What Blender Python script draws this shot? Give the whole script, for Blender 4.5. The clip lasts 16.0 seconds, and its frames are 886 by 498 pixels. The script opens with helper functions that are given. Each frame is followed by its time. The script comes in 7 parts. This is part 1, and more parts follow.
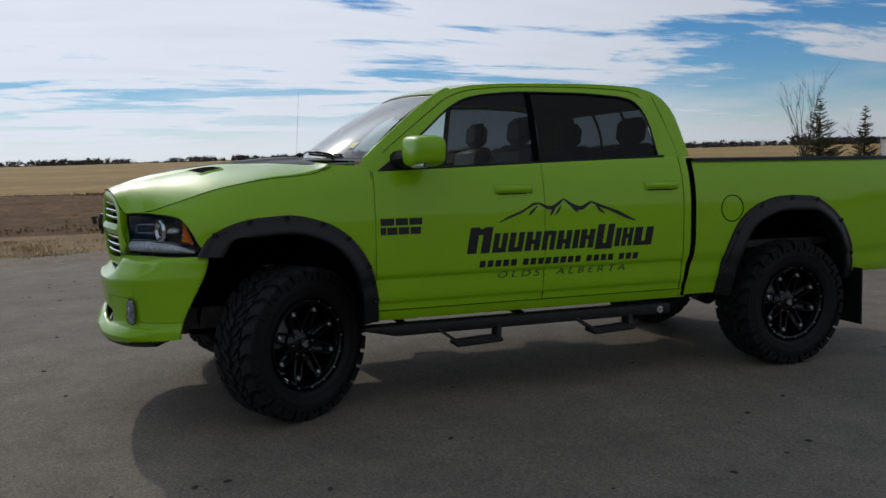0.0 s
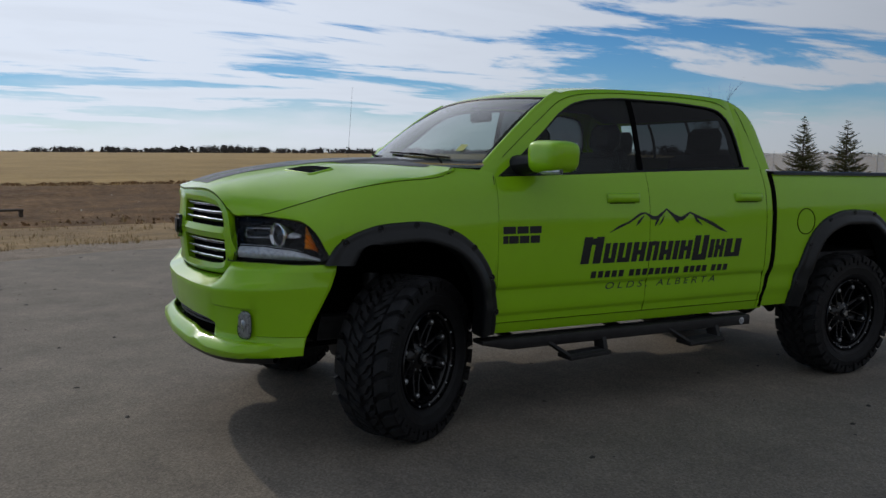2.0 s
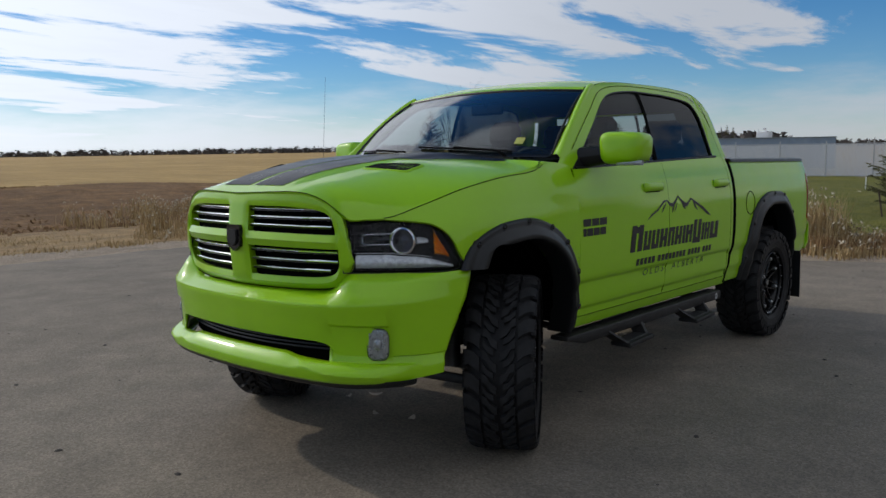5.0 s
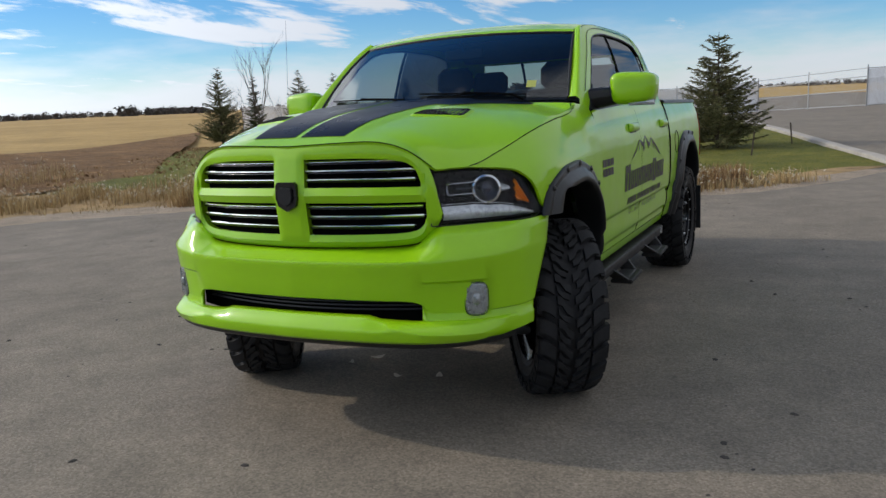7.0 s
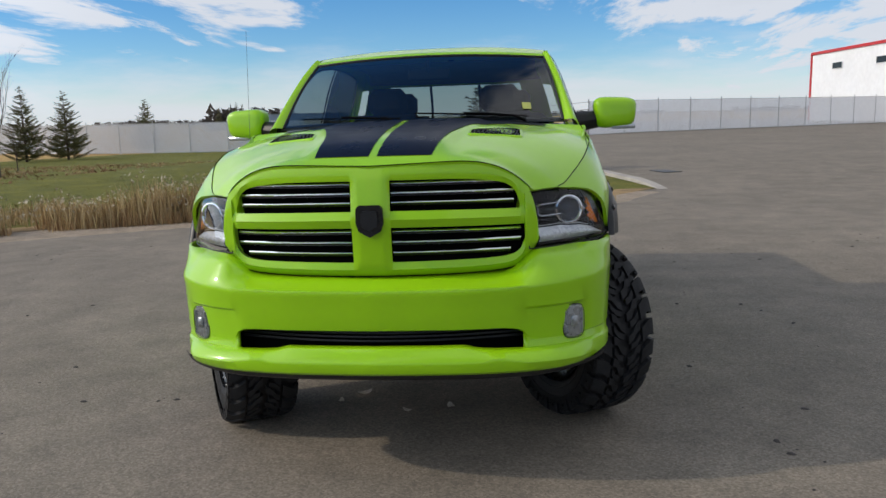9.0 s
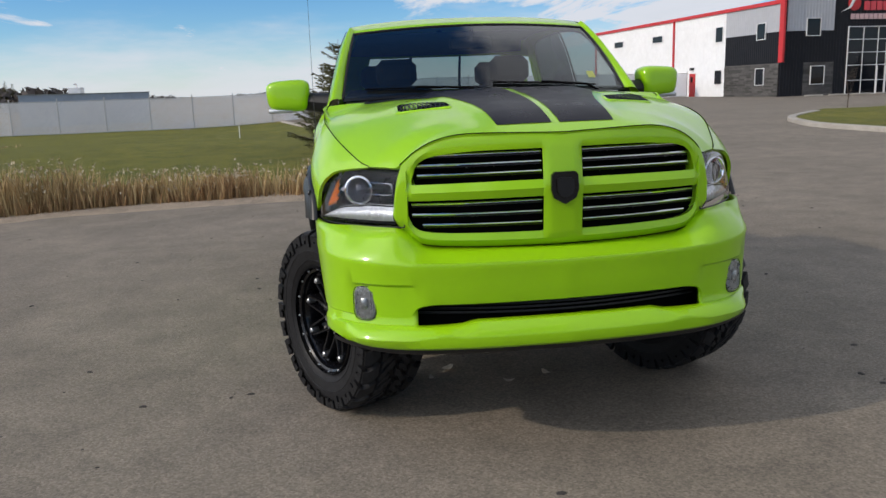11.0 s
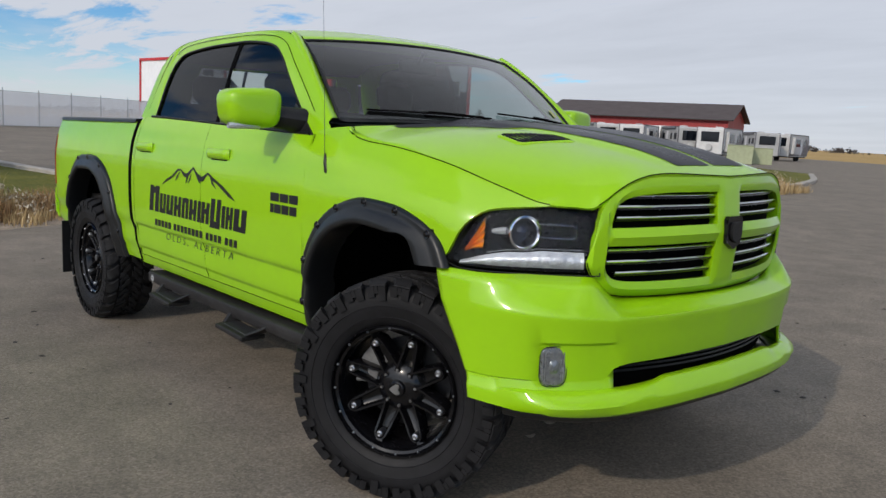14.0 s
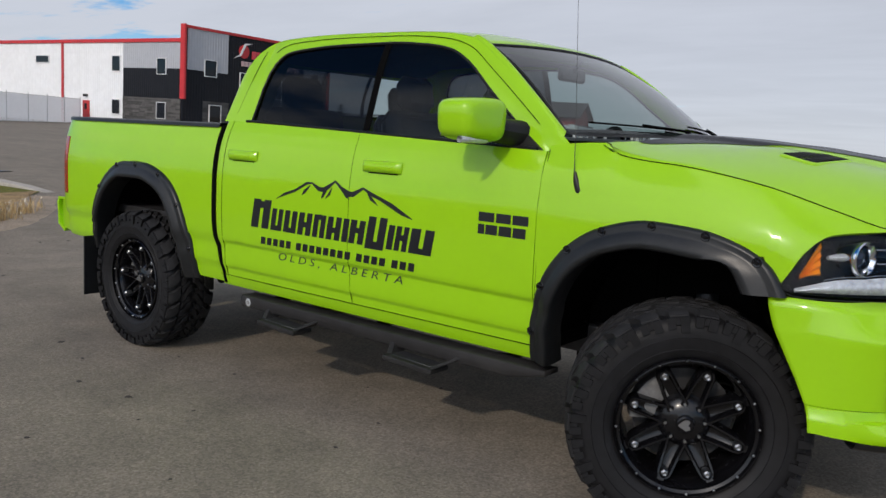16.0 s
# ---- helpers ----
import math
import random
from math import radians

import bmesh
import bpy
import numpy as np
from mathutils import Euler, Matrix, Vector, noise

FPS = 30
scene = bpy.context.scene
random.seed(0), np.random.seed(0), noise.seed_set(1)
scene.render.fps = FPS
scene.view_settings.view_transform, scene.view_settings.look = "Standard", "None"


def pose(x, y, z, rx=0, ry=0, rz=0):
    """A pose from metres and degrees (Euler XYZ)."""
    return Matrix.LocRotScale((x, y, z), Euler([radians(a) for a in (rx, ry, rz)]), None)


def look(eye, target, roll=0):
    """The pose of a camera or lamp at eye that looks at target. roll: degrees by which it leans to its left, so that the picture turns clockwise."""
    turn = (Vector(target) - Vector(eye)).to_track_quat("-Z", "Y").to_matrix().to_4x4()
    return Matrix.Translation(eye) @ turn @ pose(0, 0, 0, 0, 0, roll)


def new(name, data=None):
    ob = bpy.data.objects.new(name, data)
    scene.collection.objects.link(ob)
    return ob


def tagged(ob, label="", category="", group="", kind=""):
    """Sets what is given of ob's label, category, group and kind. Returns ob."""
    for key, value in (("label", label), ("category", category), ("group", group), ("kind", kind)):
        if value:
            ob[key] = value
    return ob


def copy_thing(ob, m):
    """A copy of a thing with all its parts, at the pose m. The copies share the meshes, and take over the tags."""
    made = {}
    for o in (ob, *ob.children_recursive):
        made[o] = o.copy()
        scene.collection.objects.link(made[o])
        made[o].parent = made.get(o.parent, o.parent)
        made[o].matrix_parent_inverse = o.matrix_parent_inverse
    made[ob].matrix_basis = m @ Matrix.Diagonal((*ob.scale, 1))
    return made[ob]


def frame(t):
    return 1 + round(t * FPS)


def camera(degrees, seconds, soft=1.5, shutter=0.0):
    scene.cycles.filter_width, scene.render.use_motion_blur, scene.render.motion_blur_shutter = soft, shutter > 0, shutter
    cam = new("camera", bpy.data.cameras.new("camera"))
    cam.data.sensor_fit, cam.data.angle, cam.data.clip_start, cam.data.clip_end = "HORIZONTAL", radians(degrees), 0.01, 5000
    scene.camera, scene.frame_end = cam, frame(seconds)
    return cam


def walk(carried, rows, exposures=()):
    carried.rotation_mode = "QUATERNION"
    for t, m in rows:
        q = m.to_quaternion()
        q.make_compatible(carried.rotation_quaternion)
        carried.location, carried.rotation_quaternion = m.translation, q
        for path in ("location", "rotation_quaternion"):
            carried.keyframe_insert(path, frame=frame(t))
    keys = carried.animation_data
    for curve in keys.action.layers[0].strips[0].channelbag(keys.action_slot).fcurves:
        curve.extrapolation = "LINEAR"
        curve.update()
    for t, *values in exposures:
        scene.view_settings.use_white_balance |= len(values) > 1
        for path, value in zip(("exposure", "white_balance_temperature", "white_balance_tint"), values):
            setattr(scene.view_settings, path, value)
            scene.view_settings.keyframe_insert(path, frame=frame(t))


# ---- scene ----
cam = camera(58.1, 16.0)
PATH = [
    (0, (0.562, 5.412, 1.507), (-0.084, 3.534, 1.269), -1.6),
    (0.5, (0.85, 5.25, 1.534), (0.142, 3.397, 1.279), -0.9),
    (1, (1.146, 5.041, 1.529), (0.394, 3.205, 1.273), -0.6),
    (1.5, (1.436, 4.836, 1.501), (0.574, 3.046, 1.269), -0.3),
    (2, (1.714, 4.663, 1.543), (0.794, 2.904, 1.303), 0.3),
    (2.5, (1.971, 4.427, 1.514), (1.002, 2.696, 1.262), -1.6),
    (3, (2.236, 4.217, 1.507), (1.135, 2.564, 1.274), -0.9),
    (3.5, (2.499, 4.015, 1.517), (1.302, 2.429, 1.289), -0.4),
    (4, (2.742, 3.713, 1.528), (1.436, 2.219, 1.277), -1.1),
    (4.2, (2.836, 3.617, 1.528), (1.487, 2.162, 1.282), -0.9),
    (6.3, (3.575, 2.468, 1.534), (1.889, 1.441, 1.209), -2.1),
    (6.5, (3.646, 2.337, 1.517), (1.931, 1.365, 1.178), -2.2),
    (7, (3.731, 2.049, 1.505), (1.958, 1.198, 1.138), -2.6),
    (7.5, (3.82, 1.737, 1.527), (1.988, 1.012, 1.183), -2.0),
    (8, (3.875, 1.367, 1.534), (1.998, 0.769, 1.187), -2.6),
    (8.2, (3.905, 1.222, 1.538), (2.008, 0.692, 1.189), -2.3),
    (10.3, (3.998, -0.357, 1.489), (2.025, -0.221, 1.194), -0.6),
    (10.5, (3.984, -0.506, 1.501), (2.014, -0.345, 1.196), -0.4),
    (11, (3.919, -0.891, 1.512), (1.975, -0.629, 1.12), -1.8),
    (11.5, (3.795, -1.224, 1.489), (1.879, -0.8, 1.102), -2.2),
    (12, (3.581, -1.588, 1.505), (1.703, -1.032, 1.1), -2.1),
    (12.5, (3.393, -1.931, 1.499), (1.588, -1.171, 1.093), -1.7),
    (13, (3.112, -2.225, 1.459), (1.396, -1.274, 1.073), -2.2),
    (13.5, (2.825, -2.524, 1.475), (1.206, -1.398, 1.145), 1.3),
    (14, (2.517, -2.812, 1.455), (1.021, -1.518, 1.158), 3.2),
    (14.5, (2.13, -3.008, 1.425), (0.724, -1.607, 1.183), 4.0),
    (15, (1.787, -3.248, 1.428), (0.464, -1.769, 1.175), 4.6),
    (15.5, (1.445, -3.518, 1.458), (0.161, -2.01, 1.179), 4.1),
    (16, (1.138, -3.759, 1.441), (-0.083, -2.201, 1.153), 3.8),
]
EXPOSURES = [(0.0, -1.44, 6300, 10), (2.5, -1.40, 6200, 10), (3.5, -1.20, 6250, 10), (4.2, -1.15, 6300, 10), (6.3, -0.66, 6400, 10), (8.0, -0.53, 6450, 10), (11.5, -0.50, 6550, 12), (13.0, -0.48, 6480, 12), (14.5, -0.75, 6400, 11), (16.0, -0.73, 6400, 12)]
CLOUD_TURN, CLOUD_SHIFT, CLOUD_COLOUR = 20.0, (3.1, 1.7, 0.0), (6.3, 6.6, 7.15)
SKY_STRENGTH, SUN_STRENGTH = 0.148, 2.65
walk(cam, [(t, look(eye, target, roll)) for t, eye, target, roll in PATH], EXPOSURES)

# ---- world, sun ----
SUN = Vector((0.36, -1.66, 1.0)).normalized()      # towards the sun
world = bpy.data.worlds.new("sky")
scene.world = world
world.use_nodes = True
wn, wl = world.node_tree.nodes, world.node_tree.links
wn.clear()


def wnode(kind, **values):
    n = wn.new(kind)
    for k, v in values.items():
        n.inputs[k].default_value = v
    return n


sky = wn.new("ShaderNodeTexSky")
sky.sky_type, sky.sun_disc = "NISHITA", False
sky.sun_elevation = math.asin(SUN.z)
sky.sun_rotation = math.atan2(SUN.x, SUN.y)
sky.air_density, sky.dust_density, sky.ozone_density, sky.altitude = 1.0, 0.15, 2.0, 1000
geo = wn.new("ShaderNodeTexCoord")
split = wn.new("ShaderNodeSeparateXYZ")
wl.new(geo.outputs["Generated"], split.inputs[0])


def wmath(op, a, b=None, clamp=False):
    n = wn.new("ShaderNodeMath")
    n.operation, n.use_clamp = op, clamp
    for i, v in enumerate((a, b)):
        if v is None:
            continue
        if isinstance(v, (int, float)):
            n.inputs[i].default_value = v
        else:
            wl.new(v, n.inputs[i])
    return n.outputs[0]


# a flat layer of cirrus, seen in perspective
up = wmath("ADD", wmath("MAXIMUM", split.outputs[2], 0.0), 0.085)
cu, cv = wmath("DIVIDE", split.outputs[0], up), wmath("DIVIDE", split.outputs[1], up)
comb = wn.new("ShaderNodeCombineXYZ")
wl.new(cu, comb.inputs[0]), wl.new(cv, comb.inputs[1])
turn = wn.new("ShaderNodeMapping")
turn.inputs["Rotation"].default_value = (0, 0, radians(CLOUD_TURN))
turn.inputs["Scale"].default_value = (0.42, 1.0, 1.0)
turn.inputs["Location"].default_value = CLOUD_SHIFT
wl.new(comb.outputs[0], turn.inputs[0])
big = wnode("ShaderNodeTexNoise", Scale=0.55, Detail=3.0, Roughness=0.5)
fine = wnode("ShaderNodeTexNoise", Scale=1.5, Detail=9.0, Roughness=0.62, Distortion=0.35)
wl.new(turn.outputs[0], big.inputs["Vector"]), wl.new(turn.outputs[0], fine.inputs["Vector"])
dens = wmath("ADD", wmath("MULTIPLY", big.outputs[0], 0.6), wmath("MULTIPLY", fine.outputs[0], 0.9))
# more cloud towards the sun's side and the north-east, as weather goes
side = wmath("MULTIPLY", wmath("ADD", wmath("MULTIPLY", split.outputs[0], 0.12), wmath("MULTIPLY", wmath("ABSOLUTE", wmath("ADD", split.outputs[1], 0.1)), 0.6)), 0.28)
side = wmath("ADD", side, wmath("ADD", wmath("MULTIPLY", wmath("MAXIMUM", split.outputs[1], 0.0), 0.14), 0.055))
west = wmath("ADD", wmath("MULTIPLY", split.outputs[0], -0.50), wmath("MULTIPLY", split.outputs[1], 0.86))
side = wmath("ADD", side, wmath("MULTIPLY", wmath("MAXIMUM", wmath("SUBTRACT", west, 0.25), 0.0), 0.14))
# clear blue on the side away from the weather
east = wmath("ADD", wmath("MULTIPLY", split.outputs[0], 0.92), wmath("MULTIPLY", split.outputs[1], 0.40))
side = wmath("SUBTRACT", side, wmath("MULTIPLY", wmath("MAXIMUM", wmath("SUBTRACT", east, 0.2), 0.0), 0.18))
south_west = wmath("ADD", wmath("MULTIPLY", split.outputs[2], 0.64), wmath("ADD", wmath("MULTIPLY", split.outputs[0], -0.63), wmath("MULTIPLY", split.outputs[1], -0.44)))
side = wmath("SUBTRACT", side, wmath("MULTIPLY", wmath("MAXIMUM", wmath("SUBTRACT", south_west, 0.86), 0.0), 2.2))
low = wmath("MINIMUM", wmath("MULTIPLY", wmath("SUBTRACT", split.outputs[2], 0.13), 1.0), wmath("MULTIPLY", wmath("SUBTRACT", 1.55, split.outputs[2]), 0.155))
dot = wn.new("ShaderNodeVectorMath")
dot.operation = "DOT_PRODUCT"
dot.inputs[1].default_value = SUN
wl.new(geo.outputs["Generated"], dot.inputs[0])
# a thicker veil round the sun
veil = wmath("MULTIPLY", wmath("POWER", wmath("MAXIMUM", dot.outputs["Value"], 0.0), 8.0), 0.08)
dens = wmath("ADD", wmath("ADD", wmath("ADD", dens, side), low), veil)
ramp = wn.new("ShaderNodeMapRange")
ramp.interpolation_type = "SMOOTHSTEP"
for k, v in (("From Min", 0.85), ("From Max", 0.95), ("To Min", 0.0), ("To Max", 0.95)):
    ramp.inputs[k].default_value = v
wl.new(dens, ramp.inputs["Value"])
shade = wn.new("ShaderNodeMapRange")
for k, v in (("From Min", 1.0), ("From Max", 1.30), ("To Min", 1.0), ("To Max", 0.90)):
    shade.inputs[k].default_value = v
wl.new(dens, shade.inputs["Value"])
white = wn.new("ShaderNodeVectorMath")
white.operation = "SCALE"
white.inputs[0].default_value = CLOUD_COLOUR
near_sun = wn.new("ShaderNodeMapRange")
near_sun.interpolation_type = "SMOOTHSTEP"
for k, v in (("From Min", 0.2), ("From Max", 1.0), ("To Min", 1.08), ("To Max", 2.25)):
    near_sun.inputs[k].default_value = v
wl.new(dot.outputs["Value"], near_sun.inputs["Value"])
aureole = wmath("MULTIPLY", wmath("POWER", wmath("MAXIMUM", dot.outputs["Value"], 0.0), 60.0), 5.0)
wl.new(wmath("MULTIPLY", shade.outputs[0], wmath("ADD", near_sun.outputs[0], aureole)), white.inputs["Scale"])
mix = wn.new("ShaderNodeMix")
mix.data_type = "RGBA"
# pale haze low over the horizon
haze = wn.new("ShaderNodeMapRange")
haze.interpolation_type = "SMOOTHSTEP"
for k, v in (("From Min", 0.10), ("From Max", 0.0), ("To Min", 0.0), ("To Max", 0.88)):
    haze.inputs[k].default_value = v
puffs = wnode("ShaderNodeTexNoise", Scale=5.0, Detail=7.0, Roughness=0.6)
flat = wn.new("ShaderNodeMapping")
flat.inputs["Scale"].default_value = (1.0, 1.0, 5.0)
wl.new(geo.outputs["Generated"], flat.inputs[0]), wl.new(flat.outputs[0], puffs.inputs["Vector"])
wl.new(wmath("ADD", split.outputs[2], wmath("MULTIPLY", wmath("SUBTRACT", puffs.outputs[0], 0.5), 0.16)), haze.inputs["Value"])
wl.new(wmath("MAXIMUM", ramp.outputs[0], haze.outputs[0]), mix.inputs["Factor"])
tone = wnode("ShaderNodeHueSaturation", Saturation=1.22, Value=1.08)
tint = wn.new("ShaderNodeVectorMath")
tint.operation = "MULTIPLY"
tint.inputs[1].default_value = (0.78, 0.93, 1.10)
wl.new(sky.outputs[0], tint.inputs[0])
wl.new(tint.outputs[0], tone.inputs["Color"])
wl.new(tone.outputs[0], mix.inputs["A"]), wl.new(white.outputs[0], mix.inputs["B"])
back = wnode("ShaderNodeBackground", Strength=SKY_STRENGTH)
wl.new(mix.outputs["Result"], back.inputs["Color"])
wl.new(back.outputs[0], wn.new("ShaderNodeOutputWorld").inputs[0])

sun = new("sun", bpy.data.lights.new("sun", "SUN"))
sun.data.energy, sun.data.angle, sun.data.color = SUN_STRENGTH, radians(1.1), (1.0, 0.875, 0.71)
sun.matrix_world = look(SUN * 50, (0, 0, 0))

# ---- tools for meshes ----
def smooth_line(xs, ys):
    """A smooth function through points, which never overshoots them."""
    xs, ys = np.array(xs, float), np.array(ys, float)
    h, d = np.diff(xs), np.diff(ys) / np.diff(xs)
    m = np.zeros(len(xs))
    for i in range(1, len(xs) - 1):
        if d[i - 1] * d[i] > 0:
            a, b = 2 * h[i] + h[i - 1], h[i] + 2 * h[i - 1]
            m[i] = (a + b) / (a / d[i - 1] + b / d[i])
    m[0], m[-1] = d[0], d[-1]

    def at(x):
        x = min(max(x, xs[0]), xs[-1])
        i = min(int(np.searchsorted(xs, x, "right")) - 1, len(h) - 1)
        t = (x - xs[i]) / h[i]
        return float(ys[i] * (1 + 2 * t) * (1 - t) ** 2 + h[i] * m[i] * t * (1 - t) ** 2 + ys[i + 1] * t * t * (3 - 2 * t) + h[i] * m[i + 1] * t * t * (t - 1))
    return at


def spline(points, n):
    """n points on a smooth curve through the given ones, evenly along their length."""
    p = [Vector(q) for q in points]
    dist = [0.0]
    for a, b in zip(p, p[1:]):
        dist.append(dist[-1] + (b - a).length)
    axes = [smooth_line(dist, [q[k] for q in p]) for k in range(len(p[0]))]
    return [Vector([f(dist[-1] * i / (n - 1)) for f in axes]) for i in range(n)]


def step(a, b, x):
    t = min(max((x - a) / (b - a), 0.0), 1.0)
    return t * t * (3 - 2 * t)


def span(a, b, n):
    return [a + (b - a) * i / (n - 1) for i in range(n)]


class Geo:
    """Gathers faces for one mesh."""

    def __init__(self):
        self.v, self.f = [], []

    def add(self, vs, fs):
        k = len(self.v)
        self.v += [tuple(p) for p in vs]
        self.f += [tuple(i + k for i in f) for f in fs]
        return self

    def grid(self, fn, us, ws, skip=None, closed=False):
        n, m = len(us), len(ws)
        fs = []
        for i in range(n if closed else n - 1):
            for j in range(m - 1):
                if skip and skip(i, j):
                    continue
                k = (i + 1) % n
                fs.append((i * m + j, k * m + j, k * m + j + 1, i * m + j + 1))
        return self.add([fn(u, w) for u in us for w in ws], fs)

    def box(self, c, s, ch=0.0, m=None):
        """A box round c of size s, its edges cut by ch; m turns it about c."""
        h = [x / 2 for x in s]
        ch = min(ch, 0.45 * min(s))
        vs, fs = [], []
        if ch <= 0:
            vs = [(x * h[0], y * h[1], z * h[2]) for x in (-1, 1) for y in (-1, 1) for z in (-1, 1)]
            fs = [(0, 1, 3, 2), (4, 6, 7, 5), (0, 4, 5, 1), (2, 3, 7, 6), (0, 2, 6, 4), (1, 5, 7, 3)]
        else:
            idx = {}
            for sx in (-1, 1):
                for sy in (-1, 1):
                    for sz in (-1, 1):
                        sg = (sx, sy, sz)
                        for a in range(3):
                            idx[sg, a] = len(vs)
                            vs.append(tuple(sg[k] * (h[k] if k == a else h[k] - ch) for k in range(3)))
            for a in range(3):
                b, c2 = (a + 1) % 3, (a + 2) % 3
                for s0 in (-1, 1):
                    def sg(u, w):
                        r = [0, 0, 0]
                        r[a], r[b], r[c2] = s0, u, w
                        return tuple(r)
                    quad = [idx[sg(u, w), a] for u, w in ((-1, -1), (1, -1), (1, 1), (-1, 1))]
                    fs.append(tuple(quad if s0 > 0 else quad[::-1]))
                for u in (-1, 1):
                    for w in (-1, 1):
                        def sg2(t):
                            r = [0, 0, 0]
                            r[a], r[b], r[c2] = t, u, w
                            return tuple(r)
                        q = [idx[sg2(-1), b], idx[sg2(1), b], idx[sg2(1), c2], idx[sg2(-1), c2]]
                        fs.append(tuple(q[::-1] if u * w > 0 else q))
            for sx in (-1, 1):
                for sy in (-1, 1):
                    for sz in (-1, 1):
                        t = [idx[(sx, sy, sz), a] for a in range(3)]
                        fs.append(tuple(t if sx * sy * sz > 0 else t[::-1]))
        m = m or Matrix.Identity(3)
        return self.add([Vector(c) + m @ Vector(p) for p in vs], fs)

    def tube(self, pts, r, n=8, caps=True, flat=1.0):
        """A round bar along points; r a number or one for each point."""
        pts = [Vector(p) for p in pts]
        k = len(self.v)
        ref = Vector((0.13, 0.29, 0.95))
        for i, p in enumerate(pts):
            d = (pts[min(i + 1, len(pts) - 1)] - pts[max(i - 1, 0)]).normalized()
            a = d.cross(ref)
            a = a.normalized() if a.length > 1e-4 else d.cross(Vector((1, 0, 0))).normalized()
            b = d.cross(a)
            rr = r[i] if isinstance(r, (list, tuple)) else r
            for j in range(n):
                q = 2 * math.pi * j / n
                self.v.append(tuple(p + a * rr * math.cos(q) + b * rr * flat * math.sin(q)))
        for i in range(len(pts) - 1):
            for j in range(n):
                self.f.append((k + i * n + j, k + i * n + (j + 1) % n, k + (i + 1) * n + (j + 1) % n, k + (i + 1) * n + j))
        if caps:
            self.f.append(tuple(k + j for j in range(n))[::-1])
            self.f.append(tuple(k + (len(pts) - 1) * n + j for j in range(n)))
        return self

    def revolve(self, prof, n, m=None, cap=False):
        """A profile of (radius, height) turned about the y axis."""
        m = m or Matrix.Identity(4)
        us = [2 * math.pi * i / n for i in range(n)]
        self.grid(lambda u, w: m @ Vector((w[0] * math.cos(u), w[1], -w[0] * math.sin(u))), us, prof, closed=True)
        return self

    def prism(self, poly, a, b, fn):
        """A flat outline poly, drawn from depth a to depth b; fn(u, v, depth) gives the place."""
        n = len(poly)
        vs = [fn(u, w, a) for u, w in poly] + [fn(u, w, b) for u, w in poly]
        fs = [tuple(range(n))[::-1], tuple(range(n, 2 * n))] + [(i, (i + 1) % n, n + (i + 1) % n, n + i) for i in range(n)]
        return self.add(vs, fs)

    def mesh(self, name, mat, smooth=40.0, out=None):
        me = bpy.data.meshes.new(name)
        me.from_pydata(self.v, [], self.f)
        if out is not None:
            tot = sum((p.normal.dot(p.center - Vector(out)) * p.area for p in me.polygons))
            if tot < 0:
                me.flip_normals()
        for m in mat if isinstance(mat, (list, tuple)) else [mat]:
            me.materials.append(m)
        if smooth:
            me.shade_smooth()
            me.set_sharp_from_angle(angle=radians(smooth))
        me.update()
        return me

    def part(self, name, mat, parent=None, label="", smooth=40.0, solid=0.0, out=None, m=None):
        ob = new(name, self.mesh(name, mat, smooth, out))
        if parent:
            ob.parent = parent
        if m is not None:
            ob.matrix_basis = m
        if solid:
            mod = ob.modifiers.new("thickness", "SOLIDIFY")
            mod.thickness, mod.offset = solid, -1.0
            if smooth:
                if name == "front_bumper":
                    ob.data.set_sharp_from_angle(angle=radians(smooth))
                else:
                    ob.modifiers.new("crisp_edges", "EDGE_SPLIT").split_angle = radians(max(smooth, 30))
        return tagged(ob, label) if label else ob


def empty(name, m=None, label="", category="", group="", kind=""):
    ob = new(name)
    ob.empty_display_size = 0.2
    if m is not None:
        ob.matrix_basis = m
    return tagged(ob, label, category, group, kind)


def shared(name, me, parent, m=None, label=""):
    ob = new(name, me)
    ob.parent = parent
    if m is not None:
        ob.matrix_basis = m
    return tagged(ob, label) if label else ob


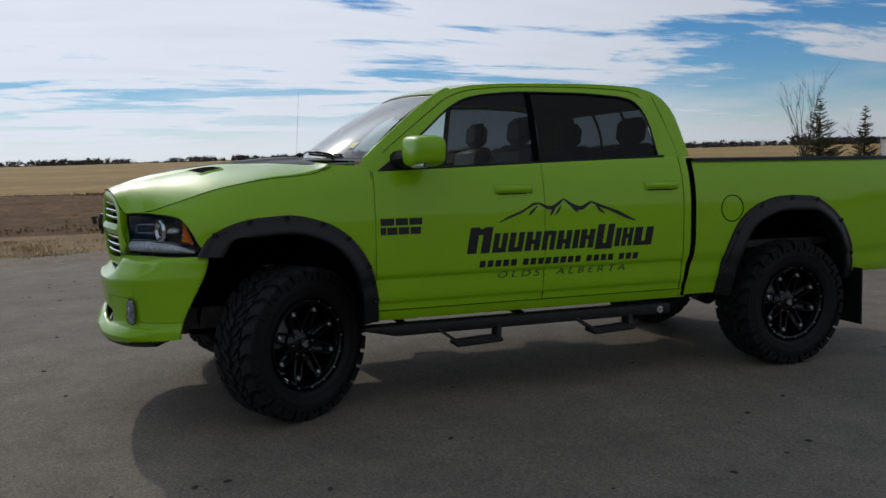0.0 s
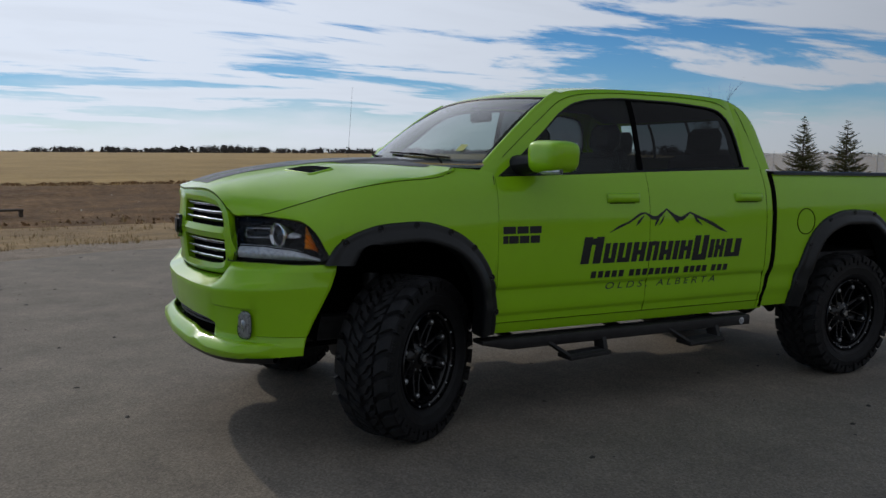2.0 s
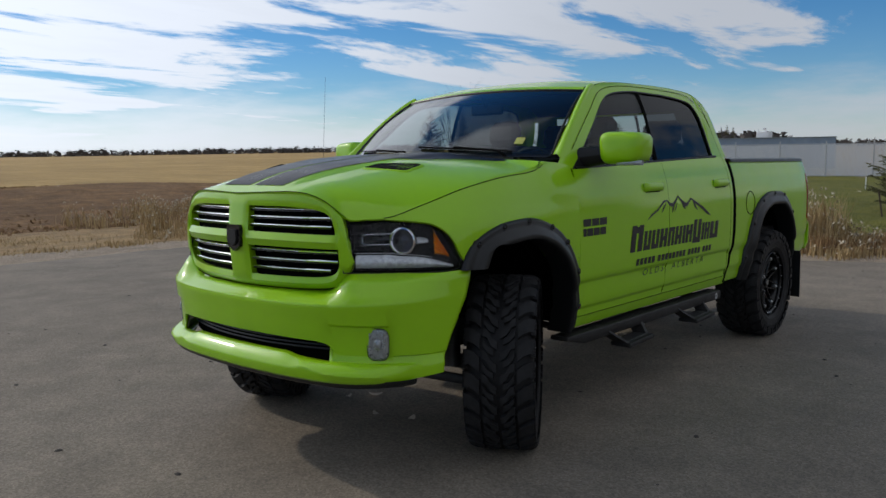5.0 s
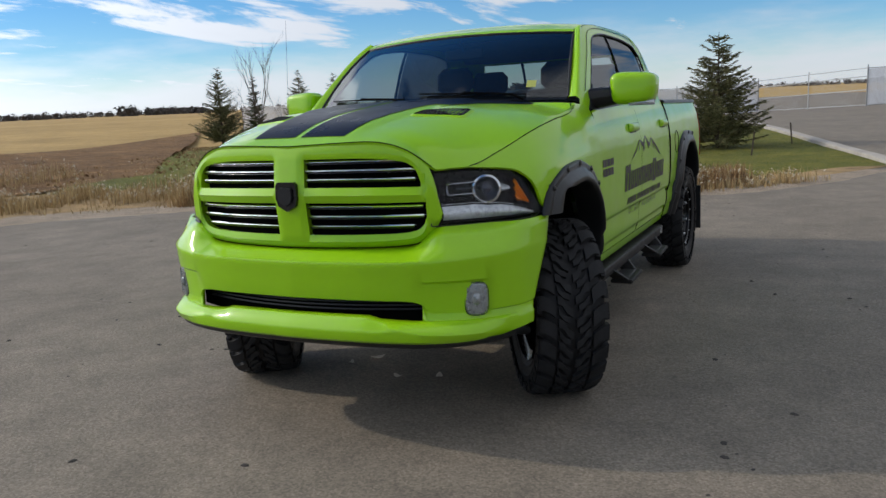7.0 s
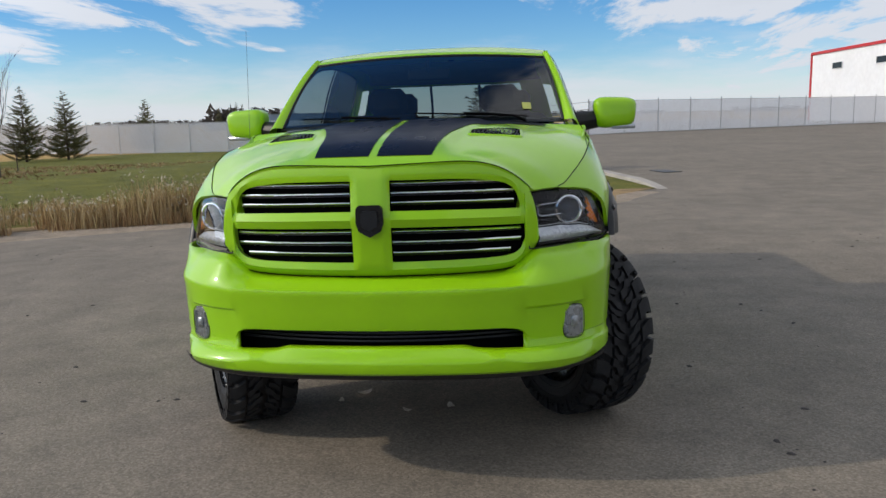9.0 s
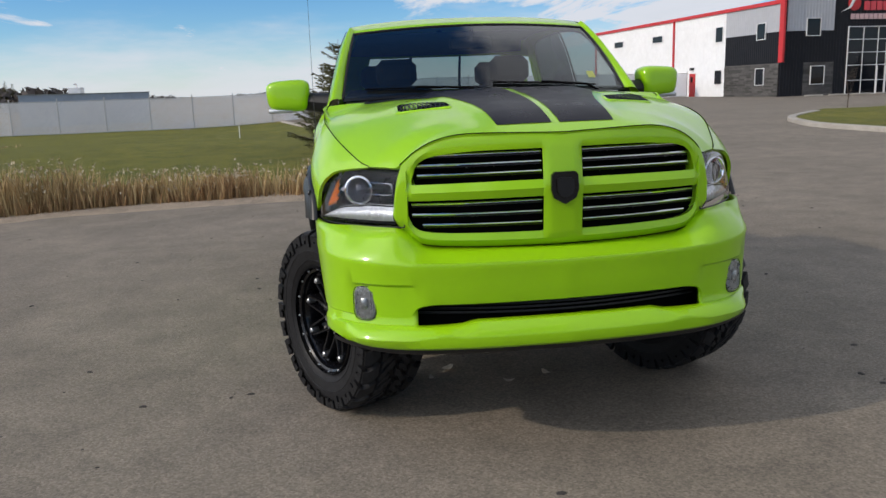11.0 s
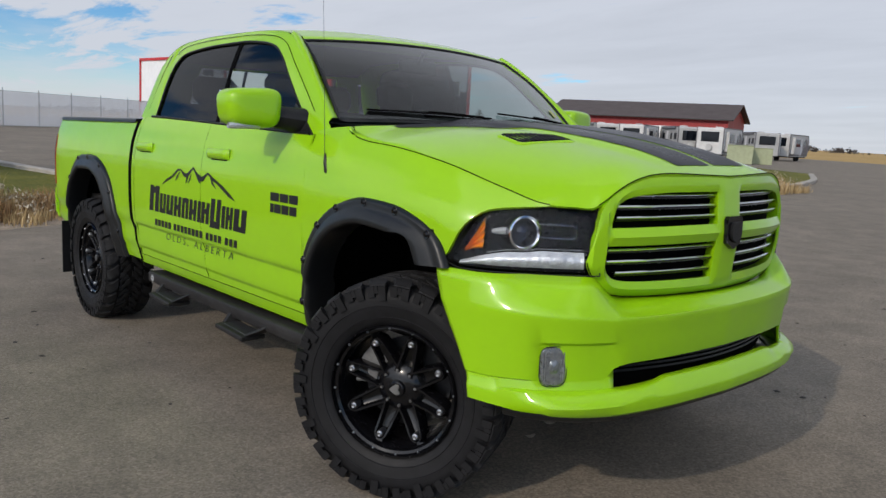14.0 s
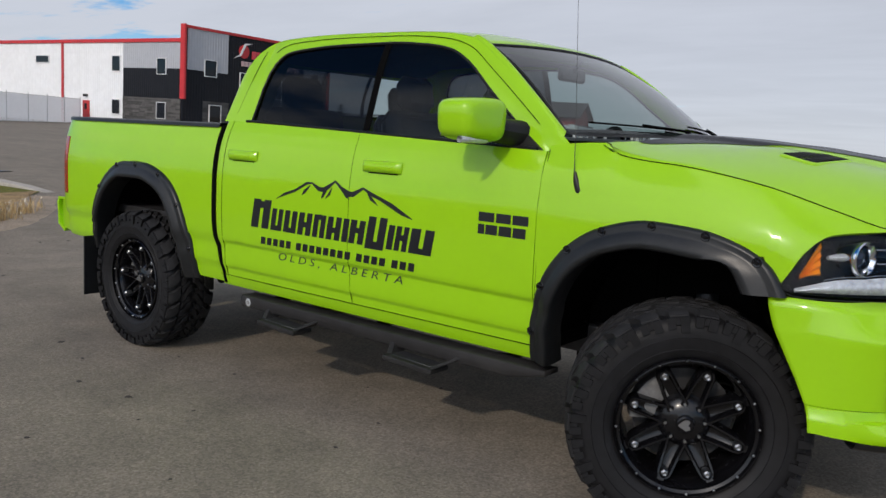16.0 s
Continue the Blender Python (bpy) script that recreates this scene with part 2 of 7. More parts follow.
# ---- materials ----
def material(name, colour, rough=0.5, metal=0.0, vary=0.0, scale=20.0, bump=0.0, bump_scale=80.0, coat=0.0, spec=0.5, colour2=None, dirt=0.0, per_object=0.0, depth=0.01):
    """A painted, moulded or grown surface: two scales of variation in colour and gloss, and a fine relief."""
    m = bpy.data.materials.new(name)
    m.use_nodes = True
    nt = m.node_tree
    b = nt.nodes["Principled BSDF"]
    b.inputs["Roughness"].default_value, b.inputs["Metallic"].default_value = rough, metal
    b.inputs["Specular IOR Level"].default_value = spec
    b.inputs["Coat Weight"].default_value, b.inputs["Coat Roughness"].default_value = coat, 0.04
    b.inputs["Base Color"].default_value = (*colour, 1)
    tc = nt.nodes.new("ShaderNodeTexCoord")

    def noise_tex(s, detail=5.0, rg=0.6):
        n = nt.nodes.new("ShaderNodeTexNoise")
        n.inputs["Scale"].default_value, n.inputs["Detail"].default_value, n.inputs["Roughness"].default_value = s, detail, rg
        nt.links.new(tc.outputs["Object"], n.inputs["Vector"])
        return n.outputs[0]

    def math_node(op, a, c):
        n = nt.nodes.new("ShaderNodeMath")
        n.operation = op
        for i, v in enumerate((a, c)):
            if isinstance(v, (int, float)):
                n.inputs[i].default_value = v
            else:
                nt.links.new(v, n.inputs[i])
        return n.outputs[0]

    if vary or colour2:
        f = math_node("ADD", math_node("MULTIPLY", noise_tex(scale), 0.6), math_node("MULTIPLY", noise_tex(scale * 0.13, 3.0), 0.4))
        mr = nt.nodes.new("ShaderNodeMapRange")
        mr.inputs["From Min"].default_value, mr.inputs["From Max"].default_value = 0.36, 0.64
        nt.links.new(f, mr.inputs["Value"])
        mix_ = nt.nodes.new("ShaderNodeMix")
        mix_.data_type = "RGBA"
        lo = [c * (1 - vary) for c in colour]
        hi = colour2 or [min(1, c * (1 + vary)) for c in colour]
        mix_.inputs["A"].default_value, mix_.inputs["B"].default_value = (*lo, 1), (*hi, 1)
        nt.links.new(mr.outputs[0], mix_.inputs["Factor"])
        colour_out = mix_.outputs["Result"]
        if per_object:
            info = nt.nodes.new("ShaderNodeObjectInfo")
            hsv = nt.nodes.new("ShaderNodeHueSaturation")
            nt.links.new(math_node("ADD", math_node("MULTIPLY", info.outputs["Random"], per_object), 1 - per_object / 2), hsv.inputs["Value"])
            nt.links.new(colour_out, hsv.inputs["Color"])
            colour_out = hsv.outputs[0]
        nt.links.new(colour_out, b.inputs["Base Color"])
        nt.links.new(math_node("ADD", math_node("MULTIPLY", noise_tex(scale * 0.7), 0.25), rough - 0.125), b.inputs["Roughness"])
    if bump:
        bn = nt.nodes.new("ShaderNodeBump")
        bn.inputs["Strength"].default_value, bn.inputs["Distance"].default_value = bump, depth
        nt.links.new(noise_tex(bump_scale, 6.0), bn.inputs["Height"])
        nt.links.new(bn.outputs[0], b.inputs["Normal"])
    return m


def glass(name, tint, gloss=0.03, ior=1.5, dust=0.0, faces=2):
    """A pane: a tinted clear sheet with a mirror-like face."""
    m = bpy.data.materials.new(name)
    m.use_nodes = True
    nt = m.node_tree
    nt.nodes.clear()
    tr, gl = nt.nodes.new("ShaderNodeBsdfTransparent"), nt.nodes.new("ShaderNodeBsdfGlossy")
    tr.inputs[0].default_value = (*tint, 1)
    gl.inputs["Roughness"].default_value = gloss
    fr, mx = nt.nodes.new("ShaderNodeLayerWeight"), nt.nodes.new("ShaderNodeMixShader")
    fr.inputs["Blend"].default_value = 0.5
    pw, ma = nt.nodes.new("ShaderNodeMath"), nt.nodes.new("ShaderNodeMath")
    pw.operation, ma.operation = "POWER", "MULTIPLY_ADD"
    f0 = ((ior - 1) / (ior + 1)) ** 2
    pw.inputs[1].default_value, ma.inputs[1].default_value, ma.inputs[2].default_value = 5.0, 1 - f0, f0
    nt.links.new(fr.outputs["Facing"], pw.inputs[0]), nt.links.new(pw.outputs[0], ma.inputs[0])
    # clear sheets mirror with both faces, 2 R / (1 + R); dark ones with the outer face alone
    two, one, both = nt.nodes.new("ShaderNodeMath"), nt.nodes.new("ShaderNodeMath"), nt.nodes.new("ShaderNodeMath")
    two.operation, one.operation, both.operation = "MULTIPLY", "ADD", "DIVIDE"
    two.inputs[1].default_value, one.inputs[1].default_value = faces, 1.0
    nt.links.new(ma.outputs[0], two.inputs[0]), nt.links.new(ma.outputs[0], one.inputs[0])
    nt.links.new(two.outputs[0], both.inputs[0]), nt.links.new(one.outputs[0], both.inputs[1]), nt.links.new(both.outputs[0], mx.inputs[0])
    nt.links.new(tr.outputs[0], mx.inputs[1]), nt.links.new(gl.outputs[0], mx.inputs[2])
    out_ = mx.outputs[0]
    if dust:
        # a thin film of road dust, uneven
        df, dm = nt.nodes.new("ShaderNodeBsdfDiffuse"), nt.nodes.new("ShaderNodeMixShader")
        df.inputs[0].default_value = (0.62, 0.62, 0.60, 1)
        tc, nz, mr = nt.nodes.new("ShaderNodeTexCoord"), nt.nodes.new("ShaderNodeTexNoise"), nt.nodes.new("ShaderNodeMapRange")
        nz.inputs["Scale"].default_value, nz.inputs["Detail"].default_value = 3.0, 5.0
        mr.inputs["To Min"].default_value, mr.inputs["To Max"].default_value = dust * 0.6, dust * 1.4
        nt.links.new(tc.outputs["Object"], nz.inputs["Vector"]), nt.links.new(nz.outputs[0], mr.inputs["Value"])
        nt.links.new(mr.outputs[0], dm.inputs[0]), nt.links.new(out_, dm.inputs[1]), nt.links.new(df.outputs[0], dm.inputs[2])
        out_ = dm.outputs[0]
    nt.links.new(out_, nt.nodes.new("ShaderNodeOutputMaterial").inputs[0])
    return m


PAINT = material("lime_paint", (0.274, 0.540, 0.003), 0.40, vary=0.02, scale=6, coat=0.8, spec=0.15)
PAINT.node_tree.nodes["Principled BSDF"].inputs["Coat Roughness"].default_value = 0.09
BLACK = material("black_trim", (0.010, 0.010, 0.011), 0.42, spec=0.3, vary=0.15, scale=60, bump=0.12, bump_scale=500, depth=0.002)
SATIN = material("satin_black_plastic", (0.011, 0.012, 0.013), 0.36, spec=0.35, vary=0.2, scale=30, bump=0.1, bump_scale=700, depth=0.001)
DUSTY = material("dusty_black_steel", (0.021, 0.020, 0.020), 0.55, vary=0.3, scale=14, bump=0.15, bump_scale=300, depth=0.002, spec=0.22)
GLOSS = material("gloss_black", (0.004, 0.004, 0.005), 0.24, vary=0.1, scale=40, coat=0.25, spec=0.3)
# gaps and joints; in hollows its near-black also stands for their shade
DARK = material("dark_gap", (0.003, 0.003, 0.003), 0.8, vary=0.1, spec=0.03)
RUBBER = material("tyre_rubber", (0.009, 0.009, 0.010), 0.55, spec=0.22, vary=0.35, scale=25, bump=0.2, bump_scale=220, depth=0.003)
TREAD = material("dusty_tread_rubber", (0.019, 0.019, 0.020), 0.70, spec=0.22, vary=0.35, scale=18, bump=0.2, bump_scale=220, depth=0.003)
VINYL = material("stripe_vinyl", (0.008, 0.008, 0.013), 0.30, vary=0.12, scale=8, bump=0.05, bump_scale=900, depth=0.0006, spec=0.06)
DECAL = material("decal_vinyl", (0.006, 0.007, 0.009), 0.4, vary=0.1)
GREYDECAL = material("grey_decal_vinyl", (0.025, 0.035, 0.022), 0.45, vary=0.1)
CHROME = material("bright_metal", (0.75, 0.76, 0.78), 0.14, 1.0, vary=0.04)
SILVER = material("cast_metal", (0.42, 0.43, 0.44), 0.35, 1.0, vary=0.15, scale=40)
STEEL = material("dark_steel", (0.05, 0.05, 0.052), 0.5, 0.6, vary=0.3, scale=20)
HUBMETAL = material("dull_cast_iron", (0.16, 0.16, 0.16), 0.55, 0.5, vary=0.3, scale=40)
AMBER = material("amber_lens", (0.82, 0.27, 0.012), 0.2, vary=0.2, scale=150, coat=0.6)
REDLENS = material("red_lens", (0.34, 0.012, 0.010), 0.2, vary=0.2, scale=120, coat=0.8)
CLEAR = material("clear_plastic", (0.50, 0.52, 0.54), 0.16, 0.45, vary=0.25, scale=110, bump=0.3, bump_scale=160, depth=0.004)
CLOTH = material("seat_leather", (0.018, 0.018, 0.02), 0.55, spec=0.25, vary=0.2, scale=40, bump=0.2, bump_scale=300, depth=0.002)
STICKER = material("yellow_sticker", (0.42, 0.45, 0.10), 0.5, vary=0.15, scale=30)
WINDOW = glass("window_glass", (0.60, 0.66, 0.66), 0.02, 1.42, 0.002, 1)
PRIVACY = glass("privacy_glass", (0.085, 0.092, 0.102), 0.02, 1.38, 0.0015, 1)
SCREEN = glass("windscreen_glass", (0.46, 0.54, 0.53), 0.07, 1.5, 0.006)
FOGLENS = material("fog_lens", (0.30, 0.32, 0.33), 0.28, 0.7, vary=0.35, scale=60, bump=0.25, bump_scale=120, depth=0.004)
LAMPBLACK = material("lamp_bezel", (0.0025, 0.0025, 0.003), 0.25, spec=0.10, vary=0.1, scale=40)
PROJECTOR = material("projector_glass", (0.010, 0.014, 0.035), 0.06, spec=0.7, vary=0.1, scale=40, coat=0.5)
FROST = material("frosted_lamp_strip", (0.60, 0.62, 0.65), 0.22, 0.35, vary=0.3, scale=60, bump=0.5, bump_scale=90, depth=0.006)
LENS = glass("lamp_glass", (0.92, 0.93, 0.94), 0.02, 1.2)

# ---- the pickup truck: x ahead from the front axle, y to its left, z up ----
SLOPE = Matrix(((0.999857, -0.000081, -0.016897, 0), (-0.000081, 0.999954, -0.009598, 0), (0.016897, 0.009598, 0.999811, 0), (0, 0, 0, 1)))
truck = empty("pickup_truck", SLOPE, "lime green lifted crew-cab pickup truck with black flares, on asphalt", "pickup truck")
INSIDE = (-1.8, 0, 0.9)

side_prof = smooth_line([0.50, 0.545, 0.60, 0.645, 0.652, 0.70, 0.792, 0.800, 0.83, 1.0, 1.15, 1.30, 1.42, 1.48], [0.885, 0.913, 0.929, 0.936, 0.945, 0.952, 0.955, 0.966, 0.973, 0.978, 0.976, 0.958, 0.922, 0.893])
front_taper = smooth_line([0.10, 0.25, 0.425, 0.54, 0.62, 0.70, 0.78, 0.86], [0, 0.004, 0.024, 0.070, 0.128, 0.215, 0.315, 0.41])
rear_taper = smooth_line([-4.62, -4.56, -4.45, -4.25, -4.1], [0.10, 0.045, 0.014, 0.002, 0])


def side_y(x, z):
    return side_prof(z) - front_taper(x) - rear_taper(x)


def cab_y(z):
    return 0.888 - 0.29 * (z - 1.47) - 0.10 * max(0.0, z - 1.72) ** 2 * 6


belt = smooth_line([-2.75, -2.45, -1.5, -0.58, -0.40], [1.485, 1.478, 1.445, 1.414, 1.41])
hood_z = smooth_line([-0.55, -0.42, -0.30, -0.235, -0.12, 0.0, 0.3, 0.55, 0.70, 0.80], [1.435, 1.452, 1.458, 1.415, 1.397, 1.388, 1.337, 1.258, 1.212, 1.205])
hood_y = smooth_line([-0.55, -0.30, -0.235, 0.0, 0.3, 0.55, 0.70, 0.76, 0.82], [0.905, 0.880, 0.902, 0.903, 0.872, 0.800, 0.735, 0.68, 0.63])
lamp_top = smooth_line([0.39, 0.425, 0.455, 0.50, 0.54, 0.70], [1.0, 1.025, 1.085, 1.155, 1.187, 1.208])


def arch(x, cx, a, b, z0):
    t = (x - cx) / a
    return z0 + b * math.sqrt(max(0.0, 1 - abs(t) ** 2.3)) if abs(t) < 1 else z0


def fender_low(x):
    if x > 0.40:
        return lamp_top(x)
    return max(0.548 + 0.552 * step(0.12, 0.18, x), arch(x, -0.06, 0.458, 0.60, 0.545)) if x < 0.36 else 1.05


def fender_point(x, f, s):
    zl, zu = fender_low(x), hood_z(x)
    z = zl + (zu - zl) * f
    y = side_y(x, min(z, 1.25))
    t = min(max((z - (zu - 0.20)) / 0.20, 0), 1)
    y -= (y - hood_y(x)) * t ** 2.2
    # the muscle over the wheel
    y += 0.012 * math.exp(-((x + 0.05) / 0.42) ** 2) * math.exp(-((z - 1.13) / 0.12) ** 2)
    return (x, s * y, z)


def doorlike(name, x0, x1, low, high, s, yfn=side_y, nx=10, nz=96, label=""):
    g = Geo().grid(lambda x, f: (x, s * yfn(x, low(x) + (high(x) - low(x)) * f), low(x) + (high(x) - low(x)) * f), span(x0, x1, nx), span(0, 1, nz))
    return g.part(name, PAINT, truck, label, 65, 0.02, INSIDE)


FRONT_CUT, MID_CUT, REAR_CUT, BED_CUT = -0.545, -1.622, -2.665, -2.735
cols = sorted(set([round(v, 4) for v in span(FRONT_CUT + 0.004, -0.52, 4) + [-0.06 - 0.458 * math.cos(math.pi * i / 30) for i in range(31)] + span(0.402, 0.70, 16)]))
bolt = Geo().revolve([(0.0, 0.007), (0.006, 0.007), (0.008, 0.004), (0.010, 0.001), (0.016, 0.002), (0.018, 0.0)], 12).mesh("bolt", GLOSS)


def flare_path(pts, n=44):
    return spline([(x, z) for x, z in pts], n)


FLARE_F = [(0.442, 0.972), (0.382, 1.068), (0.27, 1.135), (0.13, 1.170), (-0.05, 1.180), (-0.25, 1.135), (-0.415, 1.022), (-0.515, 0.855), (-0.552, 0.70), (-0.562, 0.535)]
FLARE_R = [(-2.93, 0.535), (-2.945, 0.70), (-3.00, 0.885), (-3.10, 1.055), (-3.25, 1.155), (-3.45, 1.20), (-3.68, 1.195), (-3.88, 1.10), (-4.02, 0.93), (-4.09, 0.75), (-4.11, 0.60)]
FLARE_MID = {"f": Vector((-0.06, 0.46)), "r": Vector((-3.53, 0.46))}
RAIL_Z = 1.447
DOOR_LOW = smooth_line([-2.7, -2.5, -0.6, -0.54], [0.585, 0.60, 0.60, 0.60])


def gap_shift(z):
    """The gap between cab and bed bends forward low down."""
    return 0.046 * step(0.92, 0.60, z)


for s in (1, -1):
    # fender
    Geo().grid(lambda x, f: fender_point(x, f, s), cols, span(0, 1, 24)).part("front_fender", PAINT, truck, "", 30, 0.015, INSIDE)
    # doors
    fd = doorlike("front_door", FRONT_CUT, MID_CUT + 0.0015, DOOR_LOW, belt, s, label="lime green front door with black lettering")
    rd = doorlike("rear_door", MID_CUT - 0.0015, REAR_CUT + 0.03, DOOR_LOW, belt, s)
    # sill below the doors and corner of the cab behind them
    g = Geo().grid(lambda x, z: (x, s * (side_prof(z) - 0.004), z), span(-0.53, -2.70, 12), span(0.535, 0.594, 5))
    g.part("sill", PAINT, truck, "", 30, 0.02, INSIDE)
    g = Geo().grid(lambda f, z: (REAR_CUT + 0.024 - f * (0.071 - gap_shift(z)), s * (side_y(-2.7, z) - 0.02 * step(0.7, 1.0, f)), z), span(0, 1, 6), span(0.548, 1.48, 26))
    g.part("cab_corner", PAINT, truck, "", 30, 0.02, INSIDE)
    # lower crease and shut lines
    Geo().tube([(-2.70 + 2.15 * i / 30, s * (side_y(-2.70 + 2.15 * i / 30, 0.598) + 0.0005), 0.598) for i in range(31)], 0.0016, 6).part("shut_line", DARK, truck)
    line = [(REAR_CUT + 0.027, z) for z in span(0.60, 1.47, 12)] + [(-2.655 + 0.13 * u, 1.48 + 0.40 * u) for u in span(0, 1, 8)]
    Geo().tube([(x, s * ((side_y(x, z) if z < 1.475 else cab_y(z)) - 0.001), z) for x, z in line], 0.0016, 6).part("shut_line", DARK, truck)
    Geo().tube([(-0.541 + 0.012 * math.sin(3 * (z - 0.6)), s * (side_y(-0.54, z) - 0.001), z) for z in span(0.55, 1.42, 20)], 0.0016, 6).part("shut_line", DARK, truck)
    Geo().tube([(MID_CUT, s * (side_y(MID_CUT, z) - 0.001), z) for z in span(0.60, 1.44, 16)], 0.0018, 6).part("shut_line", DARK, truck)
    # hood shut line
    Geo().tube([(x, s * (hood_y(x) + 0.001), hood_z(x) + 0.001) for x in [-0.302, -0.285, -0.26] + span(-0.235, 0.70, 24)], 0.0020, 6).part("shut_line", DARK, truck)

    # bed side
    def bed_low(x):
        if x > -4.08:
            return max(0.552, arch(x, -3.53, 0.545, 0.66, 0.545)) if x < -2.99 else 0.552
        return 0.63
    bx = span(BED_CUT, -2.99, 5) + [-3.53 + 0.545 * math.cos(math.pi * i / 30) for i in range(2, 30)] + [-4.082] + span(-4.10, -4.62, 14)
    Geo().grid(lambda x, f: (x + gap_shift(bed_low(x) + (1.447 - bed_low(x)) * f) * step(-2.98, BED_CUT, x), s * side_y(x, min(bed_low(x) + (1.447 - bed_low(x)) * f, 1.44)), bed_low(x) + (1.447 - bed_low(x)) * f), bx, span(0, 1, 34)).part("bed_side", PAINT, truck, "", 30, 0.02, INSIDE)
    Geo().grid(lambda x, w: (x, s * (0.918 - 0.075 * w[0] - rear_taper(x)), RAIL_Z + w[1]), span(BED_CUT - 0.004, -4.58, 14), [(-0.1, -0.004), (-0.06, 0.014), (0.1, 0.022), (0.9, 0.022), (1.0, 0.012), (1.0, -0.30)]).part("bed_rail_cap", SATIN, truck, "black plastic bed rail cap")
    Geo().tube([(BED_CUT + 0.012 + gap_shift(z), s * (side_y(-2.73, z) - 0.012), z) for z in span(0.55, 1.45, 14)], 0.017, 8).part("bed_gap", DARK, truck)
    if s > 0:
        pts = [(-3.025 + 0.088 * math.cos(a), 1.128 + 0.088 * math.sin(a)) for a in span(0, 2 * math.pi, 40)]
        Geo().tube([(x, side_y(x, z) + 0.0004, z) for x, z in pts], 0.0035, 6).part("fuel_door", DARK, truck)
    # tail lamp wrapped round the corner
    Geo().grid(lambda u, z: (-4.44 - 0.185 * u, s * (side_y(-4.44 - 0.175 * u, z) + 0.006 - 0.05 * u ** 3), z), span(0, 1, 8), span(0.93, 1.33, 8)).part("tail_lamp", REDLENS, truck, "red tail lamp", 40, 0.03, INSIDE)
    # rear bumper end
    Geo().grid(lambda u, w: (-4.42 - 0.30 * u, s * (0.93 - 0.06 * u * u - w[1]), w[0]), span(0, 1, 8), [(0.62, 0.05), (0.66, 0.0), (0.86, 0.0), (0.885, 0.04)]).part("rear_bumper_end", PAINT, truck, "", 40, 0.02, INSIDE)

    # flares
    for key, pts in (("f", FLARE_F), ("r", FLARE_R)):
        path, mid = flare_path(pts), FLARE_MID[key]
        n = len(path)
        width = [0.105 + (0.03 * step(12, 0, i) if key == "f" else 0) - 0.012 * i / n for i in range(n)]

        def flare_point(i, w):
            p = path[i]
            tan = (path[min(i + 1, n - 1)] - path[max(i - 1, 0)]).normalized()
            inward = Vector((-tan.y, tan.x))
            if inward.dot(mid - p) < 0:
                inward = -inward
            if key == "f" and i < 14:
                inward = inward.lerp(Vector((-1.0, -0.02)), step(14, 0, i)).normalized()
            q = p + inward * w[0] * width[i]
            base = side_y(min(p.x, 0.36), min(p.y, 1.2)) if key == "f" else side_y(max(p.x, -4.2), min(p.y, 1.2))
            return (q.x, s * (base + w[1]), q.y)
        prof = [(-0.02, -0.004), (-0.02, 0.010), (0.05, 0.022), (0.16, 0.026), (0.30, 0.024), (0.40, 0.030), (0.72, 0.048), (0.92, 0.052), (1.0, 0.046), (1.03, 0.030), (1.0, -0.02), (0.9, -0.10)]
        fl = Geo().grid(flare_point, list(range(n)), prof).part("wheel_flare", SATIN, truck, "black plastic pocket-style wheel flare", 50, 0.0, None)
        for k in range(7):
            i = 4 + round((n - 9) * k / 6)
            x, y, z = flare_point(i, (0.16, 0.026))
            shared("bolt", bolt, fl, pose(x, y, z, 0 if s > 0 else 180))
        # liner and inner wall of the wheel house, near-black for the shade in the arch
        cx, rr = (-0.06, 0.50) if key == "f" else (-3.55, 0.53)
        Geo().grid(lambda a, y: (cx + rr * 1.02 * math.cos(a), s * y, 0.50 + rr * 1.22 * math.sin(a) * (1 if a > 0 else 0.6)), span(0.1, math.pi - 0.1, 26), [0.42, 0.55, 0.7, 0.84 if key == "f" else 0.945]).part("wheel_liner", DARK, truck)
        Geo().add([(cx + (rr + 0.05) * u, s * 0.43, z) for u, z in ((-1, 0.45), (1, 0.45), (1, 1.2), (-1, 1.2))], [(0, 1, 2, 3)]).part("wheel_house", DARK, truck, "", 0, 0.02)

    # door handles
    for x0, door in ((-1.295, fd), (-2.345, rd)):
        hb = Geo()
        hb.grid(lambda t, a: (x0 - 0.25 * t, s * (side_y(x0, 1.295) + 0.005 + 0.026 * math.cos(a) * (1 - abs(2 * t - 1) ** 6) ** 0.5), 1.295 + 0.028 * math.sin(a)), span(0, 1, 14), span(-math.pi, math.pi, 14))
        hb.part("door_handle", PAINT, door)
        # flat dark patch on the paint for the shade behind the handle
        Geo().grid(lambda t, z: (x0 - 0.02 - 0.19 * t, s * (side_y(x0, z) + 0.002), z), span(0, 1, 5), span(1.262, 1.284, 3)).part("handle_recess", DARK, door)

# ---- cab above the belt ----
cab_top = smooth_line([-2.735, -2.715, -2.68, -2.62, -2.52, -2.40, -2.0, -1.5, -1.25, -1.08, -0.95, -0.78, -0.60, -0.50, -0.44], [1.49, 1.62, 1.75, 1.855, 1.922, 1.948, 1.962, 1.955, 1.938, 1.905, 1.828, 1.705, 1.56, 1.475, 1.43])
win_top = smooth_line([-2.495, -2.485, -2.46, -2.41, -2.34, -2.2, -1.9, -1.6, -1.35, -1.19, -1.08, -0.90, -0.75, -0.60], [1.485, 1.56, 1.70, 1.81, 1.862, 1.882, 1.897, 1.898, 1.882, 1.853, 1.800, 1.655, 1.535, 1.42])
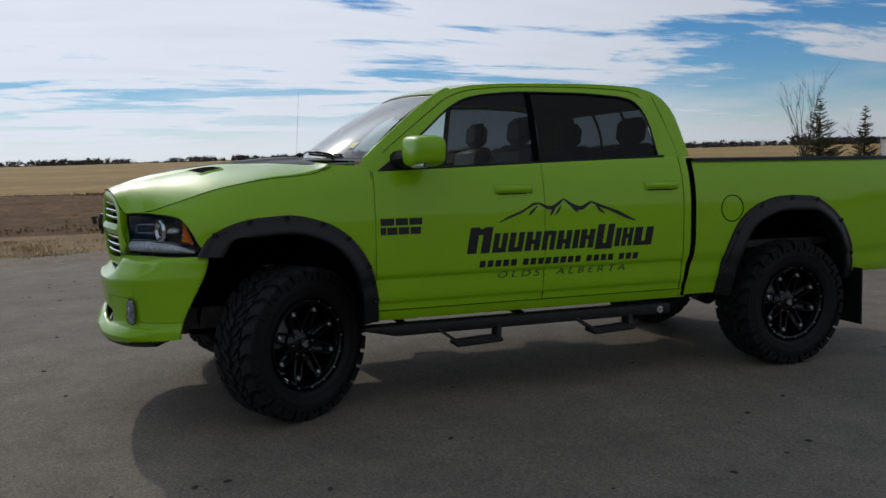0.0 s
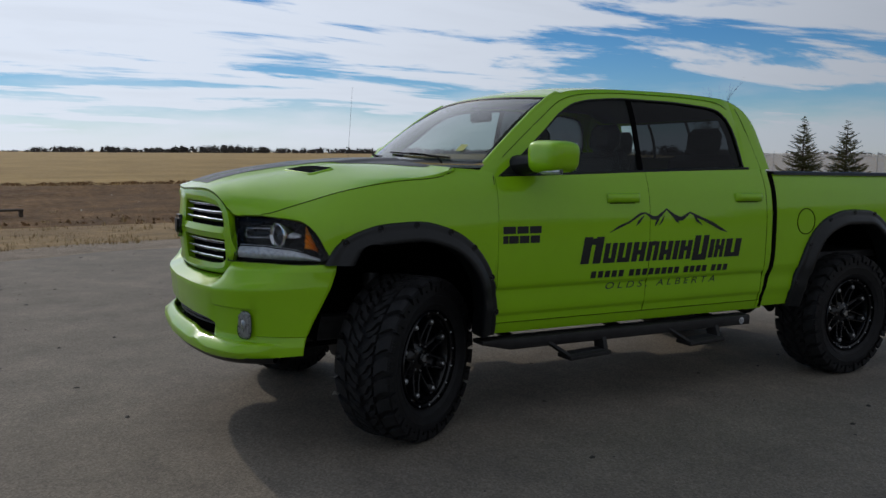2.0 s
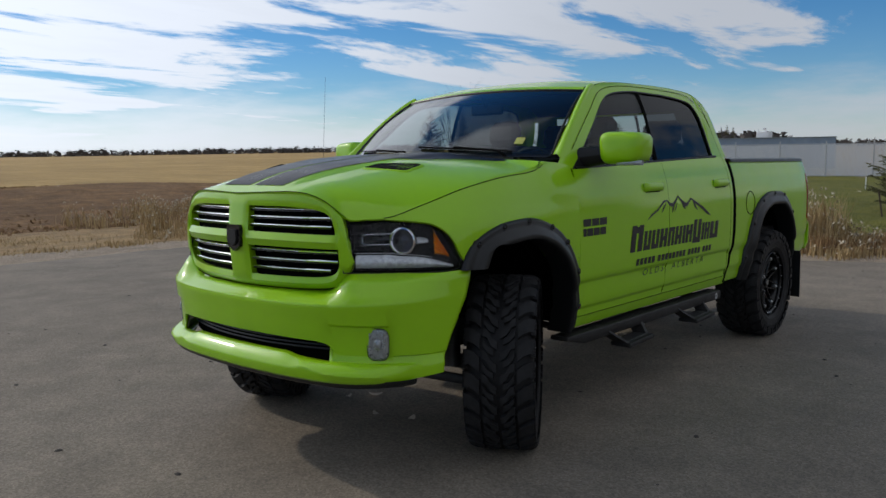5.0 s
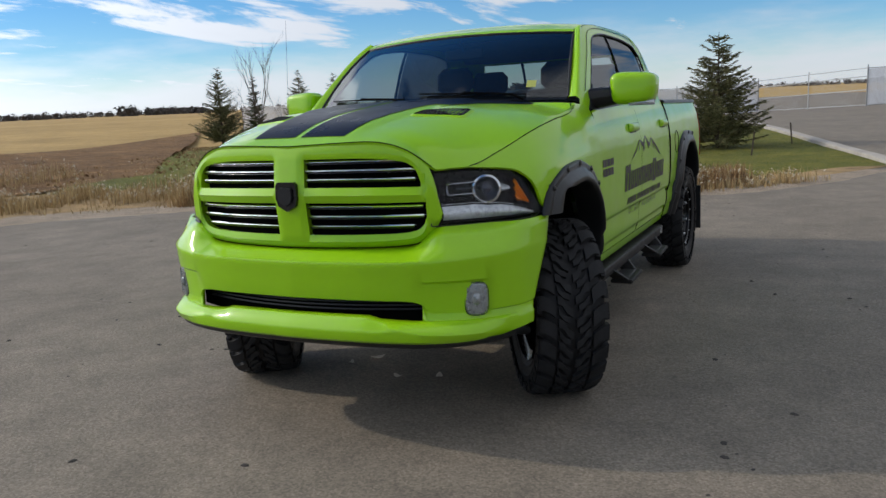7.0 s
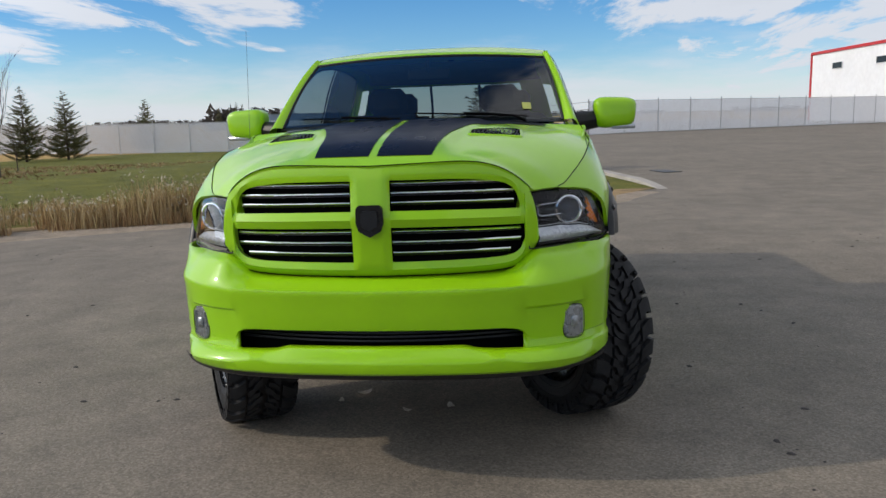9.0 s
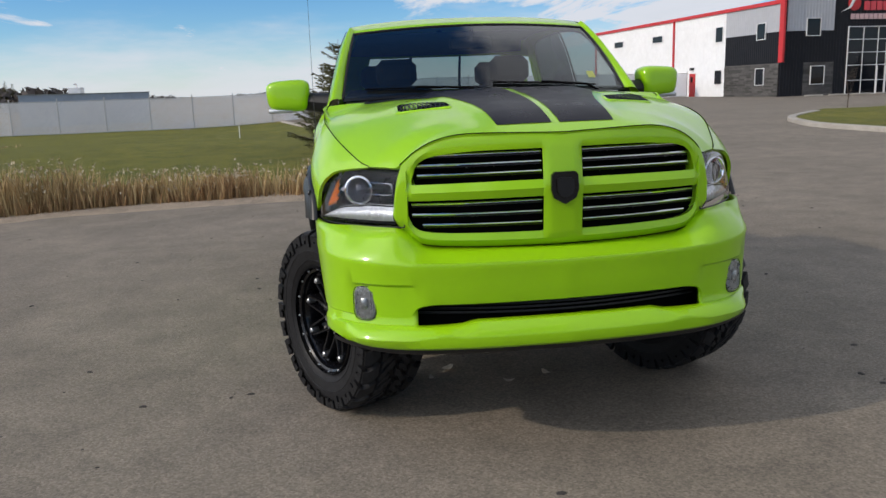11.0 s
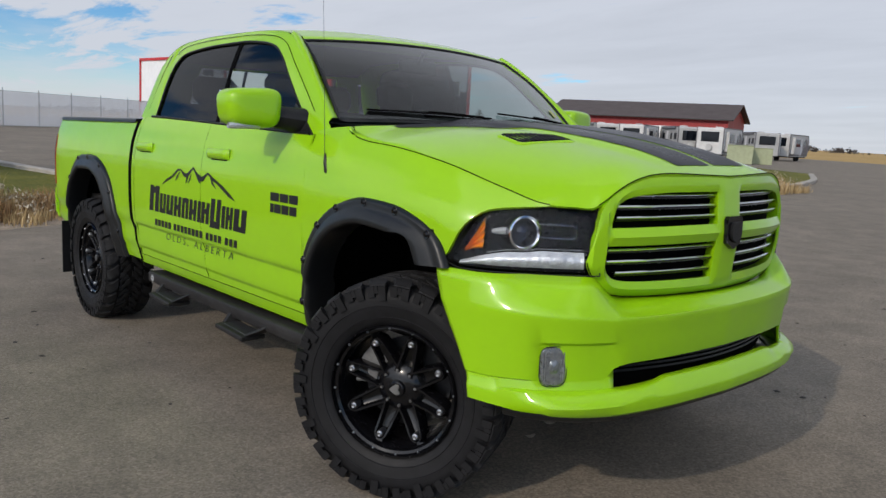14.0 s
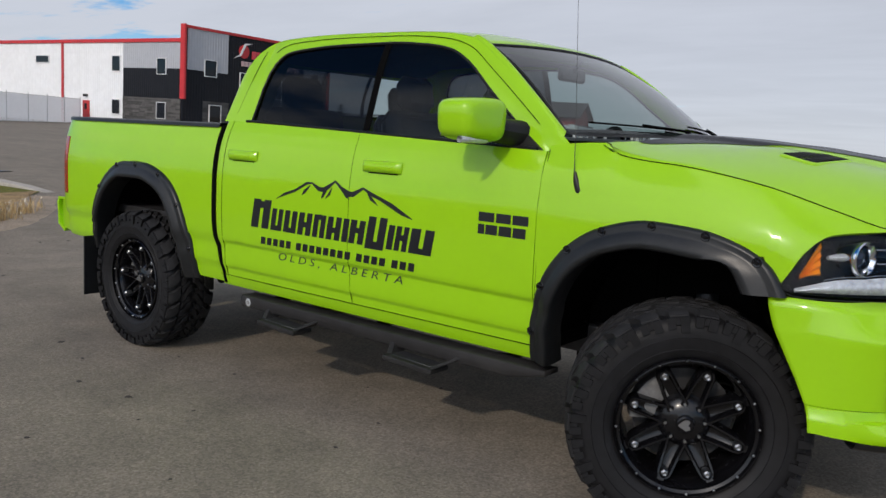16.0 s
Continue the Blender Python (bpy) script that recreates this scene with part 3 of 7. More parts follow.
ux = sorted(set([round(v, 4) for v in span(-2.735, -2.50, 10) + span(-2.495, -2.30, 14) + span(-2.25, -1.30, 16) + span(-1.25, -0.60, 22) + span(-0.58, -0.44, 5)]))


def frame_rows(x):
    lo, hi = belt(x), cab_top(x)
    if -2.495 <= x <= -0.60:
        wt = max(win_top(x), lo + 0.001)
        return [lo - 0.004, lo, wt, wt + (hi - wt) * 0.33, wt + (hi - wt) * 0.66, hi]
    return [lo - 0.004, lo, lo + (hi - lo) * 0.5, lo + (hi - lo) * 0.7, lo + (hi - lo) * 0.85, hi]


def in_window(i, j):
    return j == 1 and -2.495 <= ux[i] and ux[i + 1] <= -0.60


for s in (1, -1):
    def side_point(x, j):
        z = frame_rows(x)[j]
        return (x, s * (cab_y(z) - (0.012 * ((z - win_top(x)) / max(0.02, cab_top(x) - win_top(x))) ** 3 if j > 2 else 0)), z)
    Geo().grid(side_point, ux, list(range(6)), in_window).part("cab_frame", PAINT, truck, "", 30, 0.0, INSIDE)
    # roof side and front pillar: from the frame's edge in to roof and windscreen
    screen_edge = spline([(-0.535, 0.800, 1.492), (-0.72, 0.768, 1.655), (-0.90, 0.731, 1.805), (-1.055, 0.695, 1.905)], 16)
    frame_edge = [side_point(x, 5) for x in span(-0.50, -1.10, 16)]
    Geo().grid(lambda i, w: tuple(Vector(frame_edge[i]).lerp(Vector((screen_edge[i].x, s * screen_edge[i].y, screen_edge[i].z)), w) + Vector((0.012, s * 0.012, 0.012)) * math.sin(math.pi * w)), list(range(16)), span(0, 1, 6)).part("front_pillar", PAINT, truck, "", 50, 0.0)
    # door shut line over the windows
    pts = [(x, s * (cab_y(z) + 0.001), z) for x, z in [(x, win_top(x) + (cab_top(x) - win_top(x)) * (0.62 if x > -2.3 else 0.62 + 0.0 * x)) for x in span(-0.62, -2.44, 50)]]
    Geo().tube(pts, 0.0016, 6).part("shut_line", DARK, truck)

    # side glass, in two panes with a black post between
    def pane(name, xa, xb, mat, depth=0.012):
        g = Geo().grid(lambda x, f: (x, s * (cab_y(belt(x) + (max(win_top(x), belt(x) + 0.002) - belt(x)) * f) - depth), belt(x) + (max(win_top(x), belt(x) + 0.002) - belt(x)) * f), span(xa, xb, 22), span(0, 1, 10))
        return g.part(name, mat, truck, "", 30)
    pane("front_window", -0.66, -1.592, WINDOW)
    pane("rear_window", -1.628, -2.49, PRIVACY)
    pane("window_post", -1.588, -1.632, DARK, 0.008)
    g = Geo()
    g.tube([(x, s * (cab_y(belt(x)) + 0.004), belt(x) + 0.004) for x in span(-0.60, -2.53, 24)], 0.011, 8, flat=0.8)
    g.tube([(x, s * (cab_y(max(win_top(x), belt(x))) - 0.004), max(win_top(x), belt(x))) for x in span(-0.60, -2.495, 70)], 0.007, 6)
    g.part("window_seal", BLACK, truck)
    # mirror foot in the window's front corner
    Geo().prism([(-0.575, 1.415), (-0.66, 1.475), (-0.80, 1.565), (-0.80, 1.430)], -0.02, 0.006, lambda u, w, d: (u, s * (cab_y(w) + d), w)).part("mirror_sail", BLACK, truck)
    arm = Geo()
    arm.grid(lambda t, a: (-0.71 - 0.075 * t + 0.055 * math.cos(a), s * (0.875 + 0.16 * t), 1.475 + 0.02 * t + (0.048 + 0.012 * (1 - t)) * math.sin(a)), span(0, 1, 6), span(0, 2 * math.pi, 13))
    mirror = arm.part("side_mirror", BLACK, truck, "folding side mirror with lime green cap")
    mc = Vector((-0.80, s * 1.105, 1.527))

    def cap_point(a, b):
        # a rounded housing, flat behind
        ca, sa = math.cos(a), math.sin(a)
        sq = lambda q, e: math.copysign(abs(q) ** e, q)
        px, py, pz = sq(math.cos(b), 0.5), sq(math.sin(b), 0.42) * sq(ca, 0.5), sq(math.sin(b), 0.42) * sq(sa, 0.5)
        wide = 0.122 + 0.008 * pz
        return tuple(mc + Vector((px * 0.092 - 0.02 * s * py, py * wide, pz * (0.088 - 0.006 * s * py) - (0.0))))
    Geo().grid(cap_point, span(0, 2 * math.pi, 33), span(1e-9, math.pi * 0.74, 20)).part("mirror_cap", PAINT, mirror, "lime green mirror cap", 60)
    Geo().grid(lambda a, b: tuple(mc + (Vector(cap_point(a, b)) - mc) * 0.985), span(0, 2 * math.pi, 33), span(math.pi * 0.72, math.pi * 0.97, 8)).part("mirror_shell", BLACK, mirror)
    Geo().box(mc + Vector((-0.079, 0, 0)), (0.004, 0.205, 0.145), 0.0015).part("mirror_glass", CHROME, mirror)
    Geo().grid(lambda t, a: tuple(mc + Vector((0.058 - 0.03 * t * t + 0.014 * math.cos(a), s * (-0.02 + 0.135 * t), -0.082 + 0.014 * math.sin(a)))), span(0, 1, 8), span(0, 2 * math.pi, 9)).part("turn_signal", CLEAR, mirror, "clear turn signal strip")

# roof
def roof_point(f, u):
    xa, za, ya = -0.985 - 0.070 * u * u, 1.931 - 0.028 * u * u, 0.698 * u
    x = xa + (-2.66 - xa) * f
    y = u * (cab_y(cab_top(x)) - 0.010)
    z = cab_top(x) + 0.042 * (1 - abs(u) ** 2.6)
    t = step(0.0, 0.30, xa - x) ** 0.7
    zf = za + (xa - x) * 0.22
    return (x, ya + (y - ya) * t, zf + (z - zf) * t)


Geo().grid(roof_point, span(0, 1, 30), span(-1, 1, 33)).part("roof", PAINT, truck, "", 30, 0.0, INSIDE)
Geo().box((-2.42, 0.0, 1.995), (0.20, 0.05, 0.022), 0.01).part("roof_aerial_base", BLACK, truck)
# back of the cab with its window
back_x = smooth_line([0.6, 1.5, 1.62, 1.75, 1.855, 1.92, 1.96], [-2.70, -2.70, -2.695, -2.655, -2.595, -2.49, -2.40])
Geo().grid(lambda u, z: (back_x(z) - 0.02 * (1 - u * u), 0.80 * u * min(cab_y(z), 0.90) / 0.88, z), span(-1, 1, 17), [0.6, 0.8, 1.0, 1.3, 1.50, 1.56, 1.70, 1.83, 1.90, 1.945], lambda i, j: 5 <= j <= 6 and 2 <= i <= 13).part("cab_back", PAINT, truck, "", 30, 0.02, INSIDE)
Geo().grid(lambda y, z: (back_x(z) + 0.004, y, z), span(-0.62, 0.62, 3), [1.55, 1.62, 1.69, 1.76, 1.84]).part("back_window", WINDOW, truck)
for y in (-0.20, 0.20):
    Geo().tube([(back_x(z) - 0.006, y, z) for z in (1.55, 1.62, 1.69, 1.76, 1.84)], 0.011, 6).part("back_window_bar", BLACK, truck)

# windscreen
def screen_point(u, v):
    base = Vector((-0.29 - 0.245 * abs(u) ** 2.0, 0.800 * u, 1.505 - 0.012 * u * u))
    top = Vector((-0.985 - 0.070 * u * u, 0.695 * u, 1.928 - 0.028 * u * u))
    p = base.lerp(top, v)
    p.z += 0.028 * math.sin(math.pi * v)
    p.x += 0.012 * math.sin(math.pi * v)
    return tuple(p)


Geo().grid(screen_point, span(-1, 1, 29), span(0, 1, 16)).part("windscreen", SCREEN, truck, "clear curved windscreen", 40)
HEADER = 0.925
Geo().grid(lambda u, w: tuple(Vector(screen_point(u, w[0])) + Vector((0.6, 0, 0.8)) * w[1]), span(-1, 1, 29), [(HEADER, -0.004), (HEADER, 0.006), (0.96, 0.009), (1.0, 0.004), (1.02, -0.004)]).part("roof_header", PAINT, truck, "", 40)
edge = [screen_point(-1, v) for v in span(0, HEADER, 12)] + [screen_point(u, HEADER) for u in span(-1, 1, 20)[1:]] + [screen_point(1, v) for v in span(HEADER, 0, 12)[1:]]
Geo().tube(edge, 0.008, 6).part("windscreen_seal", BLACK, truck)
Geo().grid(lambda u, w: tuple(Vector(screen_point(u, 0)) + Vector((0.13 * w[0], 0, w[1]))), span(-1, 1, 24), [(-0.3, 0.012), (0.0, -0.004), (0.5, -0.014), (1.0, -0.012)]).part("cowl_panel", BLACK, truck, "black plastic cowl under the windscreen")
for s, y0 in ((1, 0.60), (-1, -0.08)):
    pa = [Vector(screen_point((y0 - 0.60 * t) / 0.8, 0.02 + 0.05 * t)) + Vector((0.006, 0, 0.009)) for t in span(0, 1, 10)]
    g = Geo().tube(pa, 0.009, 6, flat=0.5)
    g.tube([pa[0] + Vector((0.05, 0.0, -0.030)), pa[1] + Vector((0.02, 0.0, 0.0)), pa[5] + Vector((0.004, 0, 0.006))], 0.007, 6)
    g.part("wiper", DARK, truck, "black windscreen wiper")
Geo().grid(lambda a, b: tuple(Vector(screen_point(0.735 + 0.06 * a, 0.11 + 0.075 * b)) + Vector((0.004, 0, 0.004))), span(0, 1, 4), span(0, 1, 4)).part("screen_sticker", STICKER, truck, "small yellow windscreen sticker")

# ---- hood ----
spine = smooth_line([-0.32, -0.05, 0.15, 0.33, 0.5, 0.68, 0.78, 0.85, 0.90, 0.945], [1.515, 1.508, 1.490, 1.471, 1.449, 1.414, 1.386, 1.362, 1.342, 1.322])
hood_front = smooth_line([0, 0.25, 0.45, 0.55, 0.60, 0.635, 0.68, 0.735, 0.80, 0.872, 0.893, 0.903], [0.947, 0.926, 0.884, 0.858, 0.838, 0.805, 0.758, 0.700, 0.55, 0.30, 0.10, -0.235])
edge_y = smooth_line([-0.32, -0.30, -0.235, 0.0, 0.3, 0.55, 0.70, 0.76, 0.82, 0.95], [0.88, 0.880, 0.902, 0.903, 0.872, 0.800, 0.735, 0.68, 0.632, 0.64])
edge_z = smooth_line([-0.32, -0.30, -0.235, -0.12, 0.0, 0.3, 0.55, 0.70, 0.80, 0.86, 0.95], [1.458, 1.458, 1.415, 1.397, 1.388, 1.337, 1.258, 1.212, 1.205, 1.20, 1.19])


def hood(x, y):
    a = abs(y)
    t = min(a / edge_y(x), 1.0)
    z = spine(x) - (spine(x) - edge_z(x)) * t ** (3.4 + 1.5 * step(0.55, 0.85, x))
    # raised centre with a soft shoulder
    w = 0.245 + 0.10 * step(0.75, 0.1, x)
    z += 0.016 * math.exp(-((x - 0.25) / 0.13) ** 2 - ((a - 0.47) / 0.13) ** 2)
    z -= 0.016 * step(w, w + 0.07, a) * step(0.93, 0.7, x) * (1 - t ** 4)
    return z


def hood_point(u, f):
    y = 0.902 * math.copysign(abs(u) ** 0.9, u)
    xr = -0.205 - 0.10 * (y / 0.9) ** 2
    x = xr + (hood_front(abs(y)) - xr) * f
    return (x, y, hood(x, y))


hood_ob = Geo().grid(hood_point, span(-1, 1, 81), [1 - (1 - f) ** 1.25 for f in span(0, 1, 40)]).part("hood", PAINT, truck, "lime green hood with twin dark stripes and vents", 30, 0.012, (0.2, 0, 0.5))
Geo().tube([(x, y, z + 0.002) for x, y, z in [hood_point(u, 1.0) for u in span(-0.66, 0.66, 50)]], 0.0020, 6).part("shut_line", DARK, truck)
stripe_edge = smooth_line([-0.22, -0.12, -0.02, 0.10, 0.25, 0.40, 0.60, 0.862], [0.70, 0.62, 0.53, 0.43, 0.355, 0.305, 0.262, 0.236])
for s in (1, -1):
    def stripe(x, f):
        xx = x
        y = 0.016 + (stripe_edge(xx) - 0.016) * f
        xx = max(x, -0.203 - 0.10 * (y / 0.9) ** 2)
        return (xx, s * y, hood(xx, y) + 0.0022)
    Geo().grid(stripe, span(-0.255, 0.862, 46), span(0, 1, 20)).part("hood_stripe", VINYL, hood_ob, "dark grey hood stripe", 30)
    # vent: a slot with a lip round it
    quad = [Vector(q) for q in ((0.262, 0.578), (0.362, 0.362), (0.470, 0.352), (0.396, 0.584))]
    ring = []
    for k in range(4):
        q, before, after = quad[k], (quad[k - 1] - quad[k]).normalized() * 0.026, (quad[(k + 1) % 4] - quad[k]).normalized() * 0.026
        ring += [q + before * (1 - f) ** 2 + after * f * f for f in span(0, 1, 10)]
    ring[39] = ring[0].copy()
    g = Geo()
    mid = Vector((0.37, 0.465))
    g.grid(lambda i, w: (ring[i].x + (mid.x - ring[i].x) * w[0], s * (ring[i].y + (mid.y - ring[i].y) * w[0]), hood(ring[i].x, ring[i].y) * (1 - w[0]) + hood(mid.x, mid.y) * w[0] + w[1]), list(range(40)), [(-0.08, 0.0), (-0.02, 0.0065), (0.04, 0.0075)])
    g.part("vent_lip", PAINT, hood_ob, "", 40)
    g = Geo()
    g.grid(lambda i, w: (ring[i].x + (mid.x - ring[i].x) * w, s * (ring[i].y + (mid.y - ring[i].y) * w), hood(ring[i].x, ring[i].y) * (1 - w) + hood(mid.x, mid.y) * w + 0.0065 - 0.005 * min(1, 4 * w)), list(range(40)), [0.03, 0.2, 0.5, 1.0])
    vent = g.part("hood_vent", DARK, hood_ob, "black mesh hood vent", 0)
    g = Geo()
    for k in range(11):
        for d in (-0.09, 0.09):
            ends = []
            for v in (0.08, 0.92):
                u = min(max(0.08 + 0.84 * k / 10 + d * (v - 0.5), 0.05), 0.95)
                q = quad[0].lerp(quad[1], u).lerp(quad[3].lerp(quad[2], u), v)
                ends.append((q.x, s * q.y, hood(q.x, q.y) + 0.0055))
            g.tube(ends, 0.0022, 4)
    g.part("vent_mesh", BLACK, vent)

# ---- grille ----
def face_x(y, z):
    return 0.965 - 0.31 * y * y - 0.02 * ((z - 1.12) / 0.2) ** 2


g_top = smooth_line([0, 0.25, 0.42, 0.50, 0.56, 0.60, 0.63, 0.648, 0.655], [1.325, 1.322, 1.313, 1.303, 1.282, 1.245, 1.180, 1.09, 1.02])
g_bot = smooth_line([0, 0.35, 0.50, 0.55, 0.60, 0.64, 0.655], [0.885, 0.888, 0.895, 0.903, 0.940, 0.982, 1.01])
up_top = smooth_line([0, 0.08, 0.30, 0.44, 0.50, 0.54, 0.565, 0.58], [1.266, 1.266, 1.265, 1.257, 1.248, 1.233, 1.205, 1.160])
up_bot = smooth_line([0, 0.08, 0.58], [1.147, 1.147, 1.141])
lo_top = smooth_line([0, 0.08, 0.58, 0.60], [1.082, 1.082, 1.078, 1.078])
lo_bot = smooth_line([0, 0.08, 0.40, 0.50, 0.55, 0.58, 0.597], [0.944, 0.944, 0.946, 0.950, 0.959, 0.980, 1.02])
gy = span(0, 0.078, 5) + span(0.082, 0.55, 22)[0:] + [0.565, 0.58, 0.585, 0.597, 0.601, 0.615, 0.63, 0.64, 0.648, 0.655]
gy = [-y for y in gy[:0:-1]] + gy


def grille_rows(y):
    a = abs(y)
    ut, ub = max(up_top(a), up_bot(a) + 0.002), up_bot(a)
    lt, lb = lo_top(a), min(lo_bot(a), lo_top(a) - 0.002)
    lo, hi = g_bot(a), (hood(hood_front(a), a) - 0.006 if a < 0.60 else min(g_top(a), hood(hood_front(0.60), 0.60) - 0.006))
    r = [lo, lo + (lb - lo) * 0.5, lb, lt, (lt + ub) / 2, ub, ut, ut + (hi - ut) * 0.5, hi]
    if a > 0.60:
        r = [lo + (hi - lo) * k / 8 for k in range(9)]
    return r


def grille_point(y, j):
    z = grille_rows(y)[j]
    a = abs(y)
    x = face_x(y, z)
    if j == 0 or a > 0.65:
        x -= 0.018
    if j == 8:
        x -= 0.004
    if j in (2, 3, 5, 6) and 0.07 < a < 0.6:
        x -= 0.010
    if j == 4 and a < 0.585:
        x += 0.004
    return (x, y, z)


def grille_hole(i, j):
    a, b = abs(gy[i]), abs(gy[i + 1])
    lo, hi = min(a, b), max(a, b)
    return (j == 5 and lo > 0.0779 and hi < 0.5801) or (j == 2 and lo > 0.0779 and hi < 0.5971)


grille = Geo().grid(grille_point, gy, list(range(9)), grille_hole).part("grille", PAINT, truck, "lime green crosshair grille with bright bars", 35, 0.045, (0, 0, 1.1))
# plain sheet whose colour carries the shade of the hollow between the bars
Geo().grid(lambda y, f: (face_x(y, 1.1) - 0.062, y, g_bot(abs(y)) + 0.03 + (g_top(abs(y)) - g_bot(abs(y)) - 0.07) * f), span(-0.61, 0.61, 25), span(0, 1, 6)).part("grille_mesh", DARK, grille, "black honeycomb behind the grille bars", 0)
for s in (1, -1):
    for a, b, top in ((up_bot, up_top, 0.56), (lo_bot, lo_top, 0.585)):
        for k in range(3):
            def bar_z(y, f=(k + 0.72 - 0.02 * k) / 3.15):
                lo_e, hi_e = (up_bot(y), 1.266) if a is up_bot else (0.944, lo_top(y))
                return lo_e + (hi_e - lo_e) * f
            ys = span(0.082, top - (0.045 if (a is up_bot and k == 2) or (a is lo_bot and k == 0) else 0.004), 14)
            g = Geo()
            g.grid(lambda y, q: (face_x(y, bar_z(y)) - 0.034 + 0.014 * math.cos(q), s * y, bar_z(y) + 0.0095 * math.sin(q)), ys, span(0, 2 * math.pi, 11))
            g.part("grille_bar", GLOSS, grille)
            g = Geo()
            g.grid(lambda y, q: (face_x(y, bar_z(y)) - 0.027 + 0.011 * math.cos(q), s * y, bar_z(y) + 0.006 + 0.0058 * math.sin(q)), ys, span(0, 2 * math.pi, 9))
            g.part("bar_trim", CHROME, grille, "bright strip on a grille bar")
joint = [grille_point(y, 0) for y in gy]
for s in (1, -1):
    joint = joint + [grille_point(s * 0.655, j) for j in range(9)] if s > 0 else [grille_point(-0.655, j) for j in range(8, 0, -1)] + joint
Geo().tube([(x + 0.006, y, z) for x, y, z in joint], 0.0020, 6).part("shut_line", DARK, truck)
# badge: a plain shield
shield = [(-0.052, 0.052), (-0.040, 0.064), (0.040, 0.064), (0.052, 0.052), (0.055, -0.005), (0.044, -0.038), (0.0, -0.062), (-0.044, -0.038), (-0.055, -0.005)]
badge = Geo().prism(shield, 0.0, 0.024, lambda u, w, d: (0.958 + d - 0.3 * u * u, u, 1.110 + w)).part("badge", GLOSS, grille, "gloss black shield badge", 20)
Geo().prism([(u * 0.62, w * 0.62) for u, w in shield], 0.0, 0.012, lambda u, w, d: (0.980 + d, u, 1.112 + w)).part("badge_relief", BLACK, grille, "", 20)

# ---- front bumper ----
plan = spline([(0.985, 0.0), (0.972, 0.28), (0.934, 0.54), (0.876, 0.70), (0.820, 0.785), (0.735, 0.868), (0.610, 0.932), (0.385, 0.972)], 60)
plan_y = [p.y for p in plan]


def plan_at(i):
    i = min(max(i, 0), 59)
    return plan[i]


def plan_normal(i):
    t = (plan_at(i + 1) - plan_at(i - 1)).normalized()
    n = Vector((t.y, -t.x))
    return n if n.x > 0 or n.y > 0 else -n


bump_top = smooth_line([0, 0.50, 0.55, 0.60, 0.65, 0.70, 0.90, 0.96], [0.888, 0.894, 0.903, 0.936, 0.967, 0.973, 0.973, 0.973])
crease = smooth_line([0, 0.5, 0.75, 0.96], [0.828, 0.832, 0.846, 0.862])
in_top = smooth_line([0, 0.50, 0.575, 0.605, 0.62, 0.96], [0.668, 0.668, 0.660, 0.640, 0.615, 0.615])
in_bot = smooth_line([0, 0.35, 0.42, 0.62, 0.96], [0.612, 0.612, 0.598, 0.590, 0.585])
lip_z = smooth_line([0, 0.40, 0.47, 0.60, 0.80, 0.96], [0.553, 0.553, 0.560, 0.548, 0.545, 0.560])
low_z = smooth_line([0, 0.6, 0.85, 0.96], [0.498, 0.498, 0.508, 0.525])


lamp_plan = spline([(0.840, 0.616), (0.826, 0.638), (0.800, 0.668), (0.752, 0.722), (0.700, 0.770), (0.63, 0.828), (0.55, 0.888), (0.49, 0.922), (0.42, 0.950)], 40)


def shoulder(i):
    """How far the bumper's top edge lies behind its plan, to meet the headlamp."""
    n = plan_normal(i)
    return min(span(-0.20, 0.0, 81), key=lambda o: min((plan[i] + n * o - q).length for q in lamp_plan))


SHOULDER = [min(-0.012, shoulder(i) + 0.006) * step(0.972, 0.93, plan_y[i]) for i in range(60)]


def bumper_rows(y):
    t, c, a, b, l, w = bump_top(y), crease(y), in_top(y), in_bot(y), lip_z(y), low_z(y)
    wing = step(0.58, 0.70, y)
    scoop, lip = step(0.55, 0.63, y) * step(0.87, 0.82, y), 1 - 0.9 * step(0.78, 0.90, y)
    i = min(range(60), key=lambda q: abs(plan_y[q] - y))
    set_back = (face_x(y, 0.885) - 0.028 - plan[i].x) * (1 - wing) + SHOULDER[i] * wing
    return [(t, set_back), (t - 0.35 * (t - c), set_back * 0.56), (t - 0.70 * (t - c), set_back * 0.20), (c + 0.008, 0.006), (c - 0.006, 0.009), (c - 0.022, 0.006), (0.757, 0.001), (0.745, -0.013 * scoop), (0.70, -0.004 - 0.013 * scoop), (a + 0.006, -0.010 - 0.012 * scoop), (a, -0.022), (b, -0.014), (b - 0.008, 0.008 * lip), (l + 0.006, 0.040 * lip), (l - 0.006, 0.044 * lip), (w + 0.012, 0.034 * lip), (w, 0.018 * lip), (w + 0.006, -0.06)]


def bumper_point(k, j, s):
    i = abs(k)
    y = plan_y[i]
    z, o = bumper_rows(y)[j]
    drop = step(0.99, 0.52, z) * 7.5 * max(0.0, (i - 40) / 19) ** 1.5
    ii = i - drop
    i0 = int(ii)
    n = plan_normal(i0)
    fade = 1 - 0.6 * step(0.87, 0.955, y)
    p = plan[i0].lerp(plan_at(i0 + 1), ii - i0) + n * (o * fade)
    return (p.x, (1 if k >= 0 else -1) * p.y, z)


def bumper_hole(i, j):
    ya, yb = plan_y[abs(ks[i])], plan_y[abs(ks[i + 1])]
    lo, hi = min(ya, yb), max(ya, yb)
    return (j == 10 and hi < 0.612)


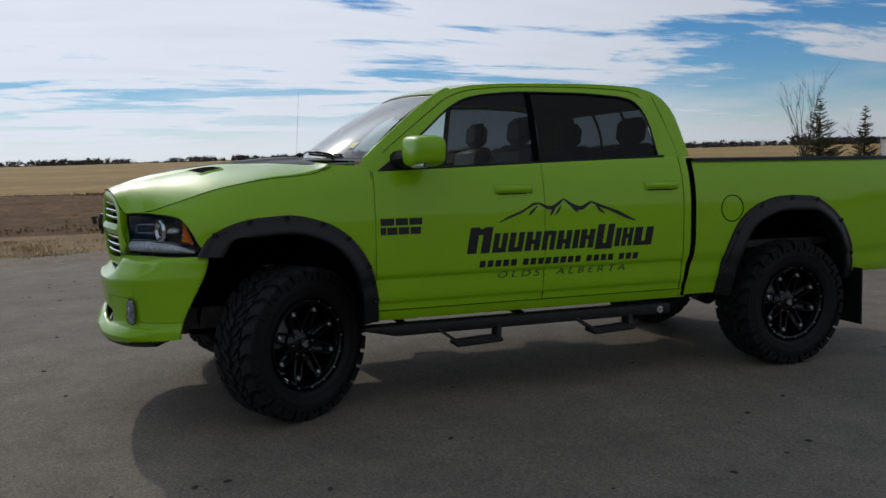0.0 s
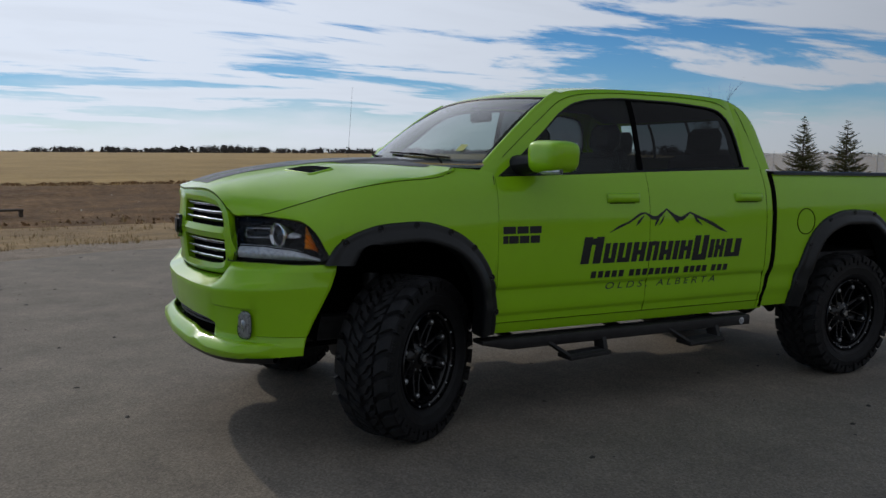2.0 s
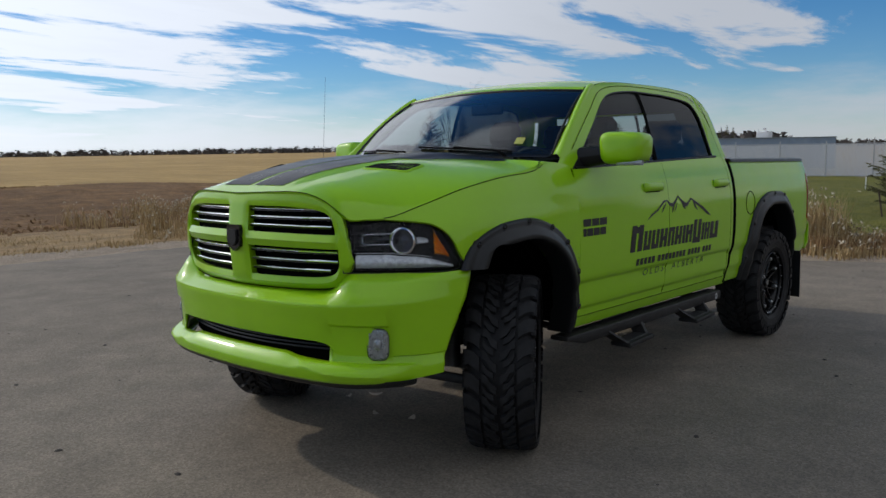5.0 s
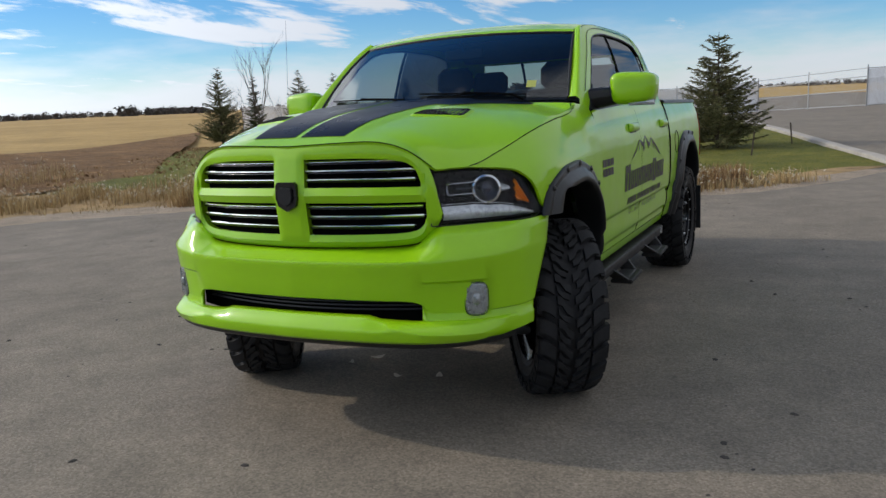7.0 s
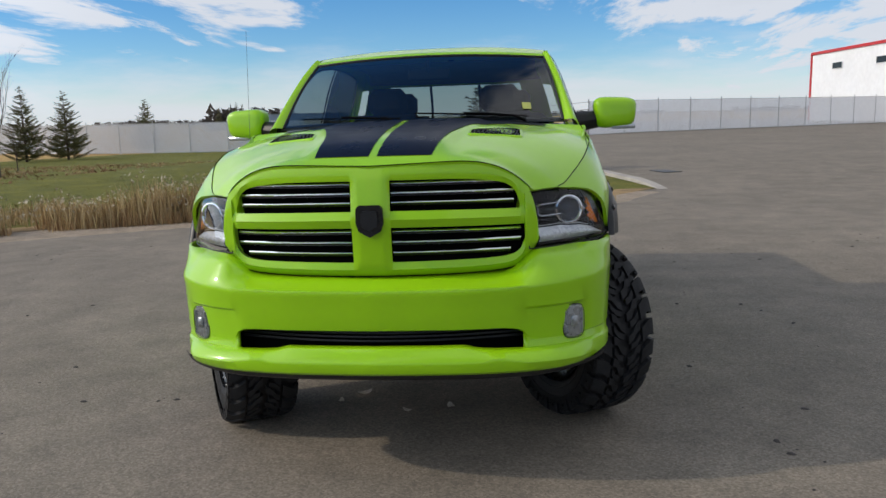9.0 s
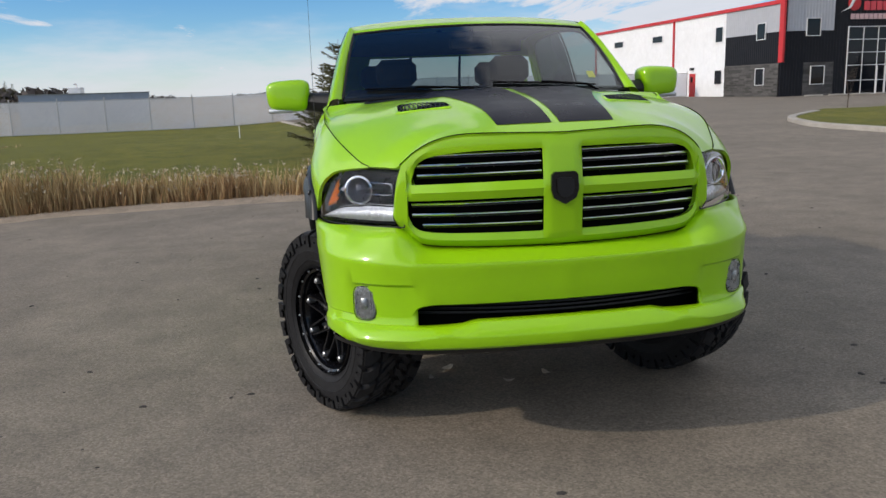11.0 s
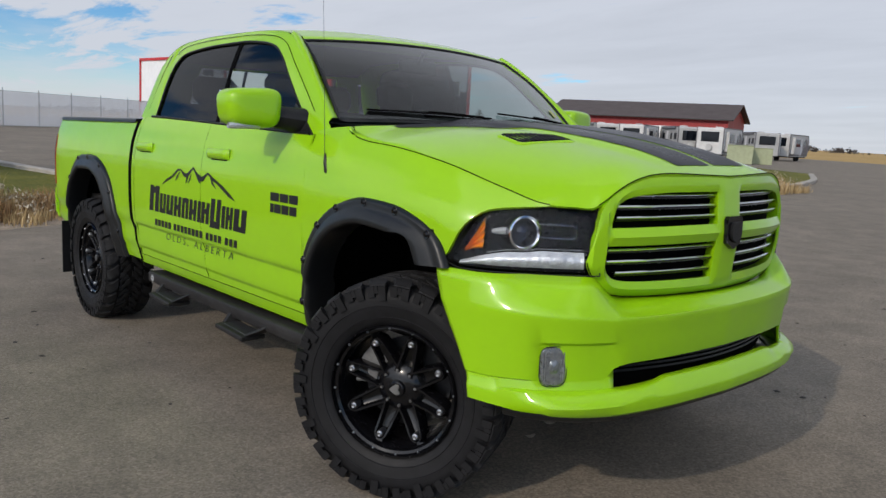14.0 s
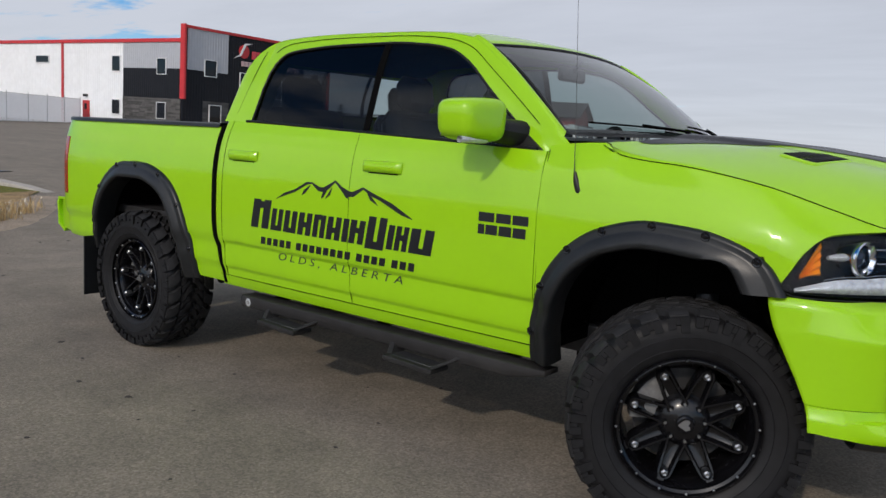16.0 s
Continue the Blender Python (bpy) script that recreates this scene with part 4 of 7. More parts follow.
ks = list(range(-59, 60))
bumper = Geo().grid(lambda k, j: bumper_point(k, j, 1), ks, list(range(18)), bumper_hole).part("front_bumper", PAINT, truck, "lime green moulded front bumper", 35, 0.02, (0.0, 0, 0.7))
Geo().grid(lambda y, z: (0.985 - 0.33 * y * y - 0.065, y, z), span(-0.70, 0.70, 19), span(0.56, 0.70, 4)).part("lower_intake", DARK, bumper, "black lower intake", 0)
for z in (0.625, 0.642, 0.658):
    Geo().tube([(0.985 - 0.33 * y * y - 0.040, y, z) for y in span(-0.59, 0.59, 20)], 0.0055, 6).part("intake_slat", BLACK, bumper)
Geo().grid(lambda k, w: tuple((plan[abs(k)] + plan_normal(abs(k)) * w[0]).to_3d() * 0 + Vector(((plan[abs(k)] + plan_normal(abs(k)) * w[0]).x, (1 if k >= 0 else -1) * (plan[abs(k)] + plan_normal(abs(k)) * w[0]).y, w[1] + low_z(plan_y[abs(k)]) - 0.498))), ks[14:-14], [(0.022, 0.506), (0.012, 0.484), (-0.02, 0.468), (-0.22, 0.470)]).part("air_dam", SATIN, bumper, "black plastic air dam")
for s in (1, -1):
    # fog lamp: a tall rounded lens in the bumper's face
    fi = [i for i in range(60) if 0.735 < plan_y[i] < 0.842]
    fog_mid = 0.5 * (fi[0] + fi[-1])

    def fog_point(i, z, d):
        i0 = int(i)
        p = plan[i0].lerp(plan_at(i0 + 1), i - i0) + plan_normal(i0) * d
        return (p.x, s * p.y, z)

    def fog_outline(a, k, d):
        ca, sa = math.cos(a), math.sin(a)
        u, w = math.copysign(abs(ca) ** 0.6, ca), math.copysign(abs(sa) ** 0.5, sa)
        return fog_point(fog_mid + k * u * (fi[-1] - fi[0]) * 0.44, 0.672 + k * w * 0.069, d - 0.011 + 0.010 * k * u)
    fog = Geo().grid(lambda a, w: fog_outline(a, w[0], w[1]), span(0, 2 * math.pi, 33), [(1.0, -0.003), (0.94, 0.001), (0.8, 0.002), (0.5, 0.003), (0.02, 0.003)]).part("fog_lamp", FOGLENS, bumper, "clear silvery fog lamp in the bumper", 30)
    Geo().tube([fog_outline(a, 1.02, 0.001) for a in span(0, 2 * math.pi, 33)], 0.0016, 6).part("fog_rim", BLACK, bumper)
    Geo().grid(lambda a, w: fog_outline(a, w[0] * 0.34, w[1]), span(0, 2 * math.pi, 21), [(1.0, 0.006), (0.8, 0.010), (0.02, 0.012)]).part("fog_bulb", FOGLENS, fog)
    for k in (-0.8, -0.62, 0.62, 0.8):
        Geo().tube([fog_point(fog_mid + k * (fi[-1] - fi[0]) * 0.42, z, -0.009 + 0.010 * k) for z in (0.622, 0.672, 0.722)], 0.003, 6).part("fog_flute", FOGLENS, fog)

# ---- headlamps ----
lamp_hi = smooth_line([0.41, 0.425, 0.455, 0.50, 0.54, 0.60, 0.70, 0.84], [1.022, 1.030, 1.088, 1.155, 1.186, 1.197, 1.205, 1.198])
lamp_lo = smooth_line([0.41, 0.425, 0.47, 0.60, 0.84], [0.994, 0.987, 0.974, 0.971, 0.975])
for s in (1, -1):
    def lamp_point(i, f, d=0.0):
        p = lamp_plan[i]
        t = (lamp_plan[min(i + 1, 39)] - lamp_plan[max(i - 1, 0)]).normalized()
        n = Vector((-t.y, t.x))
        n = n if n.x > 0 else -n
        z = lamp_lo(p.x) + (lamp_hi(p.x) - lamp_lo(p.x)) * f
        lean = -0.035 * (z - 1.0) / 0.2
        q = p + n * (d + lean)
        return Vector((q.x, s * q.y, z))
    lamp = Geo().grid(lambda i, f: lamp_point(i, 0.02 + 0.96 * f, -0.05), list(range(40)), span(0, 1, 10)).part("headlamp", LAMPBLACK, truck, "black-bezel projector headlamp with amber reflector", 30, 0.0)
    Geo().grid(lambda i, f: lamp_point(i, f, 0.004 - 0.012 * (abs(f - 0.5) * 2) ** 8), list(range(40)), span(0, 1, 14)).part("lamp_lens", LENS, lamp, "clear lamp cover", 40)
    rim = [lamp_point(i, 0.0, -0.006) for i in range(40)] + [lamp_point(i, 1.0, -0.006) for i in range(39, -1, -1)]
    Geo().tube(rim + [rim[0]], 0.0026, 6).part("lamp_seal", BLACK, lamp)
    c = lamp_point(20, 0.60, -0.036)
    look_at = Vector((0.93, s * 0.36, 0.0)).normalized()
    rot = Matrix.Translation(c) @ Vector((0, 1, 0)).rotation_difference(look_at).to_matrix().to_4x4()
    Geo().revolve([(0.058, -0.045), (0.060, 0.004), (0.063, 0.014), (0.061, 0.024), (0.055, 0.026), (0.049, 0.020), (0.044, 0.004), (0.041, -0.012)], 32, rot).part("projector_ring", CHROME, lamp, "bright projector ring")
    Geo().revolve([(0.0, 0.014), (0.014, 0.012), (0.028, 0.004), (0.041, -0.012)], 28, rot).part("projector_lens", PROJECTOR, lamp, "bluish projector lens")
    pill = [lamp_point(i, 0.73, -0.026) for i in range(16, 6, -1)] + [lamp_point(6, f, -0.026) for f in (0.70, 0.63, 0.56)] + [lamp_point(i, 0.53, -0.026) for i in range(7, 17)]
    Geo().tube(pill, 0.0020, 6).part("lamp_fin", CHROME, lamp, "bright outline of the inner lamp")
    Geo().tube([lamp_point(i, 0.63, -0.034) for i in range(9, 17)], 0.010, 8, flat=0.5).part("inner_lens", PROJECTOR, lamp)
    Geo().tube([lamp_point(i, 0.62, -0.032) for i in range(24, 29)], [0.030, 0.028, 0.024, 0.020, 0.014], 10, flat=0.5).part("side_bowl", FROST, lamp, "bright bowl beside the projector")
    strip_top = lambda i: 0.335 - 0.03 * step(14, 20, i) - 0.10 * step(22, 36, i)
    Geo().grid(lambda i, f: tuple(lamp_point(i, 0.085 + (strip_top(i) - 0.085) * f, -0.024 + 0.014 * math.sin(math.pi * f) + 0.002 * math.sin(2.1 * i))), list(range(4, 37)), span(0, 1, 8)).part("running_light", FROST, lamp, "frosted strip of running lights")
    Geo().tube([lamp_point(i, strip_top(i) + 0.03, -0.026) for i in range(4, 30)], 0.0016, 6).part("bezel_edge", SILVER, lamp)
    Geo().grid(lambda i, f: tuple(lamp_point(i, 0.36 + 0.05 * (i - 30) / 5 + (0.52 - 0.44 * (i - 30) / 5) * f, -0.024 + 0.008 * math.sin(24 * f))), list(range(30, 36)), span(0, 1, 16)).part("amber_reflector", AMBER, lamp, "amber side reflector")

# ---- wheels ----
R_TYRE = 0.4445
tyre_prof = [(0.262, 0.125), (0.275, 0.142), (0.298, 0.1505), (0.300, 0.1535), (0.302, 0.1515), (0.335, 0.159), (0.343, 0.160), (0.345, 0.1625), (0.347, 0.1605), (0.368, 0.161), (0.392, 0.156), (0.409, 0.146), (0.420, 0.128), (0.4245, 0.10), (0.426, 0.0)]
tyre_prof = tyre_prof + [(r, -a) for r, a in tyre_prof[-2::-1]]
tg, lg, wg = Geo().revolve(tyre_prof, 96), Geo(), Geo()


def lug(g, th0, th1, rows, cut=0.010):
    """A tread block: rows across it of (side, foot radius, top radius, skew)."""
    vs = []
    for a, r0, r1, sk in rows:
        vs += [(r0 * math.cos(th0 + sk), a, -r0 * math.sin(th0 + sk)), (r1 * math.cos(th0 + sk + cut), a, -r1 * math.sin(th0 + sk + cut)), (r1 * math.cos(th1 + sk - cut), a, -r1 * math.sin(th1 + sk - cut)), (r0 * math.cos(th1 + sk), a, -r0 * math.sin(th1 + sk))]
    n = len(rows)
    fs = [(0, 1, 2, 3), tuple(4 * n - 4 + i for i in (3, 2, 1, 0))]
    for i in range(n - 1):
        k = 4 * i
        fs += [(k + j, k + j + 4, k + j + 5, k + j + 1) for j in range(3)]
    g.add(vs, fs)


PITCH = 26
d = 2 * math.pi / PITCH
for k in range(PITCH):
    for s in (1, -1):
        t0 = d * (k + (0.5 if s > 0 else 0))
        far = k % 2
        # shoulder block, rolling over on to the sidewall
        lug(lg, t0, t0 + d * 0.72, [(s * 0.088, 0.416, R_TYRE, d * 0.34), (s * 0.115, 0.416, R_TYRE - 0.001, d * 0.12), (s * 0.142, 0.408, R_TYRE - 0.005, 0.0), (s * 0.161, 0.398, 0.430, 0.0)])
        # plate on the sidewall with two fingers pointing to the rim
        for f0, f1, r in ((0.0, 0.33, 0.376 - 0.012 * far), (0.33, 0.50, 0.394), (0.50, 0.80, 0.384 - 0.004 * far)):
            lug(wg, t0 + d * f0, t0 + d * f1, [(s * 0.148, r, 0.428, 0.0), (s * 0.169, r + 0.002, 0.422, 0.0)], 0.003)
        # two curved blocks towards the middle
        lug(lg, t0 + d * 0.02, t0 + d * 0.44, [(s * 0.008, 0.416, R_TYRE, d * 0.62), (s * 0.034, 0.416, R_TYRE, d * 0.46), (s * 0.056, 0.416, R_TYRE, d * 0.10), (s * 0.076, 0.416, R_TYRE, d * 0.02)], 0.007)
        lug(lg, t0 + d * 0.58, t0 + d * 0.90, [(s * 0.022, 0.416, R_TYRE - 0.001, d * 0.42), (s * 0.050, 0.416, R_TYRE - 0.001, d * 0.30), (s * 0.074, 0.416, R_TYRE - 0.001, d * 0.0)], 0.007)

tyre_me, tread_me = tg.mesh("tyre", RUBBER, 35), lg.mesh("tread", TREAD, 35)
wall_lug_me = wg.mesh("sidewall_lug", RUBBER, 35)

rim_me = Geo().revolve([(0.260, 0.150), (0.266, 0.142), (0.266, 0.128), (0.252, 0.122), (0.238, 0.100), (0.228, 0.04), (0.222, -0.12), (0.262, -0.14), (0.268, -0.15)], 60).mesh("wheel_rim", GLOSS, 40)
ring_me = Geo().revolve([(0.240, 0.108), (0.242, 0.126), (0.252, 0.133), (0.264, 0.130)], 60).mesh("rim_ring", GLOSS, 40)
lift = smooth_line([0.05, 0.09, 0.15, 0.20, 0.212, 0.246], [0.070, 0.070, 0.080, 0.094, 0.096, 0.108])
# a spoke: two raised rails that close round the bolt, a sunk web between them, a foot on the rim
rail = [(0.060, 0.034), (0.10, 0.0305), (0.15, 0.0265), (0.190, 0.0235), (0.207, 0.0205), (0.217, 0.0135), (0.221, 0.004)]
sec = [(-0.0080, -0.060), (-0.0076, 0.005), (-0.0036, 0.012), (0.0036, 0.012), (0.0076, 0.005), (0.0090, -0.060)]
sg = Geo()
for q in (-1, 1):
    sg.grid(lambda p, w: (p[0], lift(p[0]) + w[1], q * (p[1] + w[0])), rail, sec)
sg.grid(lambda r, u: (r, lift(r) - 0.026 - 0.006 * (1 - u * u), u * (0.030 - 0.075 * max(0.0, r - 0.06))), span(0.055, 0.214, 8), [-1, -0.5, 0, 0.5, 1])
sg.grid(lambda r, w: (r, lift(r) - 0.016 + w[1], w[0] * (1 + 9 * max(0, r - 0.222))), span(0.196, 0.247, 6), [(-0.016, -0.03), (-0.016, 0.0), (-0.012, 0.005), (0.012, 0.005), (0.016, 0.0), (0.016, -0.03)])
spoke_me = sg.mesh("spoke", GLOSS, 40)
lugnut_me = Geo().revolve([(0.0, 0.022), (0.008, 0.024), (0.0135, 0.019), (0.0155, 0.008), (0.0160, -0.02)], 12).mesh("spoke_bolt", SILVER, 30)
stud_me = Geo().revolve([(0.0, 0.016), (0.005, 0.016), (0.007, 0.010), (0.0075, -0.01)], 8).mesh("wheel_nut", SILVER, 30)
rivet_me = Geo().revolve([(0.0, 0.007), (0.0038, 0.006), (0.0056, 0.0)], 8).mesh("rim_rivet", SILVER, 60)
hub_me = Geo().revolve([(0.0, 0.104), (0.027, 0.104), (0.032, 0.100), (0.034, 0.086), (0.052, 0.082), (0.080, 0.073), (0.096, 0.056), (0.100, 0.0)], 40).mesh("hub", GLOSS, 35)
cap_me = Geo().prism([(0.016 * math.cos(a) * (1 + 0.5 * math.cos(3 * a)), 0.018 * math.sin(a)) for a in span(0, 2 * math.pi, 13)[:-1]], 0.0, 0.004, lambda u, w, d: (u * 1.15, 0.104 + d, w * 1.15)).mesh("centre_cap", SILVER, 20)
disc_me = Geo().revolve([(0.05, 0.0), (0.185, 0.0), (0.185, -0.024), (0.05, -0.024)], 40).mesh("brake_disc", STEEL, 30)
caliper_me = Geo().grid(lambda a, w: (w[0] * math.cos(a), w[1], w[0] * math.sin(a)), span(0.5, 1.5, 8), [(0.11, 0.03), (0.20, 0.03), (0.205, -0.05), (0.11, -0.05), (0.11, 0.03)]).mesh("caliper", HUBMETAL, 30)


def wheel(x, y, s, steer, spin):
    m = pose(x, y, 0.4385) @ pose(0, 0, 0, 0, 0, steer) @ (Matrix.Identity(4) if s > 0 else pose(0, 0, 0, 0, 0, 180))
    w = shared("wheel", rim_me, truck, m, "gloss black eight-spoke wheel with mud-terrain tyre")
    tyre = shared("tyre", tyre_me, w, pose(0, 0, 0, 0, spin * 7), "black knobbly mud-terrain tyre")
    tagged(shared("tread", tread_me, tyre, None, "dusty dark grey tread blocks"), kind="stuff")
    tagged(shared("sidewall_lug", wall_lug_me, tyre), kind="stuff")
    shared("rim_ring", ring_me, w)
    for k in range(8):
        a = 45 * k + 22.5 + spin
        shared("spoke", spoke_me, w, pose(0, 0, 0, 0, a))
        c, n = 0.2 * math.cos(radians(a)), -0.2 * math.sin(radians(a))
        shared("spoke_bolt", lugnut_me, w, pose(c, 0.094, n))
        c, n = 0.072 * math.cos(radians(a + 22.5)), -0.072 * math.sin(radians(a + 22.5))
        shared("wheel_nut", stud_me, w, pose(c, 0.068, n))
    for k in range(16):
        a = radians(22.5 * k + spin)
        shared("rim_rivet", rivet_me, w, pose(0.2535 * math.cos(a), 0.1325, -0.2535 * math.sin(a)))
    shared("hub", hub_me, w)
    shared("centre_cap", cap_me, w, pose(0, 0, 0, 0, spin))
    shared("brake_disc", disc_me, w, pose(0, -0.02, 0), "bare metal brake disc")
    shared("caliper", caliper_me, w, pose(0, 0.02, 0, 0, 30))
    return w


STEER = 29.0
wheel(-0.074, 0.829, 1, STEER + 2.5, 3)
wheel(0.087, -0.857, -1, STEER, 4.5)
wheel(-3.569, 0.832, 1, 0, 7)
wheel(-3.569, -0.832, -1, 0, 15)

# ---- steps, mud flaps, underside ----
for s in (1, -1):
    g = Geo().grid(lambda x, q: (x, s * (0.888 + 0.058 * math.copysign(abs(math.cos(q)) ** 0.28, math.cos(q))), 0.472 + (0.034 if x < -0.6 else 0.012) * math.copysign(abs(math.sin(q)) ** 0.28, math.sin(q)) + (0.0 if x < -0.6 else 0.02)), [-0.48, -0.66, -1.5, -2.56 if s > 0 else -2.49], span(0, 2 * math.pi, 25))
    g.box((-2.56 if s > 0 else -2.49, s * 0.895, 0.470), (0.02, 0.09, 0.062), 0.008)
    g.box((-0.48, s * 0.888, 0.492), (0.01, 0.11, 0.024), 0.003)
    bar = g.part("step_bar", DUSTY, truck, "black tubular side step with drop-down treads", 45)
    for x0 in (-0.93, -1.86):
        up_ = 0.0 if s > 0 else 0.022
        loop = [(x0 + 0.02, 0.925, 0.475), (x0 - 0.10, 1.005, 0.386 + up_), (x0 - 0.36, 1.005, 0.376 + up_), (x0 - 0.40, 0.925, 0.470)]
        g = Geo()
        pts = [Vector((x, s * y, z)) for x, y, z in loop]
        for a, b in ((0, 1), (2, 3)):
            d = (pts[b] - pts[a])
            g.grid(lambda t, w: tuple(pts[a].lerp(pts[b], t) + Vector((w[0] * 0.014, s * w[1], 0))), [0, 0.5, 1], [(-1, 0.012), (1, 0.012), (1, -0.10 + 0.02), (-1, -0.10 + 0.02), (-1, 0.012)])
        g.box((x0 - 0.23, s * 0.972, 0.380 + up_), (0.30, 0.135, 0.026), 0.006, Matrix.Rotation(0.04, 3, "Y"))
        tread = g.part("step_tread", DUSTY, bar, "black drop step", 30)
        Geo().box((x0 - 0.23, s * 0.962, 0.3935 + up_), (0.24, 0.085, 0.006), 0.002, Matrix.Rotation(0.04, 3, "Y")).part("grip_pad", STEEL, bar, "worn grip pad")
    ring = Geo().revolve([(0.010, 0.002), (0.020, 0.003), (0.026, 0.0)], 20, pose(-2.485 if s > 0 else -2.43, s * 0.944, 0.470, 0 if s > 0 else 180))
    ring.box((-2.485 if s > 0 else -2.43, s * 0.946, 0.470), (0.006, 0.003, 0.03))
    ring.part("step_emblem", CLEAR, bar, "pale round emblem")
    Geo().grid(lambda y, z: (-4.13 - 0.03 * (0.6 - z), s * y, z), span(0.66, 1.02, 4), span(0.25, 0.66, 6)).part("mud_flap", SATIN, truck, "black mud flap behind the rear wheel", 40, 0.012)
    # frame rail
    Geo().box((-1.95, s * 0.46, 0.56), (5.0, 0.09, 0.14), 0.01).part("frame_rail", STEEL, truck)
    for x0 in (-0.75, -1.55, -2.35):
        Geo().tube([(x0, s * 0.48, 0.50), (x0, s * 0.88, 0.475)], 0.022, 8).part("step_bracket", STEEL, truck)
    Geo().tube([(0.0, s * 0.20, 0.40), (0.0, s * 0.74, 0.42)], 0.04, 10).part("half_shaft", STEEL, truck)
    Geo().tube([(0.16, s * 0.38, 0.36), (0.03, s * 0.72, 0.33), (-0.22, s * 0.38, 0.36)], 0.028, 8).part("control_arm", STEEL, truck)
    Geo().tube([(0.06, s * 0.58, 0.40), (0.02, s * 0.52, 0.86)], 0.045, 12).part("strut", STEEL, truck)
    Geo().tube([(-3.30, s * 0.50, 0.42), (-3.05, s * 0.47, 0.62)], 0.03, 8).part("rear_damper", STEEL, truck)
Geo().tube([(-3.569, -0.74, 0.427), (-3.569, 0.74, 0.427)], 0.05, 12).revolve([(0.0, 0.15), (0.10, 0.12), (0.15, 0.0), (0.10, -0.12), (0.0, -0.15)], 16, pose(-3.569, 0, 0.427, 0, 0, 90)).part("rear_axle", STEEL, truck)
Geo().revolve([(0.0, 0.14), (0.09, 0.11), (0.13, 0.0), (0.09, -0.11), (0.0, -0.14)], 16, pose(0.0, 0.14, 0.40, 0, 0, 90)).part("front_differential", STEEL, truck)
Geo().box((0.32, 0, 0.475), (0.62, 0.86, 0.05), 0.02).part("skid_plate", STEEL, truck)
Geo().box((-0.95, 0.0, 0.53), (1.3, 0.42, 0.24), 0.06).part("gearbox", STEEL, truck)
Geo().box((-2.3, 0.30, 0.56), (1.0, 0.30, 0.22), 0.05).part("fuel_tank", STEEL, truck)
Geo().tube([(-1.2, -0.28, 0.44), (-2.6, -0.30, 0.44), (-3.1, -0.38, 0.55), (-4.4, -0.45, 0.50)], 0.045, 10).part("exhaust_pipe", STEEL, truck)
Geo().box((-1.62, 0, 0.60), (2.2, 1.62, 0.06)).part("cab_floor", DARK, truck)
Geo().box((0.20, 0, 0.95), (0.95, 0.9, 0.50), 0.05).part("engine_block", DARK, truck)
Geo().box((0.72, 0, 0.86), (0.05, 1.10, 0.60)).part("radiator", DARK, truck)
# bed
Geo().box((-3.66, 0, 0.86), (1.84, 1.66, 0.05)).part("bed_floor", STEEL, truck)
Geo().box((-2.755, 0, 1.14), (0.03, 1.66, 0.58)).part("bed_front", BLACK, truck)
Geo().grid(lambda u, z: (-4.625 + 0.03 * u * u, 0.845 * u, z), span(-1, 1, 9), [0.74, 0.78, 1.10, 1.40, 1.447]).part("tailgate", PAINT, truck, "", 30, 0.05, INSIDE)
Geo().grid(lambda u, w: (w[0] + 0.06 * u * u, 0.90 * u, w[1]), span(-1, 1, 11), [(-4.66, 0.885), (-4.78, 0.88), (-4.80, 0.84), (-4.79, 0.68), (-4.70, 0.63)]).part("rear_bumper", PAINT, truck, "", 85, 0.02, INSIDE)
# antenna on the right fender
Geo().tube([(-0.356, -0.949, 1.240), (-0.362, -0.952, 1.250), (-0.370, -0.955, 1.268), (-0.383, -0.956, 1.305), (-0.394, -0.956, 1.340)], [0.003, 0.014, 0.018, 0.014, 0.005], 12).part("antenna_base", BLACK, truck)
Geo().tube([(-0.395, -0.958, 1.33), (-0.405, -0.956, 1.55), (-0.435, -0.952, 2.04)], [0.0020, 0.0012, 0.0008], 6).part("antenna", STEEL, truck, "thin whip antenna")

# ---- inside the cab ----
def seat(x, y, wide):
    g = Geo()
    g.box((x + 0.10, y, 0.98), (0.52, wide, 0.16), 0.05)
    st = g.part("seat_cushion", CLOTH, truck, "black leather seat")
    Geo().box((x - 0.20, y, 1.27), (0.15, wide, 0.62), 0.06, Matrix.Rotation(-0.22, 3, "Y")).part("seat_back", CLOTH, st)
    Geo().box((x - 0.275, y, 1.665), (0.10, wide * 0.52, 0.19), 0.045, Matrix.Rotation(-0.12, 3, "Y")).part("headrest", CLOTH, st)
    g = Geo()
    for q in (-0.06, 0.06):
        g.tube([(x - 0.262, y + q, 1.50), (x - 0.272, y + q, 1.62)], 0.008, 6)
    g.part("headrest_post", SILVER, st)


seat(-1.44, 0.40, 0.54)
seat(-1.44, -0.40, 0.54)
for y in (0.46, -0.46):
    seat(-2.28, y, 0.60)
Geo().grid(lambda y, w: (w[0] - 0.12 * (y / 0.78) ** 2, y, w[1]), span(-0.78, 0.78, 12), [(-0.40, 1.46), (-0.55, 1.475), (-0.78, 1.46), (-0.84, 1.40), (-0.84, 1.18), (-0.70, 1.0)]).part("dashboard", BLACK, truck)
sw = Geo()
sw.tube([(-0.98 + 0.07 * math.cos(a), 0.40 + 0.19 * math.sin(a), 1.37 + 0.17 * math.cos(a)) for a in span(0, 2 * math.pi, 25)], 0.014, 8)
